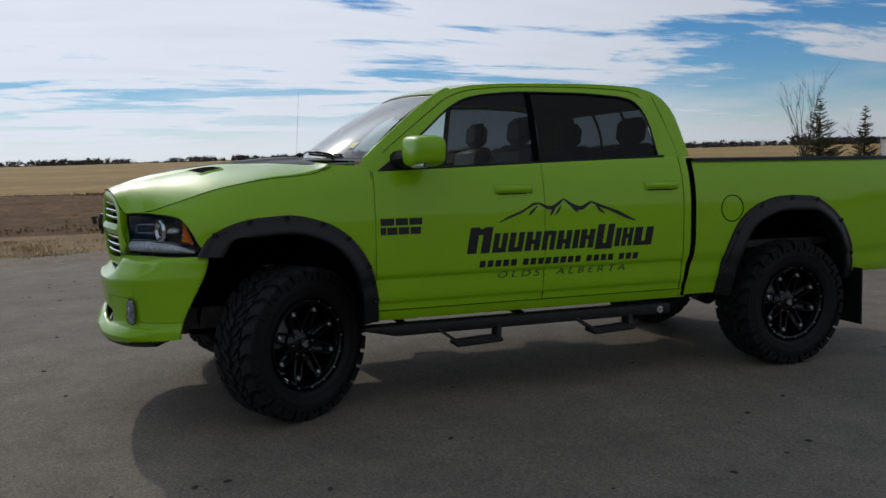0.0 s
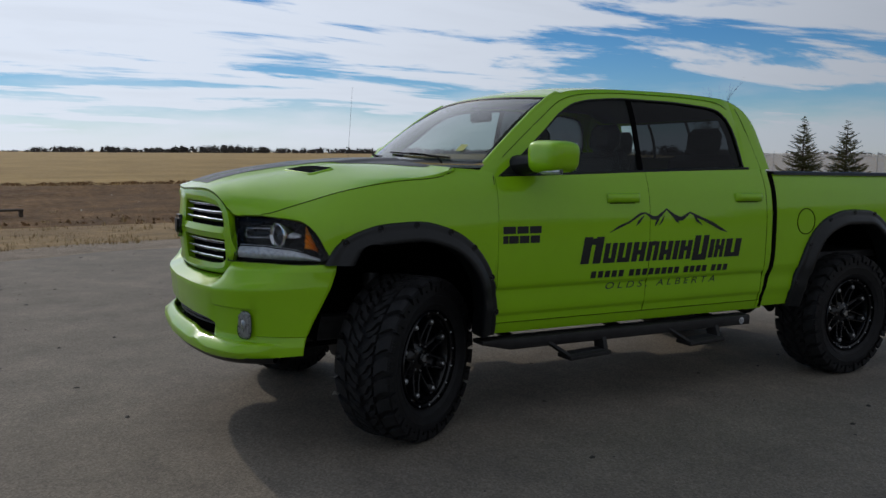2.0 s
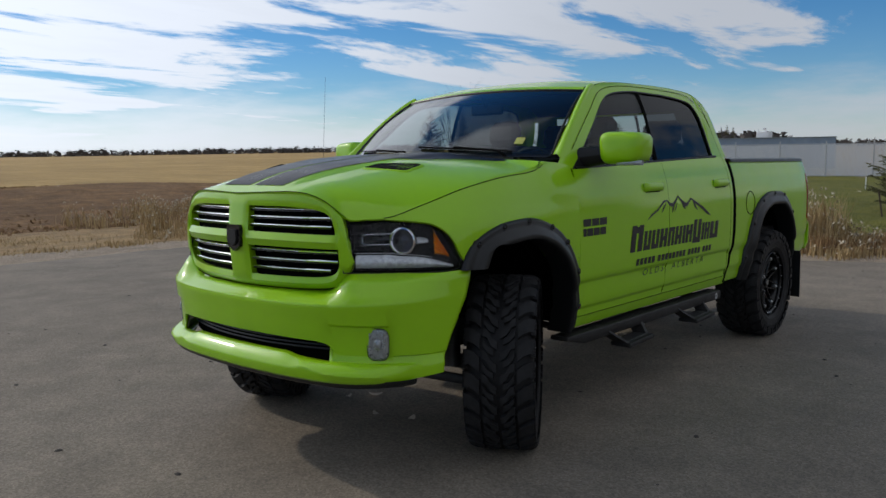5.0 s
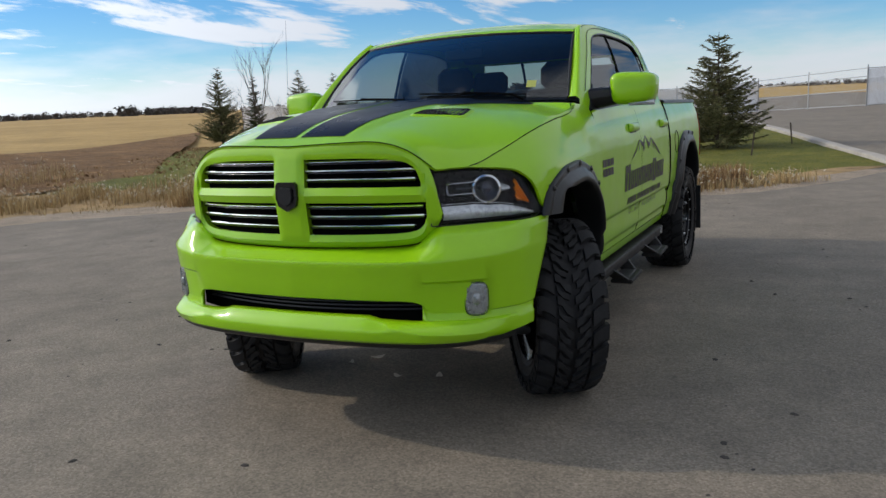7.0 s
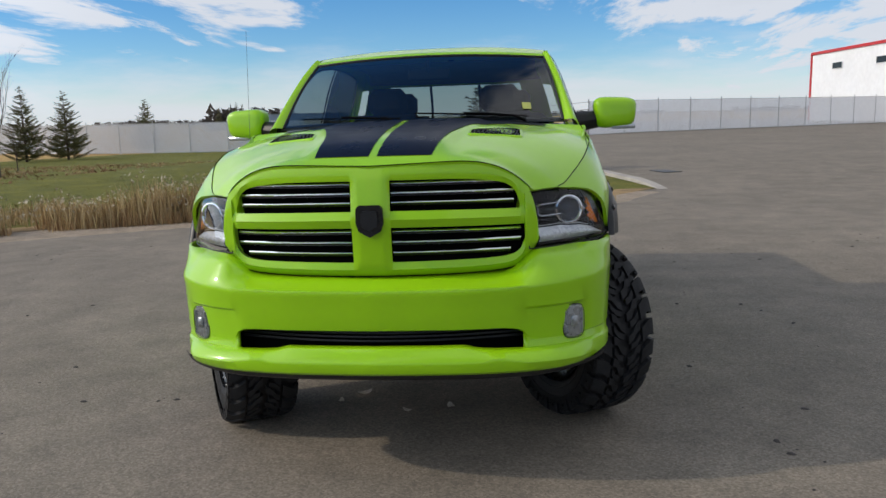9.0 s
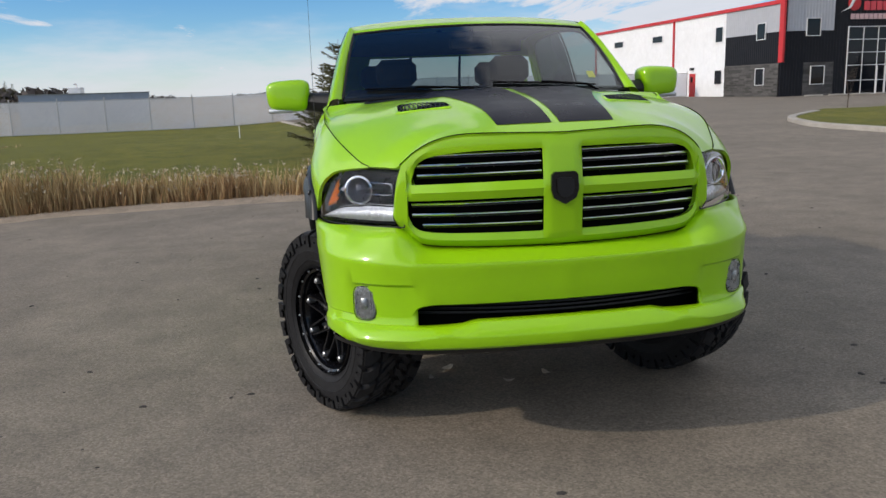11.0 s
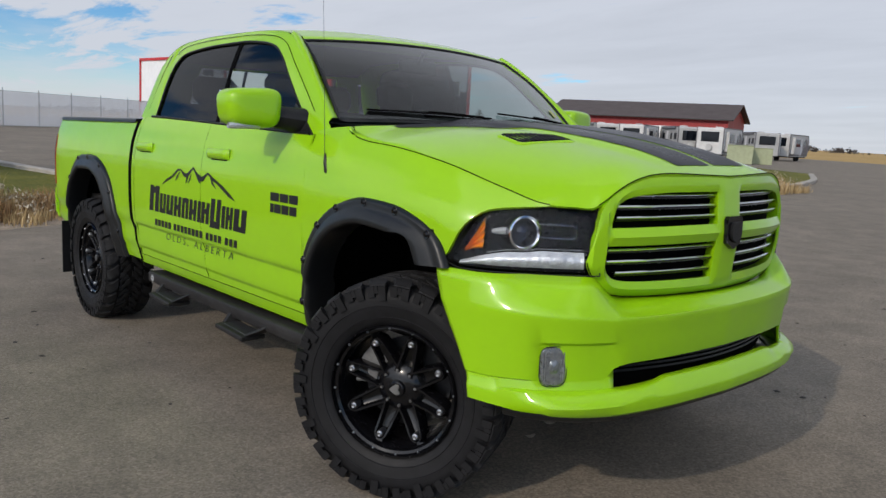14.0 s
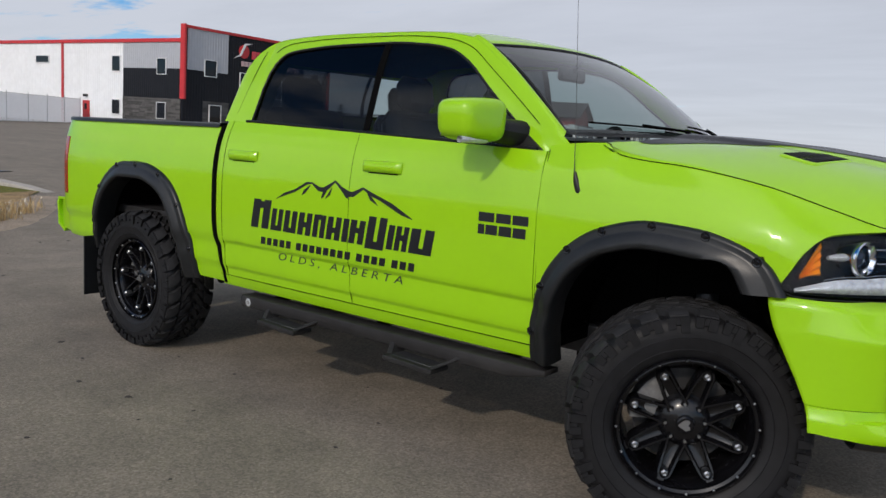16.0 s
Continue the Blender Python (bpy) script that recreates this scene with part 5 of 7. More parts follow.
sw.tube([(-0.80, 0.40, 1.33), (-0.975, 0.40, 1.37)], 0.04, 10).box((-0.985, 0.40, 1.36), (0.04, 0.34, 0.06), 0.015)
sw.part("steering_wheel", BLACK, truck)
Geo().box((-0.985, 0, 1.80), (0.03, 0.26, 0.075), 0.012).tube([(-0.975, 0, 1.81), (-0.935, 0, 1.875)], 0.012, 6).part("rear_view_mirror", BLACK, truck)
Geo().grid(lambda x, u: (x, u * (cab_y(cab_top(x)) - 0.06), cab_top(x) - 0.045), span(-1.15, -2.60, 8), span(-1, 1, 5)).part("headliner", material("headliner_felt", (0.10, 0.10, 0.10), 0.9, vary=0.15), truck)
for s in (1, -1):
    Geo().grid(lambda x, z: (x, s * 0.83, z), span(-0.60, -2.62, 6), span(0.62, 1.42, 4)).part("door_lining", BLACK, truck)

# ---- lettering on the doors: plain shapes for the names, words where they are not names ----
def on_side(s, x, z, d=0.0022):
    return (x, s * (side_y(x, z) + d), z)


def decal_quad(g, s, quad, n=4):
    """A slanting plain block (four corners in x and z), laid on the door."""
    a, b, c, e = [Vector(q) for q in quad]
    g.grid(lambda u, w: on_side(s, *(a.lerp(b, u).lerp(e.lerp(c, u), w))), [0, 0.5, 1], span(0, 1, n))


def decal_stroke(g, s, pts, wide):
    pts = [Vector(p) for p in pts]

    def at(i, w):
        d = (pts[min(i + 1, len(pts) - 1)] - pts[max(i - 1, 0)]).normalized()
        return on_side(s, *(pts[i] + Vector((-d.y, d.x)) * w * wide[i] / 2))
    g.grid(at, list(range(len(pts))), [-1, 0, 1])


NAME_X0, NAME_X1 = -1.100, -2.392      # ends of the name on the left side
for s in (1, -1):
    door = [o for o in truck.children if o.name.startswith("front_door")][0 if s > 0 else 1]
    # reading direction: towards the rear on the left, towards the front on the right
    def px(f):
        return NAME_X0 + (NAME_X1 - NAME_X0) * f if s > 0 else (-2.372 + 1.29 * f)
    lean = (-0.028 if s > 0 else 0.028)
    base_z = 0.912

    def block(g, f0, f1, z0, z1):
        l0, l1 = lean * (z0 - base_z) / 0.15, lean * (z1 - base_z) / 0.15
        g = Geo()
        pieces.append(g)
        decal_quad(g, s, [(px(f0) + l0, z0), (px(f1) + l0, z0), (px(f1) + l1, z1), (px(f0) + l1, z1)])
    g, pieces = Geo(), []
    # name: a row of upright blocks, tall at the two capitals
    widths = [0.118, 0.072, 0.078, 0.080, 0.070, 0.078, 0.030, 0.080, 0.098, 0.030, 0.062, 0.110]
    f = 0.0
    for k, w in enumerate(widths):
        h = 0.158 if k in (0, 8) else 0.118
        z0 = base_z - 0.0 if k != 8 else base_z - 0.012
        if w < 0.04:
            block(g, f, f + w, z0, z0 + h)
        else:
            block(g, f, f + w * 0.40, z0, z0 + h)
            block(g, f + w * 0.58, f + w * 0.96, z0, z0 + h)
            zz = z0 + h * (0.70, 0.0, 0.0, 0.35, 0.78, 0.30, 0, 0.45, 0.0, 0, 0.42, 0.0)[k]
            block(g, f + w * 0.38, f + w * 0.62, zz, zz + h * 0.24)
        f += w + 0.0085
    f = 0.075
    for n in (5, 8, 4, 3):
        for k in range(n):
            block(g, f, f + 0.029, 0.826, 0.866)
            f += 0.0400
        f += 0.022
    for g in pieces:
        g.part("letter_block", DECAL, door, "", 0)
    for k, (z0, z1) in enumerate(((1.102, 1.142), (1.048, 1.090))):
        widths = (0.088, 0.080, 0.084) if k == 0 else (0.036, 0.066, 0.068, 0.068)
        x = -0.572 if s > 0 else -0.832
        for w in widths:
            d = -1 if s > 0 else 1
            g = Geo()
            decal_quad(g, s, [(x, z0), (x + d * w * 0.93, z0), (x + d * w * 0.93, z1), (x, z1)])
            g.part("model_badge", DECAL, door, "plain black block", 0)
            x += d * (w + 0.003)
    # mountain outline
    g = Geo()
    def mp(f, z):
        return (px(f), 1.074 + (z - 1.068) * 1.10 if s > 0 else z)
    ridge = [(0.165, 1.085), (0.215, 1.113), (0.275, 1.137), (0.345, 1.182), (0.375, 1.186), (0.415, 1.160), (0.445, 1.158), (0.470, 1.176), (0.505, 1.206), (0.545, 1.172), (0.580, 1.152), (0.605, 1.152), (0.655, 1.186), (0.70, 1.162), (0.745, 1.145), (0.80, 1.120), (0.855, 1.090), (0.905, 1.068)]
    wd = [0.002, 0.010, 0.009, 0.010, 0.007, 0.016, 0.018, 0.014, 0.008, 0.014, 0.020, 0.018, 0.008, 0.013, 0.012, 0.016, 0.014, 0.003]
    decal_stroke(g, s, [mp(a, z) for a, z in ridge], [1.45 * q for q in wd])
    g.part("mountain_outline", DECAL, door, "black outline of mountain peaks", 0)
    for pts, w in (([(0.365, 1.172), (0.335, 1.140), (0.318, 1.118)], [0.004, 0.012, 0.002]), ([(0.455, 1.158), (0.440, 1.130), (0.432, 1.112)], [0.012, 0.012, 0.002]), ([(0.49, 1.17), (0.475, 1.14), (0.455, 1.115)], [0.004, 0.010, 0.002]),
                   ([(0.545, 1.165), (0.568, 1.142), (0.585, 1.126)], [0.006, 0.013, 0.002]), ([(0.68, 1.165), (0.70, 1.140), (0.735, 1.112)], [0.004, 0.013, 0.002])):
        g = Geo()
        decal_stroke(g, s, [mp(a, z) for a, z in pts], [1.45 * q for q in w])
        g.part("mountain_stroke", DECAL, door, "", 0)
    # town
    cu_ = bpy.data.curves.new("town", "FONT")
    cu_.body, cu_.size, cu_.shear, cu_.space_character = "OLDS, ALBERTA", 0.058, 0.25, 1.55
    tmp = bpy.data.objects.new("town", cu_)
    scene.collection.objects.link(tmp)
    bpy.context.view_layer.update()
    tm = bpy.data.meshes.new_from_object(tmp.evaluated_get(bpy.context.evaluated_depsgraph_get()))
    bpy.data.objects.remove(tmp)
    wmax = max(v.co.x for v in tm.vertices)
    for v in tm.vertices:
        v.co = Vector(on_side(s, px(0.155 + 0.70 * v.co.x / wmax), 0.752 + v.co.y))
    tm.materials.clear()
    tm.materials.append(GREYDECAL)
    bm = bmesh.new()
    bm.from_mesh(tm)
    left = set(bm.verts)
    while left:
        # one letter after another
        island, todo = [], [min(left, key=lambda v: v.co.x)]
        left.discard(todo[0])
        while todo:
            v = todo.pop()
            island.append(v)
            for e in v.link_edges:
                w = e.other_vert(v)
                if w in left:
                    left.discard(w)
                    todo.append(w)
        at = {v: i for i, v in enumerate(island)}
        g = Geo().add([v.co for v in island], [[at[v] for v in f.verts] for f in {f for v in island for f in v.link_faces}])
        g.part("town_letter", GREYDECAL, door, "thin dark letter of OLDS, ALBERTA", 0)
    bm.free()

# ---- ground ----
fall = smooth_line([0, 15, 26, 36, 50, 62, 90, 170], [0, 0, 0.14, 0.40, 0.74, 0.85, 0.6, 0])


def level(x, y):
    """The height of the ground: the lot leans a little round the truck."""
    r = math.hypot(x, y)
    f = step(26.0, 10.0, r)
    az = math.degrees(math.atan2(y, x)) % 360
    # the lawn and what lies behind it fall away from the lot
    return (0.0169 * x + 0.0096 * y) * f - fall(r) * step(172, 190, az) * step(250, 230, az)


def ground_material(name, cols, scales, rough=0.9, bump=0.4, bscale=60.0, depth=0.02, extra=None):
    """Grain, patches and wear of a surface underfoot, from noise at three sizes."""
    m = bpy.data.materials.new(name)
    m.use_nodes = True
    nt = m.node_tree
    b = nt.nodes["Principled BSDF"]
    b.inputs["Roughness"].default_value = rough
    b.inputs["Specular IOR Level"].default_value = 0.25
    tc = nt.nodes.new("ShaderNodeTexCoord")
    col = None
    for (ca, cb), sc in zip(cols, scales):
        n = nt.nodes.new("ShaderNodeTexNoise")
        n.inputs["Scale"].default_value, n.inputs["Detail"].default_value, n.inputs["Roughness"].default_value = sc, 6.0, 0.65
        nt.links.new(tc.outputs["Object"], n.inputs["Vector"])
        mr = nt.nodes.new("ShaderNodeMapRange")
        mr.inputs["From Min"].default_value, mr.inputs["From Max"].default_value = 0.35, 0.65
        nt.links.new(n.outputs[0], mr.inputs["Value"])
        mx = nt.nodes.new("ShaderNodeMix")
        mx.data_type = "RGBA"
        mx.inputs["A"].default_value, mx.inputs["B"].default_value = (*ca, 1), (*cb, 1)
        nt.links.new(mr.outputs[0], mx.inputs["Factor"])
        if col is None:
            col = mx.outputs["Result"]
        else:
            ov = nt.nodes.new("ShaderNodeMix")
            ov.data_type, ov.blend_type = "RGBA", "MULTIPLY"
            ov.inputs["Factor"].default_value = 1.0
            nt.links.new(col, ov.inputs["A"]), nt.links.new(mx.outputs["Result"], ov.inputs["B"])
            col = ov.outputs["Result"]
    if extra:
        col = extra(nt, tc, col)
    nt.links.new(col, b.inputs["Base Color"])
    n = nt.nodes.new("ShaderNodeTexNoise")
    n.inputs["Scale"].default_value, n.inputs["Detail"].default_value, n.inputs["Roughness"].default_value = bscale, 5.0, 0.7
    nt.links.new(tc.outputs["Object"], n.inputs["Vector"])
    bn = nt.nodes.new("ShaderNodeBump")
    bn.inputs["Strength"].default_value, bn.inputs["Distance"].default_value = bump, depth
    nt.links.new(n.outputs[0], bn.inputs["Height"])
    nt.links.new(bn.outputs[0], b.inputs["Normal"])
    return m


def pebbles(nt, tc, col):
    """Stone chips of mixed tone in the asphalt, and hairline cracks."""
    v = nt.nodes.new("ShaderNodeTexVoronoi")
    v.inputs["Scale"].default_value = 95.0
    nt.links.new(tc.outputs["Object"], v.inputs["Vector"])
    bw = nt.nodes.new("ShaderNodeRGBToBW")
    nt.links.new(v.outputs["Color"], bw.inputs[0])
    mr = nt.nodes.new("ShaderNodeMapRange")
    for k, x in (("From Min", 0.2), ("From Max", 0.85), ("To Min", 0.80), ("To Max", 1.24)):
        mr.inputs[k].default_value = x
    nt.links.new(bw.outputs[0], mr.inputs["Value"])
    sc = nt.nodes.new("ShaderNodeVectorMath")
    sc.operation = "SCALE"
    nt.links.new(col, sc.inputs[0]), nt.links.new(mr.outputs[0], sc.inputs["Scale"])
    return sc.outputs[0]


ASPHALT = ground_material("asphalt", [((0.168, 0.145, 0.115), (0.248, 0.216, 0.172)), ((0.80, 0.80, 0.80), (1.08, 1.07, 1.06)), ((0.86, 0.86, 0.86), (1.06, 1.06, 1.06))], [90.0, 2.2, 0.35], 0.85, 0.4, 110.0, 0.006, pebbles)
STUBBLE = ground_material("stubble_field", [((0.40, 0.265, 0.104), (0.555, 0.39, 0.168)), ((0.75, 0.75, 0.72), (1.05, 1.05, 1.0)), ((0.8, 0.78, 0.74), (1.05, 1.04, 1.0))], [3.0, 0.15, 0.02], 0.95, 0.6, 8.0, 0.1)
LAWN = ground_material("lawn_grass", [((0.088, 0.108, 0.018), (0.190, 0.182, 0.042)), ((0.75, 0.80, 0.75), (1.25, 1.15, 1.0)), ((0.8, 0.82, 0.8), (1.1, 1.08, 1.0))], [14.0, 1.1, 0.18], 0.95, 0.8, 40.0, 0.05)
DRYEARTH = ground_material("dry_verge", [((0.29, 0.20, 0.105), (0.46, 0.345, 0.205)), ((0.7, 0.7, 0.68), (1.15, 1.1, 1.0)), ((0.8, 0.78, 0.76), (1.1, 1.08, 1.0))], [30.0, 2.5, 0.4], 0.95, 0.8, 60.0, 0.03)
GRAVEL = ground_material("gravel", [((0.25, 0.205, 0.155), (0.42, 0.35, 0.27)), ((0.8, 0.8, 0.8), (1.15, 1.12, 1.1))], [70.0, 3.0], 0.95, 0.9, 90.0, 0.02, pebbles)
BRUSH = ground_material("brown_brush", [((0.155, 0.088, 0.037), (0.29, 0.178, 0.084)), ((0.66, 0.64, 0.62), (1.12, 1.08, 1.02)), ((0.8, 0.78, 0.76), (1.12, 1.1, 1.05))], [6.0, 0.8, 0.1], 0.95, 0.9, 20.0, 0.08)
CONCRETE = ground_material("concrete", [((0.33, 0.305, 0.265), (0.44, 0.41, 0.365)), ((0.85, 0.85, 0.85), (1.05, 1.05, 1.05))], [25.0, 2.0], 0.9, 0.3, 60.0, 0.006)

rings = [0.0, 3, 6, 9, 12, 15, 18, 21, 24, 28, 32, 38, 45, 52, 60, 72, 90, 115, 140, 170, 220, 350, 600, 1100, 2000, 3600]
g = Geo().grid(lambda a, r: (r * math.cos(a), r * math.sin(a), level(r * math.cos(a), r * math.sin(a)) - 0.07), [2 * math.pi * i / 96 for i in range(96)], rings, closed=True)
tagged(g.part("ground", STUBBLE, None, "", 60), "tan stubble field reaching to the horizon", "field", kind="structure")


def sheet(name, a, b, mat, lift, rows=14, label="", category="", bend=1.0, n=60, hump=0.0, seed=0.0, ragged=0.0):
    """A strip of ground between two lines in plan."""
    pa, pb = spline(a, n), spline(b, n)

    def at(i, f):
        p = pa[i].lerp(pb[i], f ** bend)
        if ragged and f == 0:
            p = p + (pb[i] - pa[i]).normalized() * ragged * (noise.noise(Vector((p.x * 0.7, p.y * 0.7, 3))) + 0.6 * noise.noise(Vector((p.x * 2.9, p.y * 2.9, 5))))
        k = (0.5 + 0.5 * noise.noise(Vector((p.x * 0.5, p.y * 0.5, seed)))) * hump * math.sin(math.pi * min(1, max(0, f)))
        return (p.x, p.y, level(p.x, p.y) + (-0.015 if ragged and f == 0 else lift) + k)
    ob = Geo().grid(at, list(range(n)), span(0, 1, rows)).part(name, mat, None, "", 60)
    return tagged(ob, label, category, kind="structure")


EDGE = [(60, -9.0), (30, -8.8), (10, -8.2), (2.7, -8.0), (0.4, -9.1), (-2.0, -9.6), (-4.6, -9.6), (-6.3, -7.9), (-7.8, -6.0), (-8.6, -4.2), (-8.8, -2.0), (-8.75, -0.4), (-9.3, 0.8), (-11.2, 2.4), (-13.2, 3.5)]
# asphalt: the lot, out under the verge and on to the yard
g = Geo()
rad = smooth_line([-180, -174, -166, -140, -120, -60, -30, -10, 10, 40, 98, 108, 120, 150, 165, 180], [130, 125, 46, 16, 13, 13, 30, 55, 55, 50, 60, 118, 135, 140, 135, 130])
g.grid(lambda a, f: (f * rad(a) * math.cos(radians(a)), f * rad(a) * math.sin(radians(a)), level(f * rad(a) * math.cos(radians(a)), f * rad(a) * math.sin(radians(a))) - 0.08 * step(14, 19, f * rad(a)) * step(181, 185, a % 360) * step(250, 245, a % 360)), span(-180, 180, 145)[:-1], [x ** 1.3 for x in span(0, 1, 34)], closed=True)
tagged(g.part("road", ASPHALT, None, "", 60), "worn grey-brown asphalt lot with scattered pebbles", "asphalt", kind="structure")


def outward(line, d):
    """The line moved d to its left-hand side, which is away from the lot."""
    out_ = []
    for i, p in enumerate(line):
        a, b = Vector(line[max(i - 1, 0)]), Vector(line[min(i + 1, len(line) - 1)])
        t = (b - a).normalized()
        q = Vector(p) + Vector((t.y * -1, t.x)) * d
        out_.append((q.x, q.y))
    return out_
verge_in = outward(EDGE, 1.5)
sheet("verge_gravel", EDGE, verge_in, GRAVEL, 0.006, 5, "strip of gravel and dry grass along the asphalt", "verge", hump=0.03, n=260, ragged=0.35)
SOUTH = verge_in[:8]
sheet("verge", SOUTH, [(60, -15), (30, -14.5), (10, -14), (2.7, -14), (0, -14.5), (-3, -15), (-7, -14.5), (-10, -12.5)], DRYEARTH, 0.010, 12, "dry earth verge with sparse weeds", "verge", hump=0.06, seed=3)
sheet("brush_strip", [(60, -15), (30, -14.5), (10, -14), (2.7, -14), (0, -14.5), (-3, -15), (-7, -14.5), (-12, -14)], [(90, -44), (40, -42), (10, -40), (0, -34), (-10, -36), (-25, -43), (-40, -48), (-62, -57)], BRUSH, 0.012, 20, "brown autumn brush beside the stubble", "brush", hump=0.35, seed=5)
sheet("lawn", [(-8.5, -13.5), (-8.0, -9.6), (-9.4, -7.1), (-10.1, -4.5), (-10.3, -2), (-10.1, -0.4), (-10.6, 0.4), (-12.0, 1.6), (-13.2, 2.6), (-14.2, 3.35)],
      [(-33, -31), (-47, -36), (-59, -27), (-60, -19.3), (-60.5, -12.9), (-62.5, -8.2), (-62.5, -5.6), (-52, -3.4), (-34, -0.7), (-18, 2.35)], LAWN, 0.014, 36, "mown lawn of patchy autumn grass", "lawn", hump=0.05, seed=7)
sheet("verge_end", verge_in[7:], [(-8.6, -13.3), (-8.2, -9.6), (-9.6, -7.1), (-10.3, -4.5), (-10.5, -2), (-10.3, -0.2), (-12.2, 1.9), (-14.2, 3.3)], DRYEARTH, 0.019, 5, "dry earth at the lawn's edge", "verge", hump=0.01, seed=9)
ISLAND = [(-30, 21), (-23.0, 15.4), (-19, 14.2), (-16, 14.3), (-13.8, 15.2), (-11.8, 17.2), (-11.0, 20.5), (-11.3, 25), (-13, 31), (-18, 42)]
sheet("island_lawn", ISLAND, [(-31, 22), (-31, 22.5), (-31, 24), (-32, 26), (-33, 28), (-34, 32), (-36, 38), (-40, 46), (-42, 52), (-44, 60)], LAWN, 0.10, 10, "grass island behind a concrete kerb", "lawn", hump=0.04, seed=11)


def kerb(name, line, high, wide, label, n=60):
    p = spline(line, n)

    def at(i, w):
        t = (p[min(i + 1, n - 1)] - p[max(i - 1, 0)]).normalized()
        q = p[i] + Vector((-t.y, t.x)) * w[0]
        return (q.x, q.y, level(q.x, q.y) + w[1] - (high + 0.02) * max(0.0, 1 - i / 1.5))
    prof = [(0, -0.05), (0, high - 0.02), (0.02, high), (wide - 0.02, high), (wide, high - 0.02), (wide, -0.05)]
    ob = Geo().grid(at, list(range(n)), prof).part(name, CONCRETE, None, "", 40)
    return tagged(ob, label, "kerb", kind="structure")


kerb("kerb_lawn", [(-13.9, 3.62), (-18.3, 2.5), (-25, 0.9), (-62, -4.6)], 0.13, 0.26, "pale concrete kerb along the lawn")
kerb("kerb_island", ISLAND, 0.14, 0.30, "rounded concrete kerb of the grass island")

# ---- plants ----
def leaf_material(name, lo, hi, rough=0.75):
    m = bpy.data.materials.new(name)
    m.use_nodes = True
    nt = m.node_tree
    b = nt.nodes["Principled BSDF"]
    b.inputs["Roughness"].default_value, b.inputs["Specular IOR Level"].default_value = rough, 0.2
    geo_ = nt.nodes.new("ShaderNodeNewGeometry")
    mx = nt.nodes.new("ShaderNodeMix")
    mx.data_type = "RGBA"
    mx.inputs["A"].default_value, mx.inputs["B"].default_value = (*lo, 1), (*hi, 1)
    nt.links.new(geo_.outputs["Random Per Island"], mx.inputs["Factor"])
    nt.links.new(mx.outputs["Result"], b.inputs["Base Color"])
    return m


NEEDLES = leaf_material("spruce_needles", (0.050, 0.060, 0.026), (0.23, 0.215, 0.10))
PINE = leaf_material("pine_needles", (0.030, 0.045, 0.020), (0.09, 0.10, 0.035))
BARK = material("bark", (0.075, 0.055, 0.040), 0.9, vary=0.35, scale=30, bump=0.6, bump_scale=50, depth=0.02)
STRAW = leaf_material("dry_straw", (0.24, 0.155, 0.07), (0.58, 0.44, 0.23))
BRUSHWEED = leaf_material("brown_stalks", (0.17, 0.095, 0.045), (0.34, 0.215, 0.11))
RUSSET = leaf_material("russet_weeds", (0.20, 0.115, 0.055), (0.46, 0.30, 0.15))
BLADES = leaf_material("grass_blades", (0.06, 0.085, 0.015), (0.20, 0.185, 0.045))
SEEDS = leaf_material("seed_heads", (0.35, 0.29, 0.20), (0.62, 0.55, 0.42))
WOODS = leaf_material("far_woods", (0.045, 0.042, 0.042), (0.10, 0.088, 0.080))


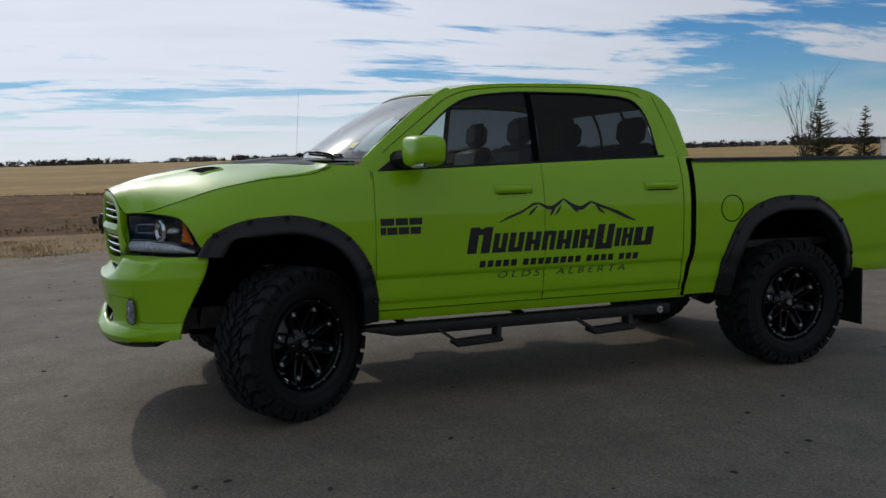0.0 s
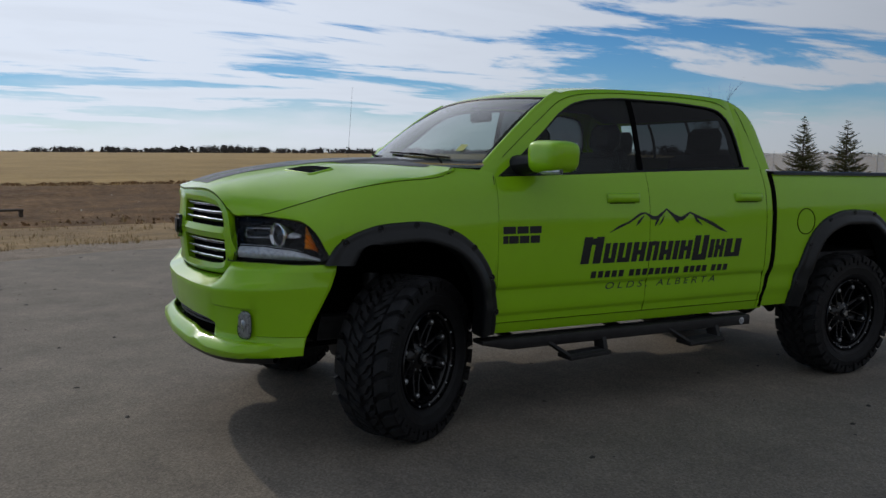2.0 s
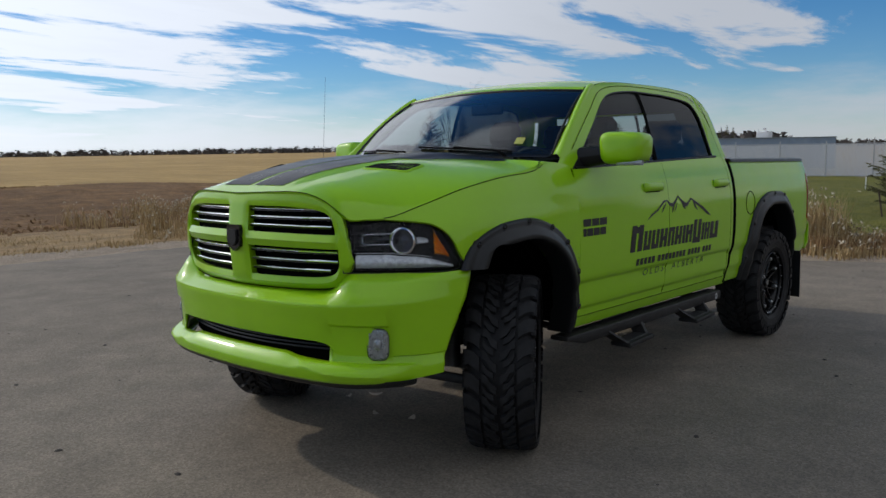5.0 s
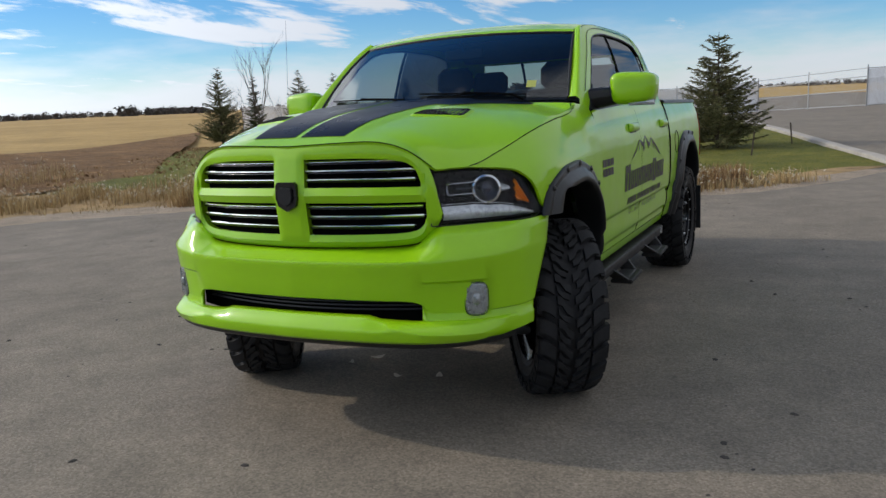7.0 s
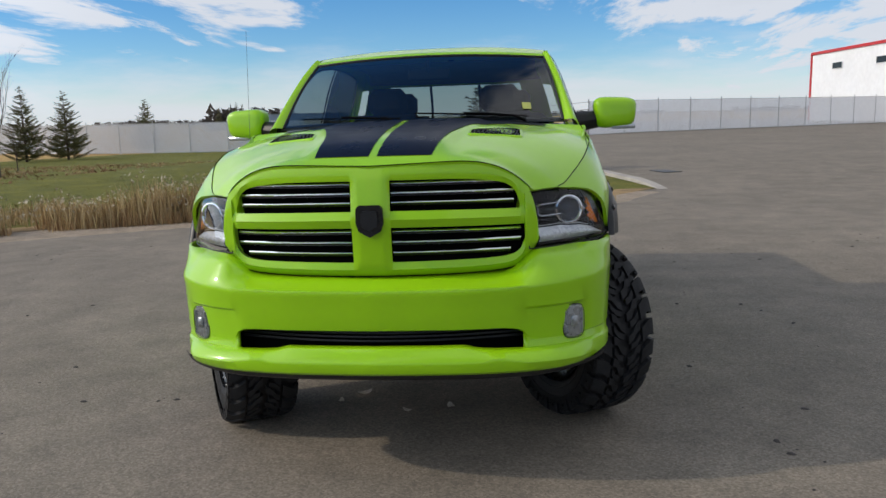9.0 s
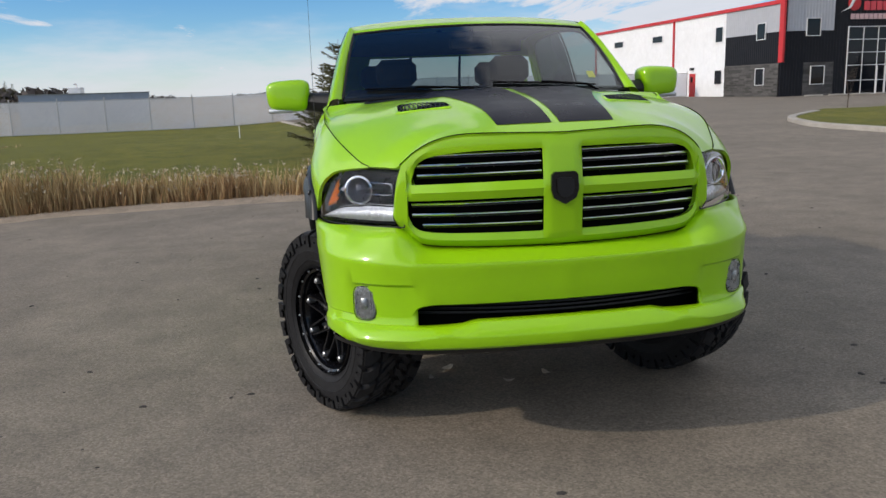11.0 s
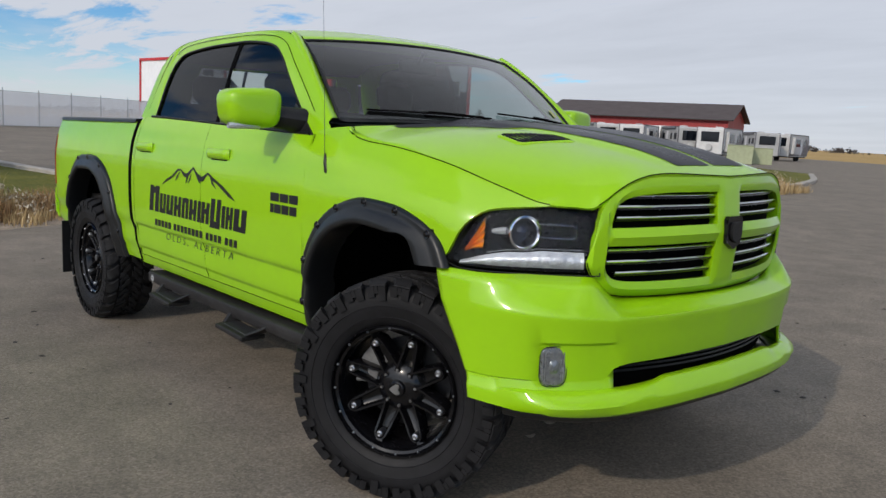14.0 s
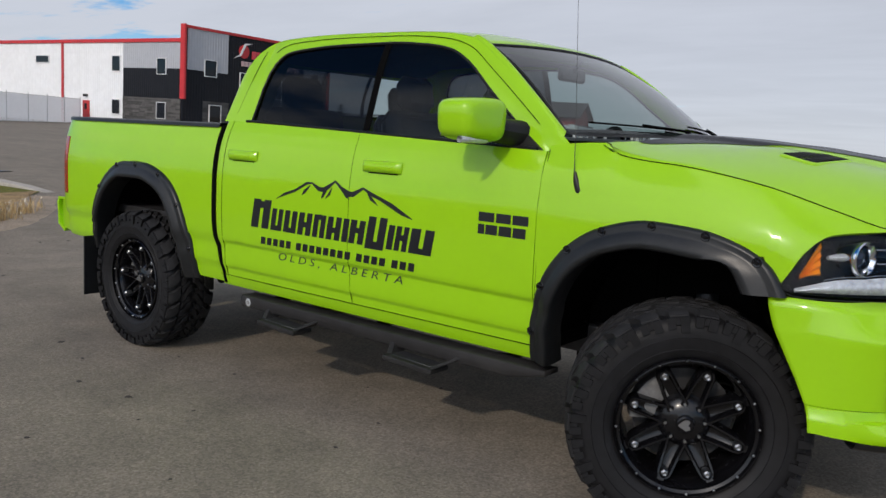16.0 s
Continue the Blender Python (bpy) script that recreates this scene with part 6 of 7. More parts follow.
def spruce(x, y, high, wide, seed, label, mat=NEEDLES):
    rng = random.Random(seed)
    root = empty("spruce_tree", pose(x, y, level(x, y)), label, "tree", "spruces on the lawn")
    Geo().tube([(0, 0, -0.1), (0.02, 0.01, high * 0.5), (0, 0, high * 0.985)], [0.055 * high / 3, 0.032 * high / 3, 0.006], 8).part("trunk", BARK, root)
    tw, nd = Geo(), Geo()
    z = high * 0.05
    while z < high * 0.97:
        f = 1 - z / high
        n = 8 if f > 0.55 else (6 if f > 0.25 else 4)
        a0 = rng.uniform(0, 6.28)
        for k in range(n):
            a = a0 + k * 2 * math.pi / n + rng.uniform(-0.35, 0.35)
            reach = wide * (f ** 0.85) * rng.uniform(0.66, 1.14) + 0.05
            droop = rng.uniform(-0.05, 0.16) * reach * (0.4 + f)
            d = Vector((math.cos(a), math.sin(a), 0))
            p0 = Vector((0, 0, z + rng.uniform(-0.03, 0.03) * high))
            tip = p0 + d * reach + Vector((0, 0, reach * rng.uniform(0.22, 0.55) - droop))
            mid = p0.lerp(tip, 0.55) + Vector((0, 0, -0.05 * reach))
            pts = [p0.lerp(mid, t / 3) if t <= 3 else mid.lerp(tip, (t - 3) / 3) for t in range(7)]
            tw.tube([pts[0], mid, tip], [0.012, 0.007, 0.003], 4)
            steps = max(4, int(reach / 0.055))
            for i in range(steps):
                t = 0.16 + 0.84 * (i + rng.random()) / steps
                p = p0.lerp(mid, t / 0.55) if t < 0.55 else mid.lerp(tip, (t - 0.55) / 0.45)
                for s in (-1, 1):
                    lat = Vector((-d.y, d.x, 0)) * s
                    length = (0.24 * (1 - t) + 0.08) * reach * rng.uniform(0.5, 1.1)
                    e = p + (lat * 0.85 + d * 0.62).normalized() * length + Vector((0, 0, rng.uniform(-0.35, 0.18) * length))
                    # a twig as a bristly spray of narrow needles
                    m = max(2, int(length / 0.05))
                    for q in range(m):
                        c = p.lerp(e, (q + 0.3) / m)
                        ax = (e - p).normalized()
                        for r in range(3):
                            u = Vector((rng.uniform(-1, 1), rng.uniform(-1, 1), rng.uniform(-0.4, 1))).normalized()
                            v = (ax * 1.1 + u * 0.55).normalized() * rng.uniform(0.065, 0.11)
                            w = v.cross(u).normalized() * 0.012
                            nd.add([c - w, c + w, c + v], [(0, 1, 2)])
        z += high * (0.034 + 0.006 * f) * rng.uniform(0.8, 1.2)
    tw.part("crown_wood", BARK, root, "", 0)
    tagged(nd.part("crown", mat, root, "", 0), kind="stuff")
    return root


spruce(-19.2, -0.55, 3.15, 1.50, 3, "broad bushy spruce tree on the lawn beside the lot")
spruce(-35.0, -31.1, 4.75, 1.75, 5, "dark spruce tree at the field's edge of the lawn")
spruce(-46.0, -33.0, 5.0, 1.75, 6, "slender spruce tree on the lawn")
spruce(-48.9, -31.8, 4.8, 1.75, 8, "young spruce tree on the lawn")
spruce(-60.0, -31.5, 4.4, 1.6, 9, "young spruce tree on the lawn")
spruce(-38.8, -31.5, 4.4, 1.0, 12, "thin pine tree with sparse needles", PINE)


def bare_tree(x, y, high, seed, label, spread=0.34):
    rng = random.Random(seed)
    root = empty("bare_tree", pose(x, y, level(x, y)), label, "tree", "leafless saplings")
    g = Geo()

    def grow(p, d, length, r, depth):
        q = p + d * length
        mid = p.lerp(q, 0.5) + Vector((rng.uniform(-1, 1), rng.uniform(-1, 1), 0)) * length * 0.04
        g.tube([p, mid, q], [r, r * 0.8, r * 0.55], 5)
        if depth == 0:
            return
        for k in range(rng.choice((2, 2, 3))):
            e = (d + Vector((rng.uniform(-1, 1), rng.uniform(-1, 1), rng.uniform(-0.1, 0.6))) * spread * 1.6).normalized()
            start = p.lerp(q, rng.uniform(0.55, 1.0))
            grow(start, e, length * rng.uniform(0.55, 0.8), r * 0.55, depth - 1)
    Geo().tube([(0, 0, -0.1), (0.01, 0, high * 0.18), (0.0, 0.01, high * 0.32)], [high * 0.011, high * 0.009, high * 0.007], 7).part("trunk", BARK, root)
    for k in range(5):
        a = k * 1.3 + rng.random()
        grow(Vector((0, 0, high * (0.20 + 0.025 * k))), Vector((math.cos(a) * 0.28, math.sin(a) * 0.28, 1)).normalized(), high * rng.uniform(0.26, 0.42), high * 0.0042, 3)
    tagged(g.part("crown_wood", BARK, root, "", 0), kind="stuff")
    return root


bare_tree(-20.3, -16.7, 4.0, 21, "leafless young tree with thin upright branches", 0.22)
bare_tree(-24.5, -21.0, 2.9, 22, "leafless shrub beside the spruces", 0.5)
bare_tree(-27.5, -21.0, 2.6, 25, "leafless shrub beside the spruces", 0.5)
bare_tree(-31.4, 23.4, 2.4, 23, "small leafless tree on the kerbed island", 0.5)


def weeds(name, spots, mat, high, label, category, seed, blades=5, seedy=0.0, lean=0.35, fat=0.008):
    rng = random.Random(seed)
    g, h = Geo(), Geo()
    for x, y in spots:
        z = level(x, y)
        for k in range(blades):
            a = rng.uniform(0, 6.28)
            b = Vector((x + rng.gauss(0, 0.07), y + rng.gauss(0, 0.07), z - 0.02))
            hh = high * rng.uniform(0.35, 1.1) * (0.85 + 0.75 * noise.noise(Vector((x * 0.9, y * 0.9, seed))))
            d = Vector((math.cos(a), math.sin(a), 0)) * hh * rng.uniform(0.05, lean)
            w = Vector((-math.sin(a + 0.8), math.cos(a + 0.8), 0)) * fat * rng.uniform(0.6, 1.4)
            m, t = b + Vector((0, 0, hh * 0.6)) + d * 0.35, b + Vector((0, 0, hh)) + d
            g.add([b - w, b + w, m + w * 0.8, m - w * 0.8, t], [(0, 1, 2, 3), (3, 2, 4)])
            if rng.random() < seedy:
                for q in range(3):
                    u = Vector((rng.uniform(-1, 1), rng.uniform(-1, 1), rng.uniform(-0.3, 1))).normalized() * 0.05
                    v = u.cross(Vector((0, 0, 1))).normalized() * 0.014
                    h.add([t - v, t + v, t + u + v * 0.5, t + u - v * 0.5], [(0, 1, 2, 3)])
    ob = g.part(name, mat, None, "", 0)
    tagged(ob, label, category, kind="stuff")
    if h.v:
        tagged(h.part("seed_heads", SEEDS, ob, "", 0), kind="stuff")
    return ob


def along(line, n, d0, d1, rng, clump=0.0):
    p = spline(line, 200)
    out_ = []
    while len(out_) < n:
        i = rng.randrange(1, 199)
        t = (p[i + 1] - p[i - 1]).normalized()
        q = p[i] + t * rng.uniform(-0.15, 0.15) + Vector((-t.y, t.x)) * rng.uniform(d0, d1)
        if clump and noise.noise(Vector((q.x * 0.8, q.y * 0.8, 2.0))) < rng.uniform(-0.6, 0.5) * clump:
            continue
        out_.append((q.x, q.y))
    return out_


rng = random.Random(4)
WEST = [(-6.3, -7.9), (-7.8, -6.0), (-8.6, -4.2), (-8.8, -2.0), (-8.75, -0.4), (-9.3, 0.8), (-10.4, 1.7)]
weeds("tall_weeds", along(WEST[:5], 1050, 1.0, 2.0, rng, 0.7), STRAW, 0.66, "tall dry weeds between asphalt and lawn", "weeds", 31, 6, 0.16)
weeds("short_weeds", along(WEST[4:], 330, 0.9, 1.7, rng, 0.7), STRAW, 0.36, "dry weeds between asphalt and lawn", "weeds", 39, 6, 0.14)
weeds("russet_weeds", along(WEST, 2000, 0.9, 1.9, rng, 0.6), RUSSET, 0.36, "low reddish dry stalks between asphalt and lawn", "weeds", 32, 6)
SOUTHW = [(9, -8.2), (2.7, -8.0), (0.4, -9.1), (-2.0, -9.6), (-4.6, -9.6), (-6.3, -7.9)]
weeds("verge_weeds", along(SOUTHW, 1600, 1.0, 4.6, rng, 0.9), STRAW, 0.13, "sparse dry grass on the verge", "weeds", 33, 5)
weeds("lawn_edge_weeds", along([(-4.6, -11.5), (-8.2, -9.4), (-9.6, -7.2)], 900, 0.0, 2.4, rng, 0.6), STRAW, 0.40, "tall dry weeds at the lawn's corner", "weeds", 34, 6, 0.12)
weeds("brush_weeds", [(rng.uniform(-34, 22), rng.uniform(-38, -14.5)) for _ in range(9000)], BRUSHWEED, 0.13, "brown brush along the field", "brush", 35, 5, 0.0, 1.3, 0.03)
weeds("pale_brush", [(rng.uniform(-34, 22), rng.uniform(-36, -14)) for _ in range(1200)], STRAW, 0.17, "pale dry grass in the brush", "brush", 36, 5, 0.05, 0.5, 0.018)
weeds("brush_edge_weeds", along([(-5.0, -15.0), (-8.5, -16.5), (-12.0, -17.0)], 260, -0.8, 0.8, random.Random(61), 0.8), STRAW, 0.55, "tall seedy weeds at the edge of the brush", "weeds", 43, 6, 0.3)
weeds("kerb_end_weeds", along([(-8.9, 0.2), (-9.6, 0.9), (-10.6, 1.8), (-11.4, 2.4)], 420, 0.35, 1.5, random.Random(51), 0.6), STRAW, 0.24, "dry golden weeds where the kerb ends", "weeds", 41, 6, 0.08)
weeds("lawn_grass", [(rng.uniform(-22, -10.3), rng.uniform(-13, 1.6)) for _ in range(5200)] , BLADES, 0.07, "short grass blades of the lawn", "grass", 37, 5, 0.0, 0.6, 0.008)
weeds("island_weeds", along([(-13.4, 15.9), (-12.0, 17.6), (-11.4, 20.5), (-11.8, 24)], 1100, -1.9, -0.2, rng, 0.5) + along([(-13.4, 16.4), (-12.0, 18.4), (-11.5, 21)], 900, -1.5, -0.3, rng), STRAW, 0.50, "tall dry weeds on the grass island", "weeds", 38, 6, 0.18)

# woods and farms on the horizon
def far_woods(name, a0, a1, dist, high, n, seed, label):
    rng = random.Random(seed)
    g = Geo()
    for k in range(n):
        a = radians(rng.uniform(a0, a1))
        dd = dist * rng.uniform(0.93, 1.08)
        gap = noise.noise(Vector((a * 9.0, seed, 0)))
        hh = high * rng.uniform(0.5, 1.0) * (1.0 + 0.6 * gap)
        if gap < -0.25:
            hh *= 0.45
        w = hh * rng.uniform(0.5, 1.1)
        c = Vector((dd * math.cos(a), dd * math.sin(a), 0))
        for q in range(40):
            u = Vector((rng.gauss(0, 0.4), rng.gauss(0, 0.4), rng.random()))
            p = c + Vector((u.x * w, u.y * w, u.z * hh * (1 - 0.4 * abs(u.x))))
            s = hh * 0.30
            g.add([p + Vector((rng.uniform(-s, s), rng.uniform(-s, s), rng.uniform(-s, s))) for _ in range(3)], [(0, 1, 2)])
    return tagged(g.part(name, WOODS, None, "", 0), label, "woods", kind="stuff")


far_woods("far_woods", 222, 292, 900, 6.5, 760, 41, "dark line of bare woods on the horizon")
far_woods("far_woods", 150, 222, 620, 3.6, 640, 42, "distant trees beyond the fenced yard")
far_woods("far_woods", 95, 135, 700, 5.0, 200, 43, "distant trees beyond the trailer lot")

far_woods("far_conifers", 226.0, 226.8, 690, 9.0, 7, 46, "three dark conifers beside a far farm")
far_woods("far_woods", 221.5, 225.4, 700, 5.5, 90, 47, "dark shelter belt of a far farm")
# ---- fence ----
SLAT = material("fence_slat", (0.66, 0.67, 0.69), 0.6, vary=0.10, scale=4, per_object=0.15)
slat_nt = SLAT.node_tree
slat_back, slat_mix = slat_nt.nodes.new("ShaderNodeBsdfTranslucent"), slat_nt.nodes.new("ShaderNodeMixShader")
slat_back.inputs[0].default_value, slat_mix.inputs[0].default_value = (0.74, 0.75, 0.77, 1), 0.55
slat_nt.links.new(slat_nt.nodes["Principled BSDF"].outputs[0], slat_mix.inputs[1]), slat_nt.links.new(slat_back.outputs[0], slat_mix.inputs[2])
slat_nt.links.new(slat_mix.outputs[0], slat_nt.nodes["Material Output"].inputs[0])
FENCEW = material("white_sheet_metal", (0.7, 0.7, 0.7), 0.5, vary=0.08)
POST = material("galvanised_post", (0.46, 0.47, 0.48), 0.5, 0.35, vary=0.15, scale=10)
post_me = Geo().tube([(0, 0, -0.1), (0, 0, 2.53)], 0.038, 8).revolve([(0.0, 2.58), (0.03, 2.57), (0.045, 2.53)], 8, pose(0, 0, 0) @ Matrix(((1, 0, 0, 0), (0, 0, 1, 0), (0, 1, 0, 0), (0, 0, 0, 1)))).mesh("fence_post", POST)


def fence(line, n, slatted, label):
    root = empty("chain_link_fence", None, label, "fence")
    p = spline(line, n + 1)
    for i in range(n + 1):
        shared("fence_post", post_me, root, pose(p[i].x, p[i].y, level(p[i].x, p[i].y)))
    for i in range(n):
        a, b = p[i], p[i + 1]
        za, zb = level(a.x, a.y), level(b.x, b.y)
        for z in (0.08, 2.37):
            Geo().tube([(a.x, a.y, za + z), (b.x, b.y, zb + z)], 0.024, 6).part("fence_rail", POST, root)
        g = Geo()
        m = int((b - a).length / 0.075)
        t = (b - a).normalized()
        if slatted(i):
            for k in range(m):
                c = a.lerp(b, (k + 0.5) / m)
                u = Vector((t.x, t.y)) * 0.0335
                zl = za + (zb - za) * (k + 0.5) / m
                zt = zl + 2.33 + 0.02 * math.sin(k * 2.3 + i)
                g.add([(c.x - u.x, c.y - u.y, zl + 0.05), (c.x + u.x, c.y + u.y, zl + 0.05), (c.x + u.x, c.y + u.y, zt), (c.x - u.x, c.y - u.y, zt)], [(0, 1, 2, 3)])
            tagged(g.part("slats", SLAT, root, "", 0), kind="stuff")
        else:
            for z in (1.02, 1.86):
                Geo().tube([(a.x, a.y, za + z), (b.x, b.y, zb + z)], 0.03, 6).part("fence_rail", POST, root)
            for k in range(int((b - a).length / 0.20)):
                c = a.lerp(b, k * 0.20 / (b - a).length)
                for sg in (-1, 1):
                    e = c + t * 1.2 * sg
                    if 0 < (e - a).dot(t) < (b - a).length:
                        g.tube([(c.x, c.y, za + 0.08), (e.x, e.y, zb + 2.36)], 0.003, 3, False)
            tagged(g.part("wire_mesh", POST, root, "", 0), kind="stuff")
    return root


fence([(-61.5, -51), (-57.0, -26), (-58.5, -14), (-63.5, -2.6)], 16, lambda i: True, "white-slatted chain-link fence round the yard")
fence([(-63.5, -2.6), (-58.8, 1.0), (-54.0, 4.45)], 2, lambda i: False, "wide sliding gate of pale rails in the yard fence")
fence([(-54.0, 4.45), (-61.5, 15.5), (-69.2, 26.8), (-76.3, 36.0)], 12, lambda i: True, "white-slatted chain-link fence beside the yard")

# yard behind the fence: a long low blue shed with a white box on it, conifers and bushes beyond
SHED = material("blue_cladding", (0.20, 0.26, 0.34), 0.5, vary=0.12, scale=3)
shed = empty("long_shed", Matrix.Translation((-70.0, -21.7, -0.5)) @ pose(0, 0, 0, 0, 0, 105.5) @ Matrix.Diagonal((1.28, 1.28, 1.28, 1)), "long low blue metal shed behind the fence", "shed")
g = Geo()
g.grid(lambda x, w: (x, w[0] + (0.02 if int(round(x * 5)) % 2 else 0.0), w[1]), span(-3.9, 3.9, 40), [(0.0, 0.0), (0.0, 1.95), (-2.4, 2.0), (-2.4, 0.0)])
g.part("wall", SHED, shed, "", 20)
Geo().box((0, -1.2, 2.02), (7.9, 2.5, 0.06), 0.01).part("roof", material("shed_roof", (0.16, 0.20, 0.22), 0.5, vary=0.15, scale=2), shed)
tagged(Geo().box((0, 0, 0.2), (0.9, 0.8, 0.4), 0.03).tube([(-0.2, 0, 0.4), (-0.2, 0, 0.62), (0.25, 0, 0.60)], 0.06, 6).part("roof_unit", FENCEW, None, "", 30, m=pose(-69.2, -22.2, 2.13) @ Matrix.Diagonal((1.28, 1.28, 1.28, 1))), "white box-shaped unit on the blue shed", "roof unit")
far_woods("far_conifers", 199.3, 202.5, 165, 4.6, 34, 44, "dark conifers and bushes behind the fenced yard")
far_woods("far_conifers", 197.6, 198.6, 165, 4.2, 14, 45, "round bare bushes behind the fenced yard")
for az, hh in ((199.55, 5.0), (199.95, 5.4), (200.45, 4.5), (201.15, 4.6)):
    spruce(2.5 + 160 * math.cos(radians(az)), -2.3 + 160 * math.sin(radians(az)), hh, 1.3, int(az * 10), "small dark conifer far behind the fence")

# stakes and a leaning stick on the lawn
for x, y, lean in ((-17.2, -1.2, 8), (-16.9, 0.5, -6), (-19.9, 1.3, 5)):
    tagged(Geo().box((0, 0, 0.32), (0.036, 0.036, 0.58), 0.006).part("wooden_stake", BARK, None, "", 30, m=pose(x, y, level(x, y), lean, 4)), "weathered wooden stake in the lawn", "stake", "stakes")
tagged(Geo().box((0, 0, 0.30), (0.045, 0.03, 0.75), 0.006).part("marker_post", material("white_marker", (0.75, 0.75, 0.72), 0.6, vary=0.1), None, "", 30, m=pose(-30.0, -4.6, level(-30.0, -4.6))), "short white plastic marker post on the lawn", "marker")

# ---- the white, black and red building ----
METALW = material("white_cladding", (0.78, 0.79, 0.80), 0.5, vary=0.05, scale=2)
METALG = material("grey_cladding", (0.42, 0.43, 0.46), 0.45, 0.2, vary=0.05, scale=2)
METALB = material("black_cladding", (0.009, 0.010, 0.014), 0.5, spec=0.2, vary=0.15, scale=2)
REDTRIM = material("red_trim", (0.50, 0.02, 0.025), 0.45, vary=0.1, scale=3)
STONE = material("stone_veneer", (0.07, 0.067, 0.064), 0.85, vary=0.3, scale=6, per_object=0.9)
FRAMEW = material("window_frame_white", (0.72, 0.72, 0.72), 0.5, vary=0.05)
GLASSD = material("dark_window", (0.005, 0.007, 0.011), 0.06, spec=0.3, vary=0.1, scale=1)
DOORRED = material("red_door", (0.48, 0.03, 0.03), 0.5, vary=0.1, scale=5)

C, E_, D_ = Vector((-61.6, 37.7, 0)), Vector((-100.5, 34.4, 0)), Vector((-63.2, 56.4, 0))
HIGH = 9.1
hall = empty("commercial_building", None, "two-storey metal-clad building, white and black with red trim", "building")
side_dir, front_dir = (E_ - C).normalized(), (D_ - C).normalized()
side_n, front_n = Vector((-side_dir.y, side_dir.x, 0)), Vector((front_dir.y, -front_dir.x, 0))
if side_n.dot(Vector((0, 0, 0)) - C) < 0:
    side_n = -side_n
if front_n.dot(Vector((0, 0, 0)) - C) < 0:
    front_n = -front_n


def on_wall(o, d, n, s, z, k=0.0):
    return o + d * s + n * k + Vector((0, 0, z))


def wall_panel(name, o, d, n, s0, s1, z0, z1, mat, k=0.0, rib=0.3, thick=0.25, label=""):
    """Ribbed metal cladding from s0 to s1 along the wall."""
    g = Geo()
    ss, dd = [s0], [0.0]
    if rib:
        q = s0 + rib
        while q < s1 - 0.05:
            ss += [q - 0.05, q - 0.02, q + 0.02, q + 0.05]
            dd += [0.0, 0.03, 0.03, 0.0]
            q += rib
    ss.append(s1)
    dd.append(0.0)
    dep = dict(zip(ss, dd))
    g.grid(lambda s, z: tuple(on_wall(o, d, n, s, z, k + dep[s])), ss, [z0, z1])
    g.grid(lambda s, z: tuple(on_wall(o, d, n, s, z, k - thick)), [s0, s1], [z0, z1])
    for z in (z0, z1):
        g.grid(lambda s, q: tuple(on_wall(o, d, n, s, z, q)), [s0, s1], [k - thick, k])
    return g.part(name, mat, hall, label, 20)


def window(o, d, n, s0, s1, z0, z1, bars=(), rows=(), k=0.06):
    win, fw = None, 0.055
    for a, b, c, e in ((s0 - fw, s1 + fw, z0 - fw, z0), (s0 - fw, s1 + fw, z1, z1 + fw), (s0 - fw, s0, z0, z1), (s1, s1 + fw, z0, z1)) + tuple((q - 0.026, q + 0.026, z0, z1) for q in bars) + tuple((s0, s1, q - 0.026, q + 0.026) for q in rows):
        ob = Geo().prism([(a, c), (b, c), (b, e), (a, e)], k - 0.05, k + 0.05, lambda u, v, dd: tuple(on_wall(o, d, n, u, v, dd))).part("frame_bar" if win else "window", FRAMEW, win or hall, "", 20)
        win = win or ob
    xs, zs = [s0, *bars, s1], [z0, *rows, z1]
    for a, b in zip(xs, xs[1:]):
        for c, e in zip(zs, zs[1:]):
            Geo().prism([(a, c), (b, c), (b, e), (a, e)], k - 0.02, k + 0.005, lambda u, v, dd: tuple(on_wall(o, d, n, u, v, dd))).part("pane", GLASSD, win, "", 0)
    return win


SD, FD = (C, side_dir, side_n), (C, front_dir, front_n)
wall_panel("wall", *SD, 8.6, 39.0, 0, 7.85, METALW)
wall_panel("wall", *SD, 0, 8.6, 5.5, 7.95, METALG)
wall_panel("wall", *SD, 0, 8.6, 2.85, 5.5, METALB)
wall_panel("wall", *SD, 0, 8.6, 0, 2.85, METALB, -0.05, 0)
wall_panel("wall", *FD, 0, 18.8, 0, HIGH, METALB, 0.0, 0.3)
wall_panel("wall", *FD, 0.4, 5.0, 5.5, HIGH, METALG, 0.06, 0.3, 0.05)
wall_panel("wall", *FD, 15.0, 18.4, 5.5, HIGH, METALG, 0.06, 0.3, 0.05)
for o, d, n, s0, s1 in ((*SD, 0.3, 8.6), (*FD, 2.2, 5.2), (*FD, 14.8, 18.6)):
    veneer = Geo().prism([(s0, 0.0), (s1, 0.0), (s1, 2.85), (s0, 2.85)], -0.05, 0.015, lambda u, v, dd: tuple(on_wall(o, d, n, u, v, dd))).part("stone_veneer", STONE, hall, "grey stacked stone veneer", 0)
    rs = random.Random(int(s0 * 10 + s1))
    z = 0.0
    while z < 2.75:
        hz = rs.choice((0.13, 0.17, 0.20))
        s = s0
        while s < s1 - 0.2:
            ln = min(rs.uniform(0.5, 1.3), s1 - s)
            Geo().prism([(s + 0.01, z + 0.01), (s + ln - 0.01, z + 0.01), (s + ln - 0.01, min(z + hz, 2.85) - 0.01), (s + 0.01, min(z + hz, 2.85) - 0.01)], 0.0, rs.uniform(0.03, 0.06), lambda u, v, dd: tuple(on_wall(o, d, n, u, v, dd))).part("stone", STONE, veneer, "", 0)
            s += ln
        z += hz
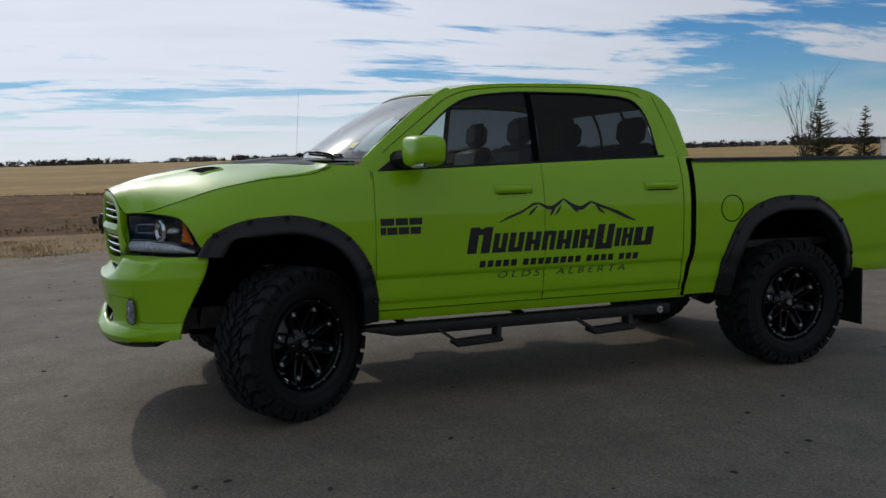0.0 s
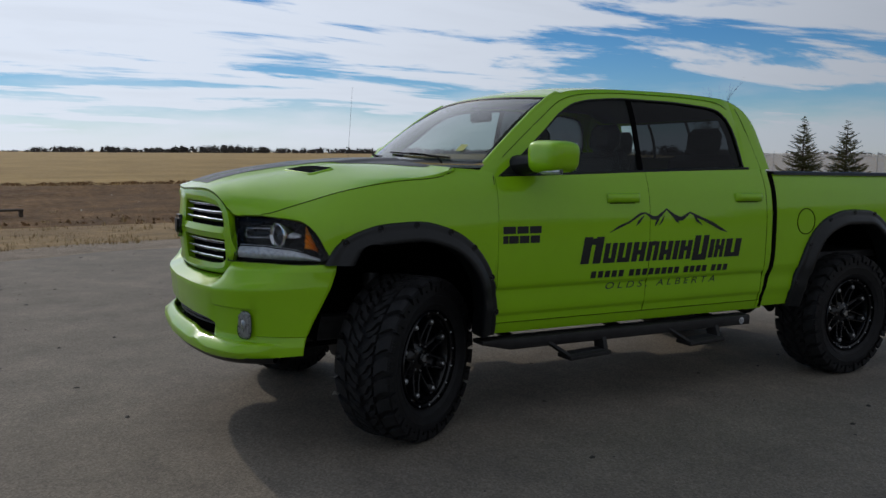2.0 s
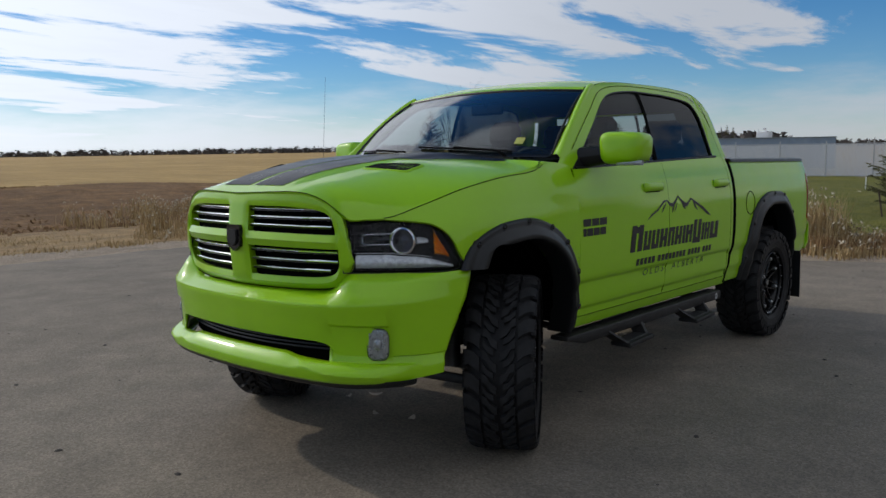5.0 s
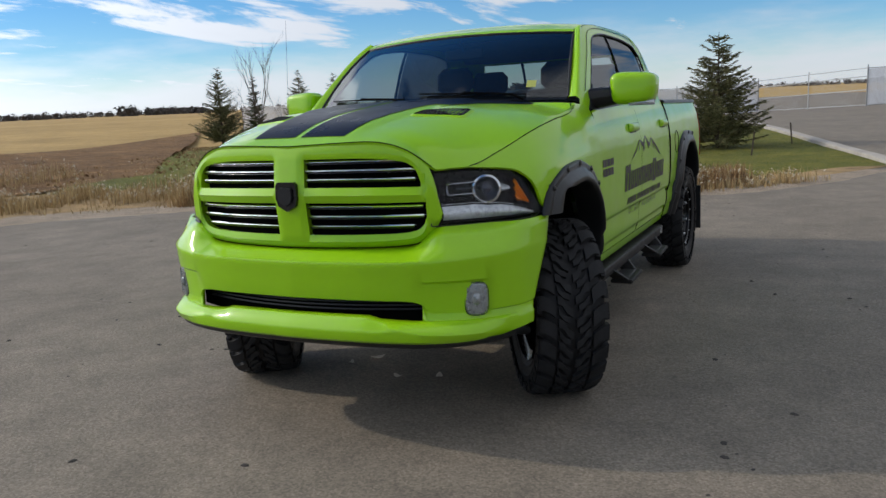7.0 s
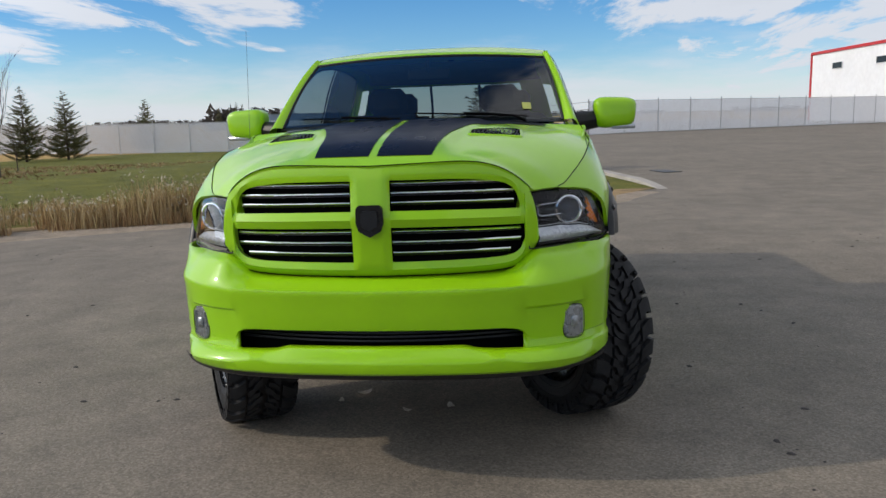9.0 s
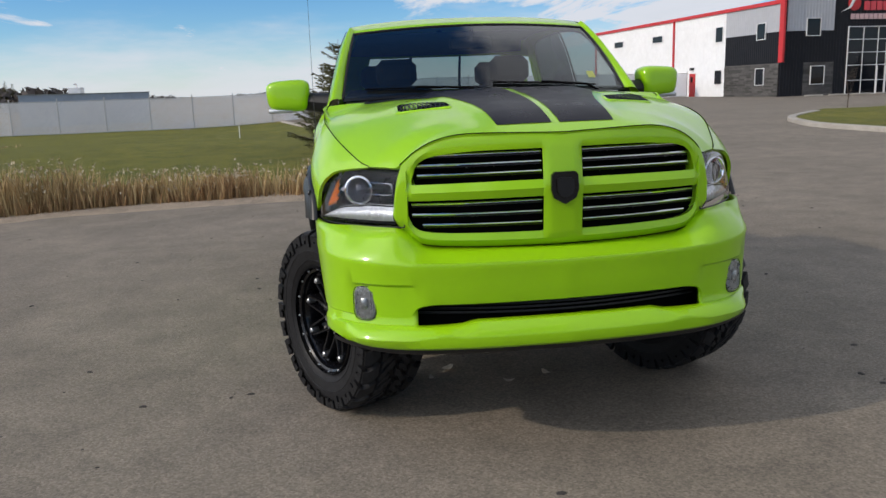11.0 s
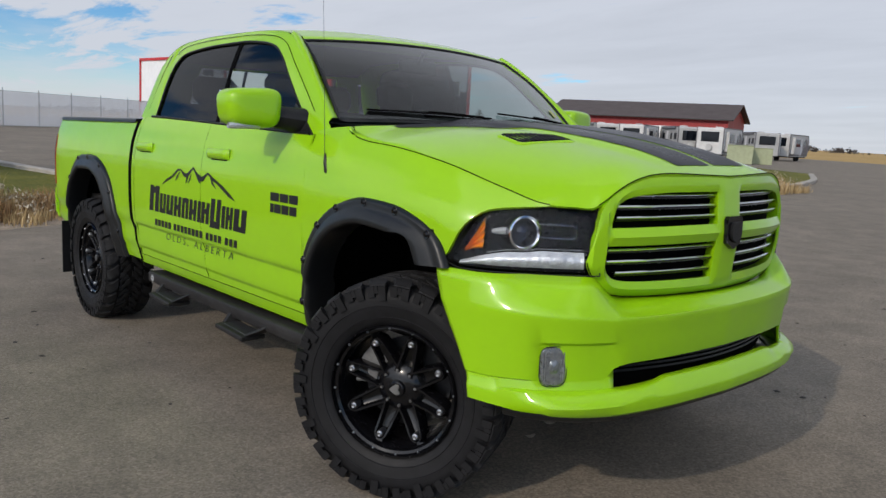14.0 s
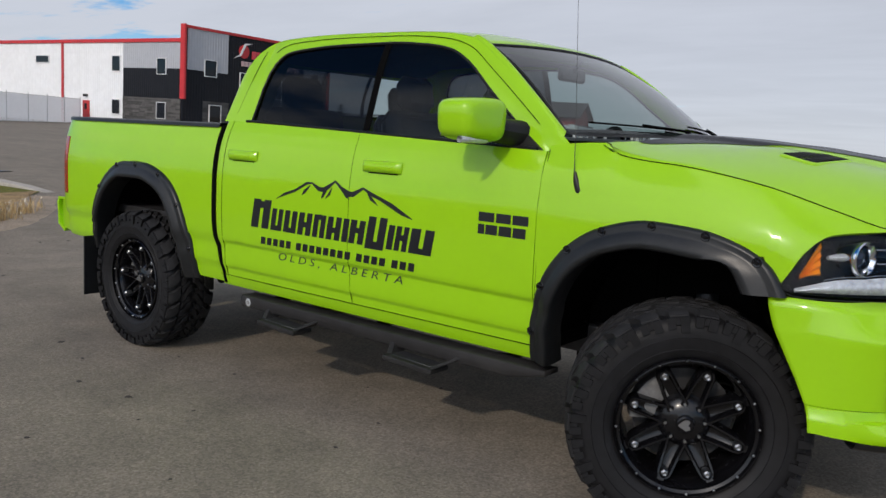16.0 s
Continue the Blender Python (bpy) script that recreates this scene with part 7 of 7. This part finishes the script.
# red trim: corner, post and parapet
for o, d, n, s0, s1, z0, z1 in ((*SD, -0.35, 0.25, 2.9, 9.35), (*SD, 18.3, 18.55, 0, 7.85), (*SD, 38.8, 39.1, 0, 7.9), (*SD, 0.25, 39.1, 7.80, 8.12), (*FD, 18.6, 18.95, 2.9, 9.35), (*FD, 0.0, 18.9, 9.05, 9.30)):
    Geo().prism([(s0, z0), (s1, z0), (s1, z1), (s0, z1)], -0.05, 0.14, lambda u, v, dd: tuple(on_wall(o, d, n, u, v, dd))).part("red_trim", REDTRIM, hall, "", 0)
for s0, s1, z0, z1 in ((2.3, 3.5, 5.0, 6.35), (2.3, 3.5, 1.05, 2.45), (9.0, 10.2, 5.2, 6.55), (9.0, 10.2, 1.2, 2.5), (20.9, 23.2, 5.9, 6.55), (30.8, 33.2, 5.9, 6.55)):
    window(*SD, s0, s1, z0, z1)
Geo().prism([(13.9, 0.0), (14.95, 0.0), (14.95, 2.3), (13.9, 2.3)], -0.05, 0.10, lambda u, v, dd: tuple(on_wall(*SD, u, v, dd))).part("door", DOORRED, hall, "red steel door", 0)
Geo().prism([(14.25, 1.45), (14.6, 1.45), (14.6, 2.0), (14.25, 2.0)], 0.10, 0.115, lambda u, v, dd: tuple(on_wall(*SD, u, v, dd))).part("door_window", GLASSD, hall, "", 0)
Geo().prism([(14.2, 2.65), (14.6, 2.65), (14.6, 2.9), (14.2, 2.9)], 0.0, 0.3, lambda u, v, dd: tuple(on_wall(*SD, u, v, dd))).part("wall_lamp", BLACK, hall, "", 0)
for s0, s1, z0, z1 in ((2.3, 3.6, 5.1, 6.5), (16.0, 17.2, 5.1, 6.5), (2.9, 4.2, 1.0, 2.5), (16.0, 17.2, 1.1, 2.5)):
    window(*FD, s0, s1, z0, z1, k=0.10)
window(*FD, 6.5, 13.5, 0.05, 5.75, (8.0, 9.5, 10.4, 11.9), (1.2, 2.5, 3.6, 4.7))
for s0 in (9.55, 10.45):
    Geo().prism([(s0, 0.05), (s0 + 0.06, 0.05), (s0 + 0.06, 2.4), (s0, 2.4)], 0.05, 0.16, lambda u, v, dd: tuple(on_wall(*FD, u, v, dd))).part("door_stile", FRAMEW, hall, "", 0)
# sign: plain shapes for the company's name and mark
SIGNRED, SIGNPINK = material("sign_red", (0.62, 0.06, 0.08), 0.45, vary=0.1), material("sign_pink", (0.62, 0.42, 0.42), 0.45, vary=0.1)
for k in range(10):
    s0 = 7.9 + k * 0.62
    Geo().prism([(s0, 7.15), (s0 + 0.50, 7.15), (s0 + 0.50, 7.9), (s0, 7.9)], 0.02, 0.12, lambda u, v, dd: tuple(on_wall(*FD, u, v, dd))).part("sign_block", SIGNRED, hall, "red sign block", 0)
for k in range(17):
    s0 = 6.6 + k * 0.46
    Geo().prism([(s0, 6.40), (s0 + 0.36, 6.40), (s0 + 0.36, 6.86), (s0, 6.86)], 0.02, 0.10, lambda u, v, dd: tuple(on_wall(*FD, u, v, dd))).part("sign_block", SIGNPINK, hall, "pale sign block", 0)
Geo().prism([(6.9 + 0.62 * math.cos(a), 7.75 + 0.62 * math.sin(a)) for a in span(0, 2 * math.pi, 21)[:-1]], 0.02, 0.10, lambda u, v, dd: tuple(on_wall(*FD, u, v, dd))).part("sign_disc", REDTRIM, hall, "round red emblem", 0)
Geo().prism([(5.5, 7.0), (6.3, 7.4), (6.9, 8.5), (7.9, 8.6), (7.1, 8.35), (6.5, 7.35)], 0.10, 0.16, lambda u, v, dd: tuple(on_wall(*FD, u, v, dd))).part("sign_swoosh", FRAMEW, hall, "", 0)
# roof and far walls
far_c = E_ + front_dir * 18.8
Geo().add([tuple(C + Vector((0, 0, 7.9))), tuple(E_ + Vector((0, 0, 7.7))), tuple(far_c + Vector((0, 0, 7.7))), tuple(D_ + Vector((0, 0, 7.9)))], [(0, 1, 2, 3)]).part("roof", METALG, hall, "", 0, 0.2)
g = Geo()
for a, b in ((D_, far_c), (far_c, E_)):
    g.add([tuple(a), tuple(b), tuple(b + Vector((0, 0, 7.8))), tuple(a + Vector((0, 0, 7.8)))], [(0, 1, 2, 3)])
g.part("rear_wall", METALW, hall, "", 0, 0.2)
# parking blocks in front
for k in range(8):
    p = on_wall(*FD, 1.5 + 2.3 * k, 0.0, 2.5)
    tagged(Geo().box((0, 0, 0.07), (0.2, 1.7, 0.14), 0.03).part("parking_block", CONCRETE, None, "", 30, m=Matrix.Translation(p) @ pose(0, 0, 0, 0, 0, math.degrees(math.atan2(front_dir.y, front_dir.x)) - 90)), "low concrete parking block beside the building", "parking block", "parking blocks")

# ---- trailers, barn, car ----
RVW = material("trailer_white", (0.50, 0.50, 0.49), 0.4, vary=0.10, scale=2, per_object=0.5)
RVG = material("trailer_stripe", (0.10, 0.10, 0.11), 0.4, vary=0.2)
HUBGREY = material("hub_grey", (0.22, 0.22, 0.23), 0.5, vary=0.2)
TYREF = material("far_tyre", (0.02, 0.02, 0.02), 0.8, vary=0.2)


def trailer():
    root = empty("travel_trailer", None, "white travel trailer with dark stripes, parked on gravel", "trailer", "parked trailers")
    prof = [(-3.6, 0.55), (3.3, 0.55), (3.75, 1.1), (3.80, 2.2), (3.35, 3.0), (-3.45, 3.0), (-3.6, 2.85)]
    Geo().prism(prof, -1.25, 1.25, lambda u, w, d: (u, d, w)).part("body", RVW, root, "", 25)
    Geo().tube([(-3.6, 1.26, 0.6), (-3.6, 1.26, 2.85), (-3.45, 1.26, 3.0), (3.35, 1.26, 3.0), (3.8, 1.26, 2.2), (3.75, 1.26, 1.1)], 0.05, 6).part("edge_trim", RVG, root)
    Geo().tube([(-3.6, -1.26, 0.6), (-3.6, -1.26, 2.85), (-3.45, -1.26, 3.0), (3.35, -1.26, 3.0), (3.8, -1.26, 2.2), (3.75, -1.26, 1.1)], 0.05, 6).part("edge_trim", RVG, root)
    Geo().box((0, 0, 0.5), (6.6, 2.2, 0.16)).part("underbody", TYREF, root)
    Geo().box((-1.7, -1.42, 1.75), (2.4, 0.4, 1.9), 0.04).part("slide_out", RVW, root)
    Geo().box((-1.7, -1.63, 2.05), (1.5, 0.03, 0.8), 0.01).part("window", GLASSD, root)
    Geo().tube([(-2.6, 1.36, 2.85), (2.4, 1.36, 2.85)], 0.09, 8).part("awning", RVG, root)
    for y in (-1.262, 1.262):
        Geo().box((0, y, 0.80), (6.9, 0.012, 0.36)).part("stripe", RVG, root)
        Geo().box((0.8, y, 1.6), (2.6, 0.012, 0.10)).part("stripe", RVG, root)
        Geo().prism([(1.3, 1.0), (3.5, 1.0), (3.6, 1.9), (2.9, 2.6), (2.3, 2.6), (1.9, 1.8)], -0.006, 0.006, lambda u, w, d: (u, y * 1.001 + d, w)).part("graphic_panel", RVG, root, "", 0)
        for x, w in ((-2.4, 0.9), (-0.9, 0.6), (2.2, 0.9)):
            win = Geo().box((x, y, 2.05), (w, 0.03, 0.6), 0.01).part("window", GLASSD, root)
        Geo().box((0.75, y, 1.65), (0.68, 0.025, 1.85), 0.01).part("door", FRAMEW, root)
        for x in (-0.6, 0.3):
            Geo().revolve([(0.0, 0.11), (0.2, 0.11), (0.34, 0.09), (0.36, 0.0), (0.34, -0.09)], 16, pose(x, y * 0.86, 0.36)).part("wheel", TYREF, root)
    Geo().box((-3.61, 0, 2.15), (0.03, 1.7, 0.95), 0.01).part("window", GLASSD, root)
    Geo().revolve([(0.0, 0.12), (0.30, 0.12), (0.34, 0.0)], 16, pose(-3.72, 0.0, 1.15, 0, 0, 90)).part("spare_wheel", RVW, root)
    Geo().tube([(3.6, 0.5, 0.6), (4.9, 0, 0.55), (3.6, -0.5, 0.6)], 0.06, 6).part("drawbar", BLACK, root)
    Geo().box((-0.5, 0, 3.06), (0.8, 0.6, 0.2), 0.05).part("roof_unit", RVW, root)
    return root


first = trailer()
spots = [(128.9, 90, 232), (126.2, 88, 203), (123.4, 86, 228), (120.9, 84, 196), (131.3, 98, 238), (133.2, 104, 205), (135.4, 108, 240), (118.4, 98, 222), (116.6, 102, 190), (126.0, 108, 32), (122.4, 106, 36), (130.0, 110, 120), (134.4, 100, 70), (136.9, 104, 85), (136.0, 112, 40)]
for k, (az, dist, turn_) in enumerate(spots):
    m = pose(2.8 + dist * math.cos(radians(az)), -2.5 + dist * math.sin(radians(az)), 0.0, 0, 0, turn_ - 90)
    if k == 0:
        first.matrix_basis = m
    else:
        copy_thing(first, m)

spruce(3.4 + 80 * math.cos(radians(138.0)), -1.9 + 80 * math.sin(radians(138.0)), 3.6, 1.3, 71, "dark conifer at the corner of the building", PINE)

barn = empty("red_barn", None, "long red barn with brown metal roof and white doors", "barn")
BARNRED = material("barn_red", (0.28, 0.025, 0.025), 0.6, vary=0.15, scale=2)
BROOF = material("brown_roof", (0.062, 0.046, 0.043), 0.6, vary=0.12, scale=1)
BL, BR = Vector((2.85 + 132 * math.cos(radians(132.3)), -2.5 + 132 * math.sin(radians(132.3)), 0)), Vector((2.85 + 124 * math.cos(radians(120.4)), -2.5 + 124 * math.sin(radians(120.4)), 0))
bd = (BR - BL).normalized()
bn_ = Vector((-bd.y, bd.x, 0))
bn_ = bn_ if bn_.dot(BL) > 0 else -bn_
LB = (BR - BL).length
WB = 13.0


def barn_at(s, w, z):
    return tuple(BL + bd * s + bn_ * w + Vector((0, 0, z)))


Geo().prism([(0, 0), (0, 5.2), (WB / 2, 7.4), (WB, 5.2), (WB, 0)], 0.0, LB, lambda u, w, d: barn_at(d, u, w)).part("wall", BARNRED, barn, "", 0)
for w0, w1, z0, z1 in ((-0.8, WB / 2, 5.0, 7.55), (WB / 2, WB + 0.8, 7.55, 5.0)):
    Geo().grid(lambda s, f: barn_at(s, w0 + (w1 - w0) * f, z0 + (z1 - z0) * f), span(-0.8, LB + 0.8, 30), [0, 1]).part("roof", BROOF, barn, "", 0, 0.15)
for k in range(5):
    s0 = 2.5 + k * (LB - 5) / 5
    Geo().prism([(s0, 0), (s0 + 3.6, 0), (s0 + 3.6, 3.8), (s0, 3.8)], -0.06, 0.05, lambda u, w, d: barn_at(u, d, w)).part("door", FRAMEW, barn, "white roller door", 0)
for w0 in (3.5, 7.0):
    Geo().prism([(w0, 1.5), (w0 + 2.2, 1.5), (w0 + 2.2, 3.2), (w0, 3.2)], LB - 0.05, LB + 0.06, lambda u, w, d: barn_at(d, u, w)).part("window", FRAMEW, barn, "", 0)


def parked_car(az, dist, turn_, mat, label):
    root = empty("parked_car", pose(3.3 + dist * math.cos(radians(az)), -1.9 + dist * math.sin(radians(az)), 0.0, 0, 0, turn_), label, "car", "cars by the building")
    prof = [(-2.2, 0.35), (2.2, 0.35), (2.25, 0.75), (2.0, 0.95), (1.05, 1.08), (0.35, 1.58), (-1.3, 1.62), (-2.05, 1.15), (-2.25, 0.95)]
    Geo().prism(prof, -0.88, 0.88, lambda u, w, d: (u, d * (1 - 0.16 * max(0, w - 1.0) / 0.6), w)).part("body", mat, root, "", 25)
    for y in (-1, 1):
        Geo().prism([(0.85, 1.10), (0.30, 1.50), (-1.2, 1.53), (-1.75, 1.15)], 0.80, 0.83, lambda u, w, d: (u, y * (d + 0.03 - 0.10 * (w - 1.1) / 0.45), w)).part("window", GLASSD, root, "", 0)
        for x in (-1.35, 1.35):
            Geo().revolve([(0.0, 0.1), (0.2, 0.11), (0.33, 0.09), (0.345, -0.05)], 18, pose(x, y * 0.80, 0.345, 0 if y > 0 else 180)).part("wheel", TYREF, root)
            Geo().revolve([(0.0, 0.125), (0.08, 0.13), (0.17, 0.122), (0.185, 0.10)], 18, pose(x, y * 0.80, 0.345, 0 if y > 0 else 180)).part("hubcap", HUBGREY, root)
    Geo().prism([(-0.7, 1.12), (0.7, 1.12), (0.6, 1.5), (-0.6, 1.5)], 0, 0.03, lambda u, w, d: (1.0 - (w - 1.08) * 1.38 + d, u, w)).part("windscreen", GLASSD, root, "", 0)
    return root


parked_car(135.3, 92, 40, material("car_grey", (0.022, 0.023, 0.025), 0.25, 0.0, vary=0.05, coat=0.1), "dark grey crossover car parked beside the building")
parked_car(109.0, 118, 15, REDTRIM, "red vehicle parked far off at the field")
REDW = empty("fire_wagon", pose(2.1 + 120 * math.cos(radians(109.0)), -3 + 120 * math.sin(radians(109.0)), 0.0, 0, 0, 20), "red and white box truck far off beside the field", "truck")
Geo().box((0, 0, 1.3), (3.4, 2.2, 1.6), 0.05).part("box_body", REDTRIM, REDW)
Geo().box((0, 0, 1.5), (3.42, 2.22, 0.3), 0.02).part("white_band", FRAMEW, REDW)
for x in (-1.1, 1.2):
    for y in (-1, 1):
        Geo().revolve([(0.0, 0.12), (0.3, 0.12), (0.42, 0.0)], 14, pose(x, y * 0.95, 0.45)).part("wheel", TYREF, REDW)

# ---- hydrant and service boxes on the island ----
HYD = material("hydrant_paint", (0.72, 0.66, 0.45), 0.5, vary=0.12, scale=12)
hz = level(-15.9, 18.3) + 0.10
hyd = empty("fire_hydrant", pose(-15.9, 18.3, hz), "cream painted fire hydrant on the grass island", "hydrant")
UPR = Matrix(((1, 0, 0, 0), (0, 0, 1, 0), (0, 1, 0, 0), (0, 0, 0, 1)))
Geo().revolve([(0.10, 0.06), (0.10, 0.18), (0.14, 0.19), (0.14, 0.23), (0.11, 0.25), (0.105, 0.62), (0.13, 0.64), (0.13, 0.69), (0.10, 0.72), (0.08, 0.80), (0.03, 0.83), (0.0, 0.83)], 18, UPR).part("barrel", HYD, hyd)
Geo().revolve([(0.115, -0.05), (0.115, 0.10), (0.10, 0.115)], 18, UPR).part("foot", BLACK, hyd, "black foot")
for a in (0, 90, 180):
    Geo().revolve([(0.0, 0.20), (0.05, 0.20), (0.055, 0.14), (0.04, 0.12), (0.04, 0.05)], 12, pose(0, 0, 0.56, 0, 0, a + 40)).part("nozzle_cap", BLACK, hyd, "black nozzle cap")
BOXG = material("service_box_green", (0.33, 0.36, 0.22), 0.6, vary=0.1, scale=4)
for az, dist, sx, sz in ((119.6, 70, 2.0, 1.45), (118.2, 72, 1.6, 1.3)):
    bx_ = empty("service_box", pose(2.8 + dist * math.cos(radians(az)), -2.5 + dist * math.sin(radians(az)), 0.0, 0, 0, 30), "pale green electrical service box on the grass", "service box", "service boxes")
    Geo().box((0, 0, sz / 2), (sx, 1.4, sz), 0.03).part("cabinet", BOXG, bx_)
    Geo().box((0, 0, sz + 0.03), (sx + 0.08, 1.48, 0.06), 0.01).part("lid", BOXG, bx_)

# a plank lying at the verge and an iron grate in the yard
tagged(Geo().box((0, 0, 0.15), (0.62, 0.22, 0.05), 0.012).box((-0.26, 0, 0.06), (0.08, 0.2, 0.14), 0.01).box((0.24, 0, 0.06), (0.10, 0.2, 0.14), 0.01).part("timber_pallet", BARK, None, "", 20, m=pose(2.1, -16.7, -0.01, 0, 0, 8)), "weathered timber lying in the brush", "timber")
tagged(Geo().box((0, 0, 0.006), (0.9, 0.5, 0.02), 0.004).part("drain_grate", STEEL, None, "", 20, m=pose(-18.6, 4.2, level(-18.6, 4.2), 0, 0, 20)), "dark iron drain grate in the asphalt", "drain")

# loose stones and leaves on the asphalt
rs = random.Random(77)
g = Geo()
for k in range(420):
    a, r = rs.uniform(0, 6.28), 1.2 + 7.5 * rs.random() ** 0.7
    x, y = r * math.cos(a), r * math.sin(a)
    sz = rs.choice((0.006, 0.008, 0.011, 0.016))
    g.revolve([(0.0, 0.5 * sz), (0.6 * sz, 0.35 * sz), (1.0 * sz, 0.0)], 5, pose(x, y, level(x, y) + 0.001, 0, 0, rs.uniform(0, 360)) @ UPR @ Matrix.Diagonal((1.5, 1, 1, 1)))
tagged(g.part("loose_pebbles", material("loose_stone", (0.05, 0.043, 0.038), 0.9, vary=0.4, scale=30), None, "", 40), "small dark pebbles scattered on the asphalt", "pebbles", kind="stuff")

# small pale curled scraps on the asphalt under the front
for x, y, turn_, size in ((-0.04, 0.18, 20, 0.07), (0.03, -0.04, 70, 0.06), (-0.25, -0.33, 130, 0.09), (-0.11, -0.43, 10, 0.05)):
    g = Geo().grid(lambda u, w: (u * size * 0.5, w * size * 0.28 * (1 - u * u * 0.7), 0.006 + 0.012 * u * u), span(-1, 1, 7), span(-1, 1, 4))
    tagged(g.part("dry_leaf", material("dry_leaf", (0.55, 0.50, 0.40), 0.8, vary=0.2, scale=60), None, "", 60, m=pose(x, y, level(x, y), 0, 0, turn_)), "small pale curled scrap lying on the asphalt", "leaf", "fallen leaves")
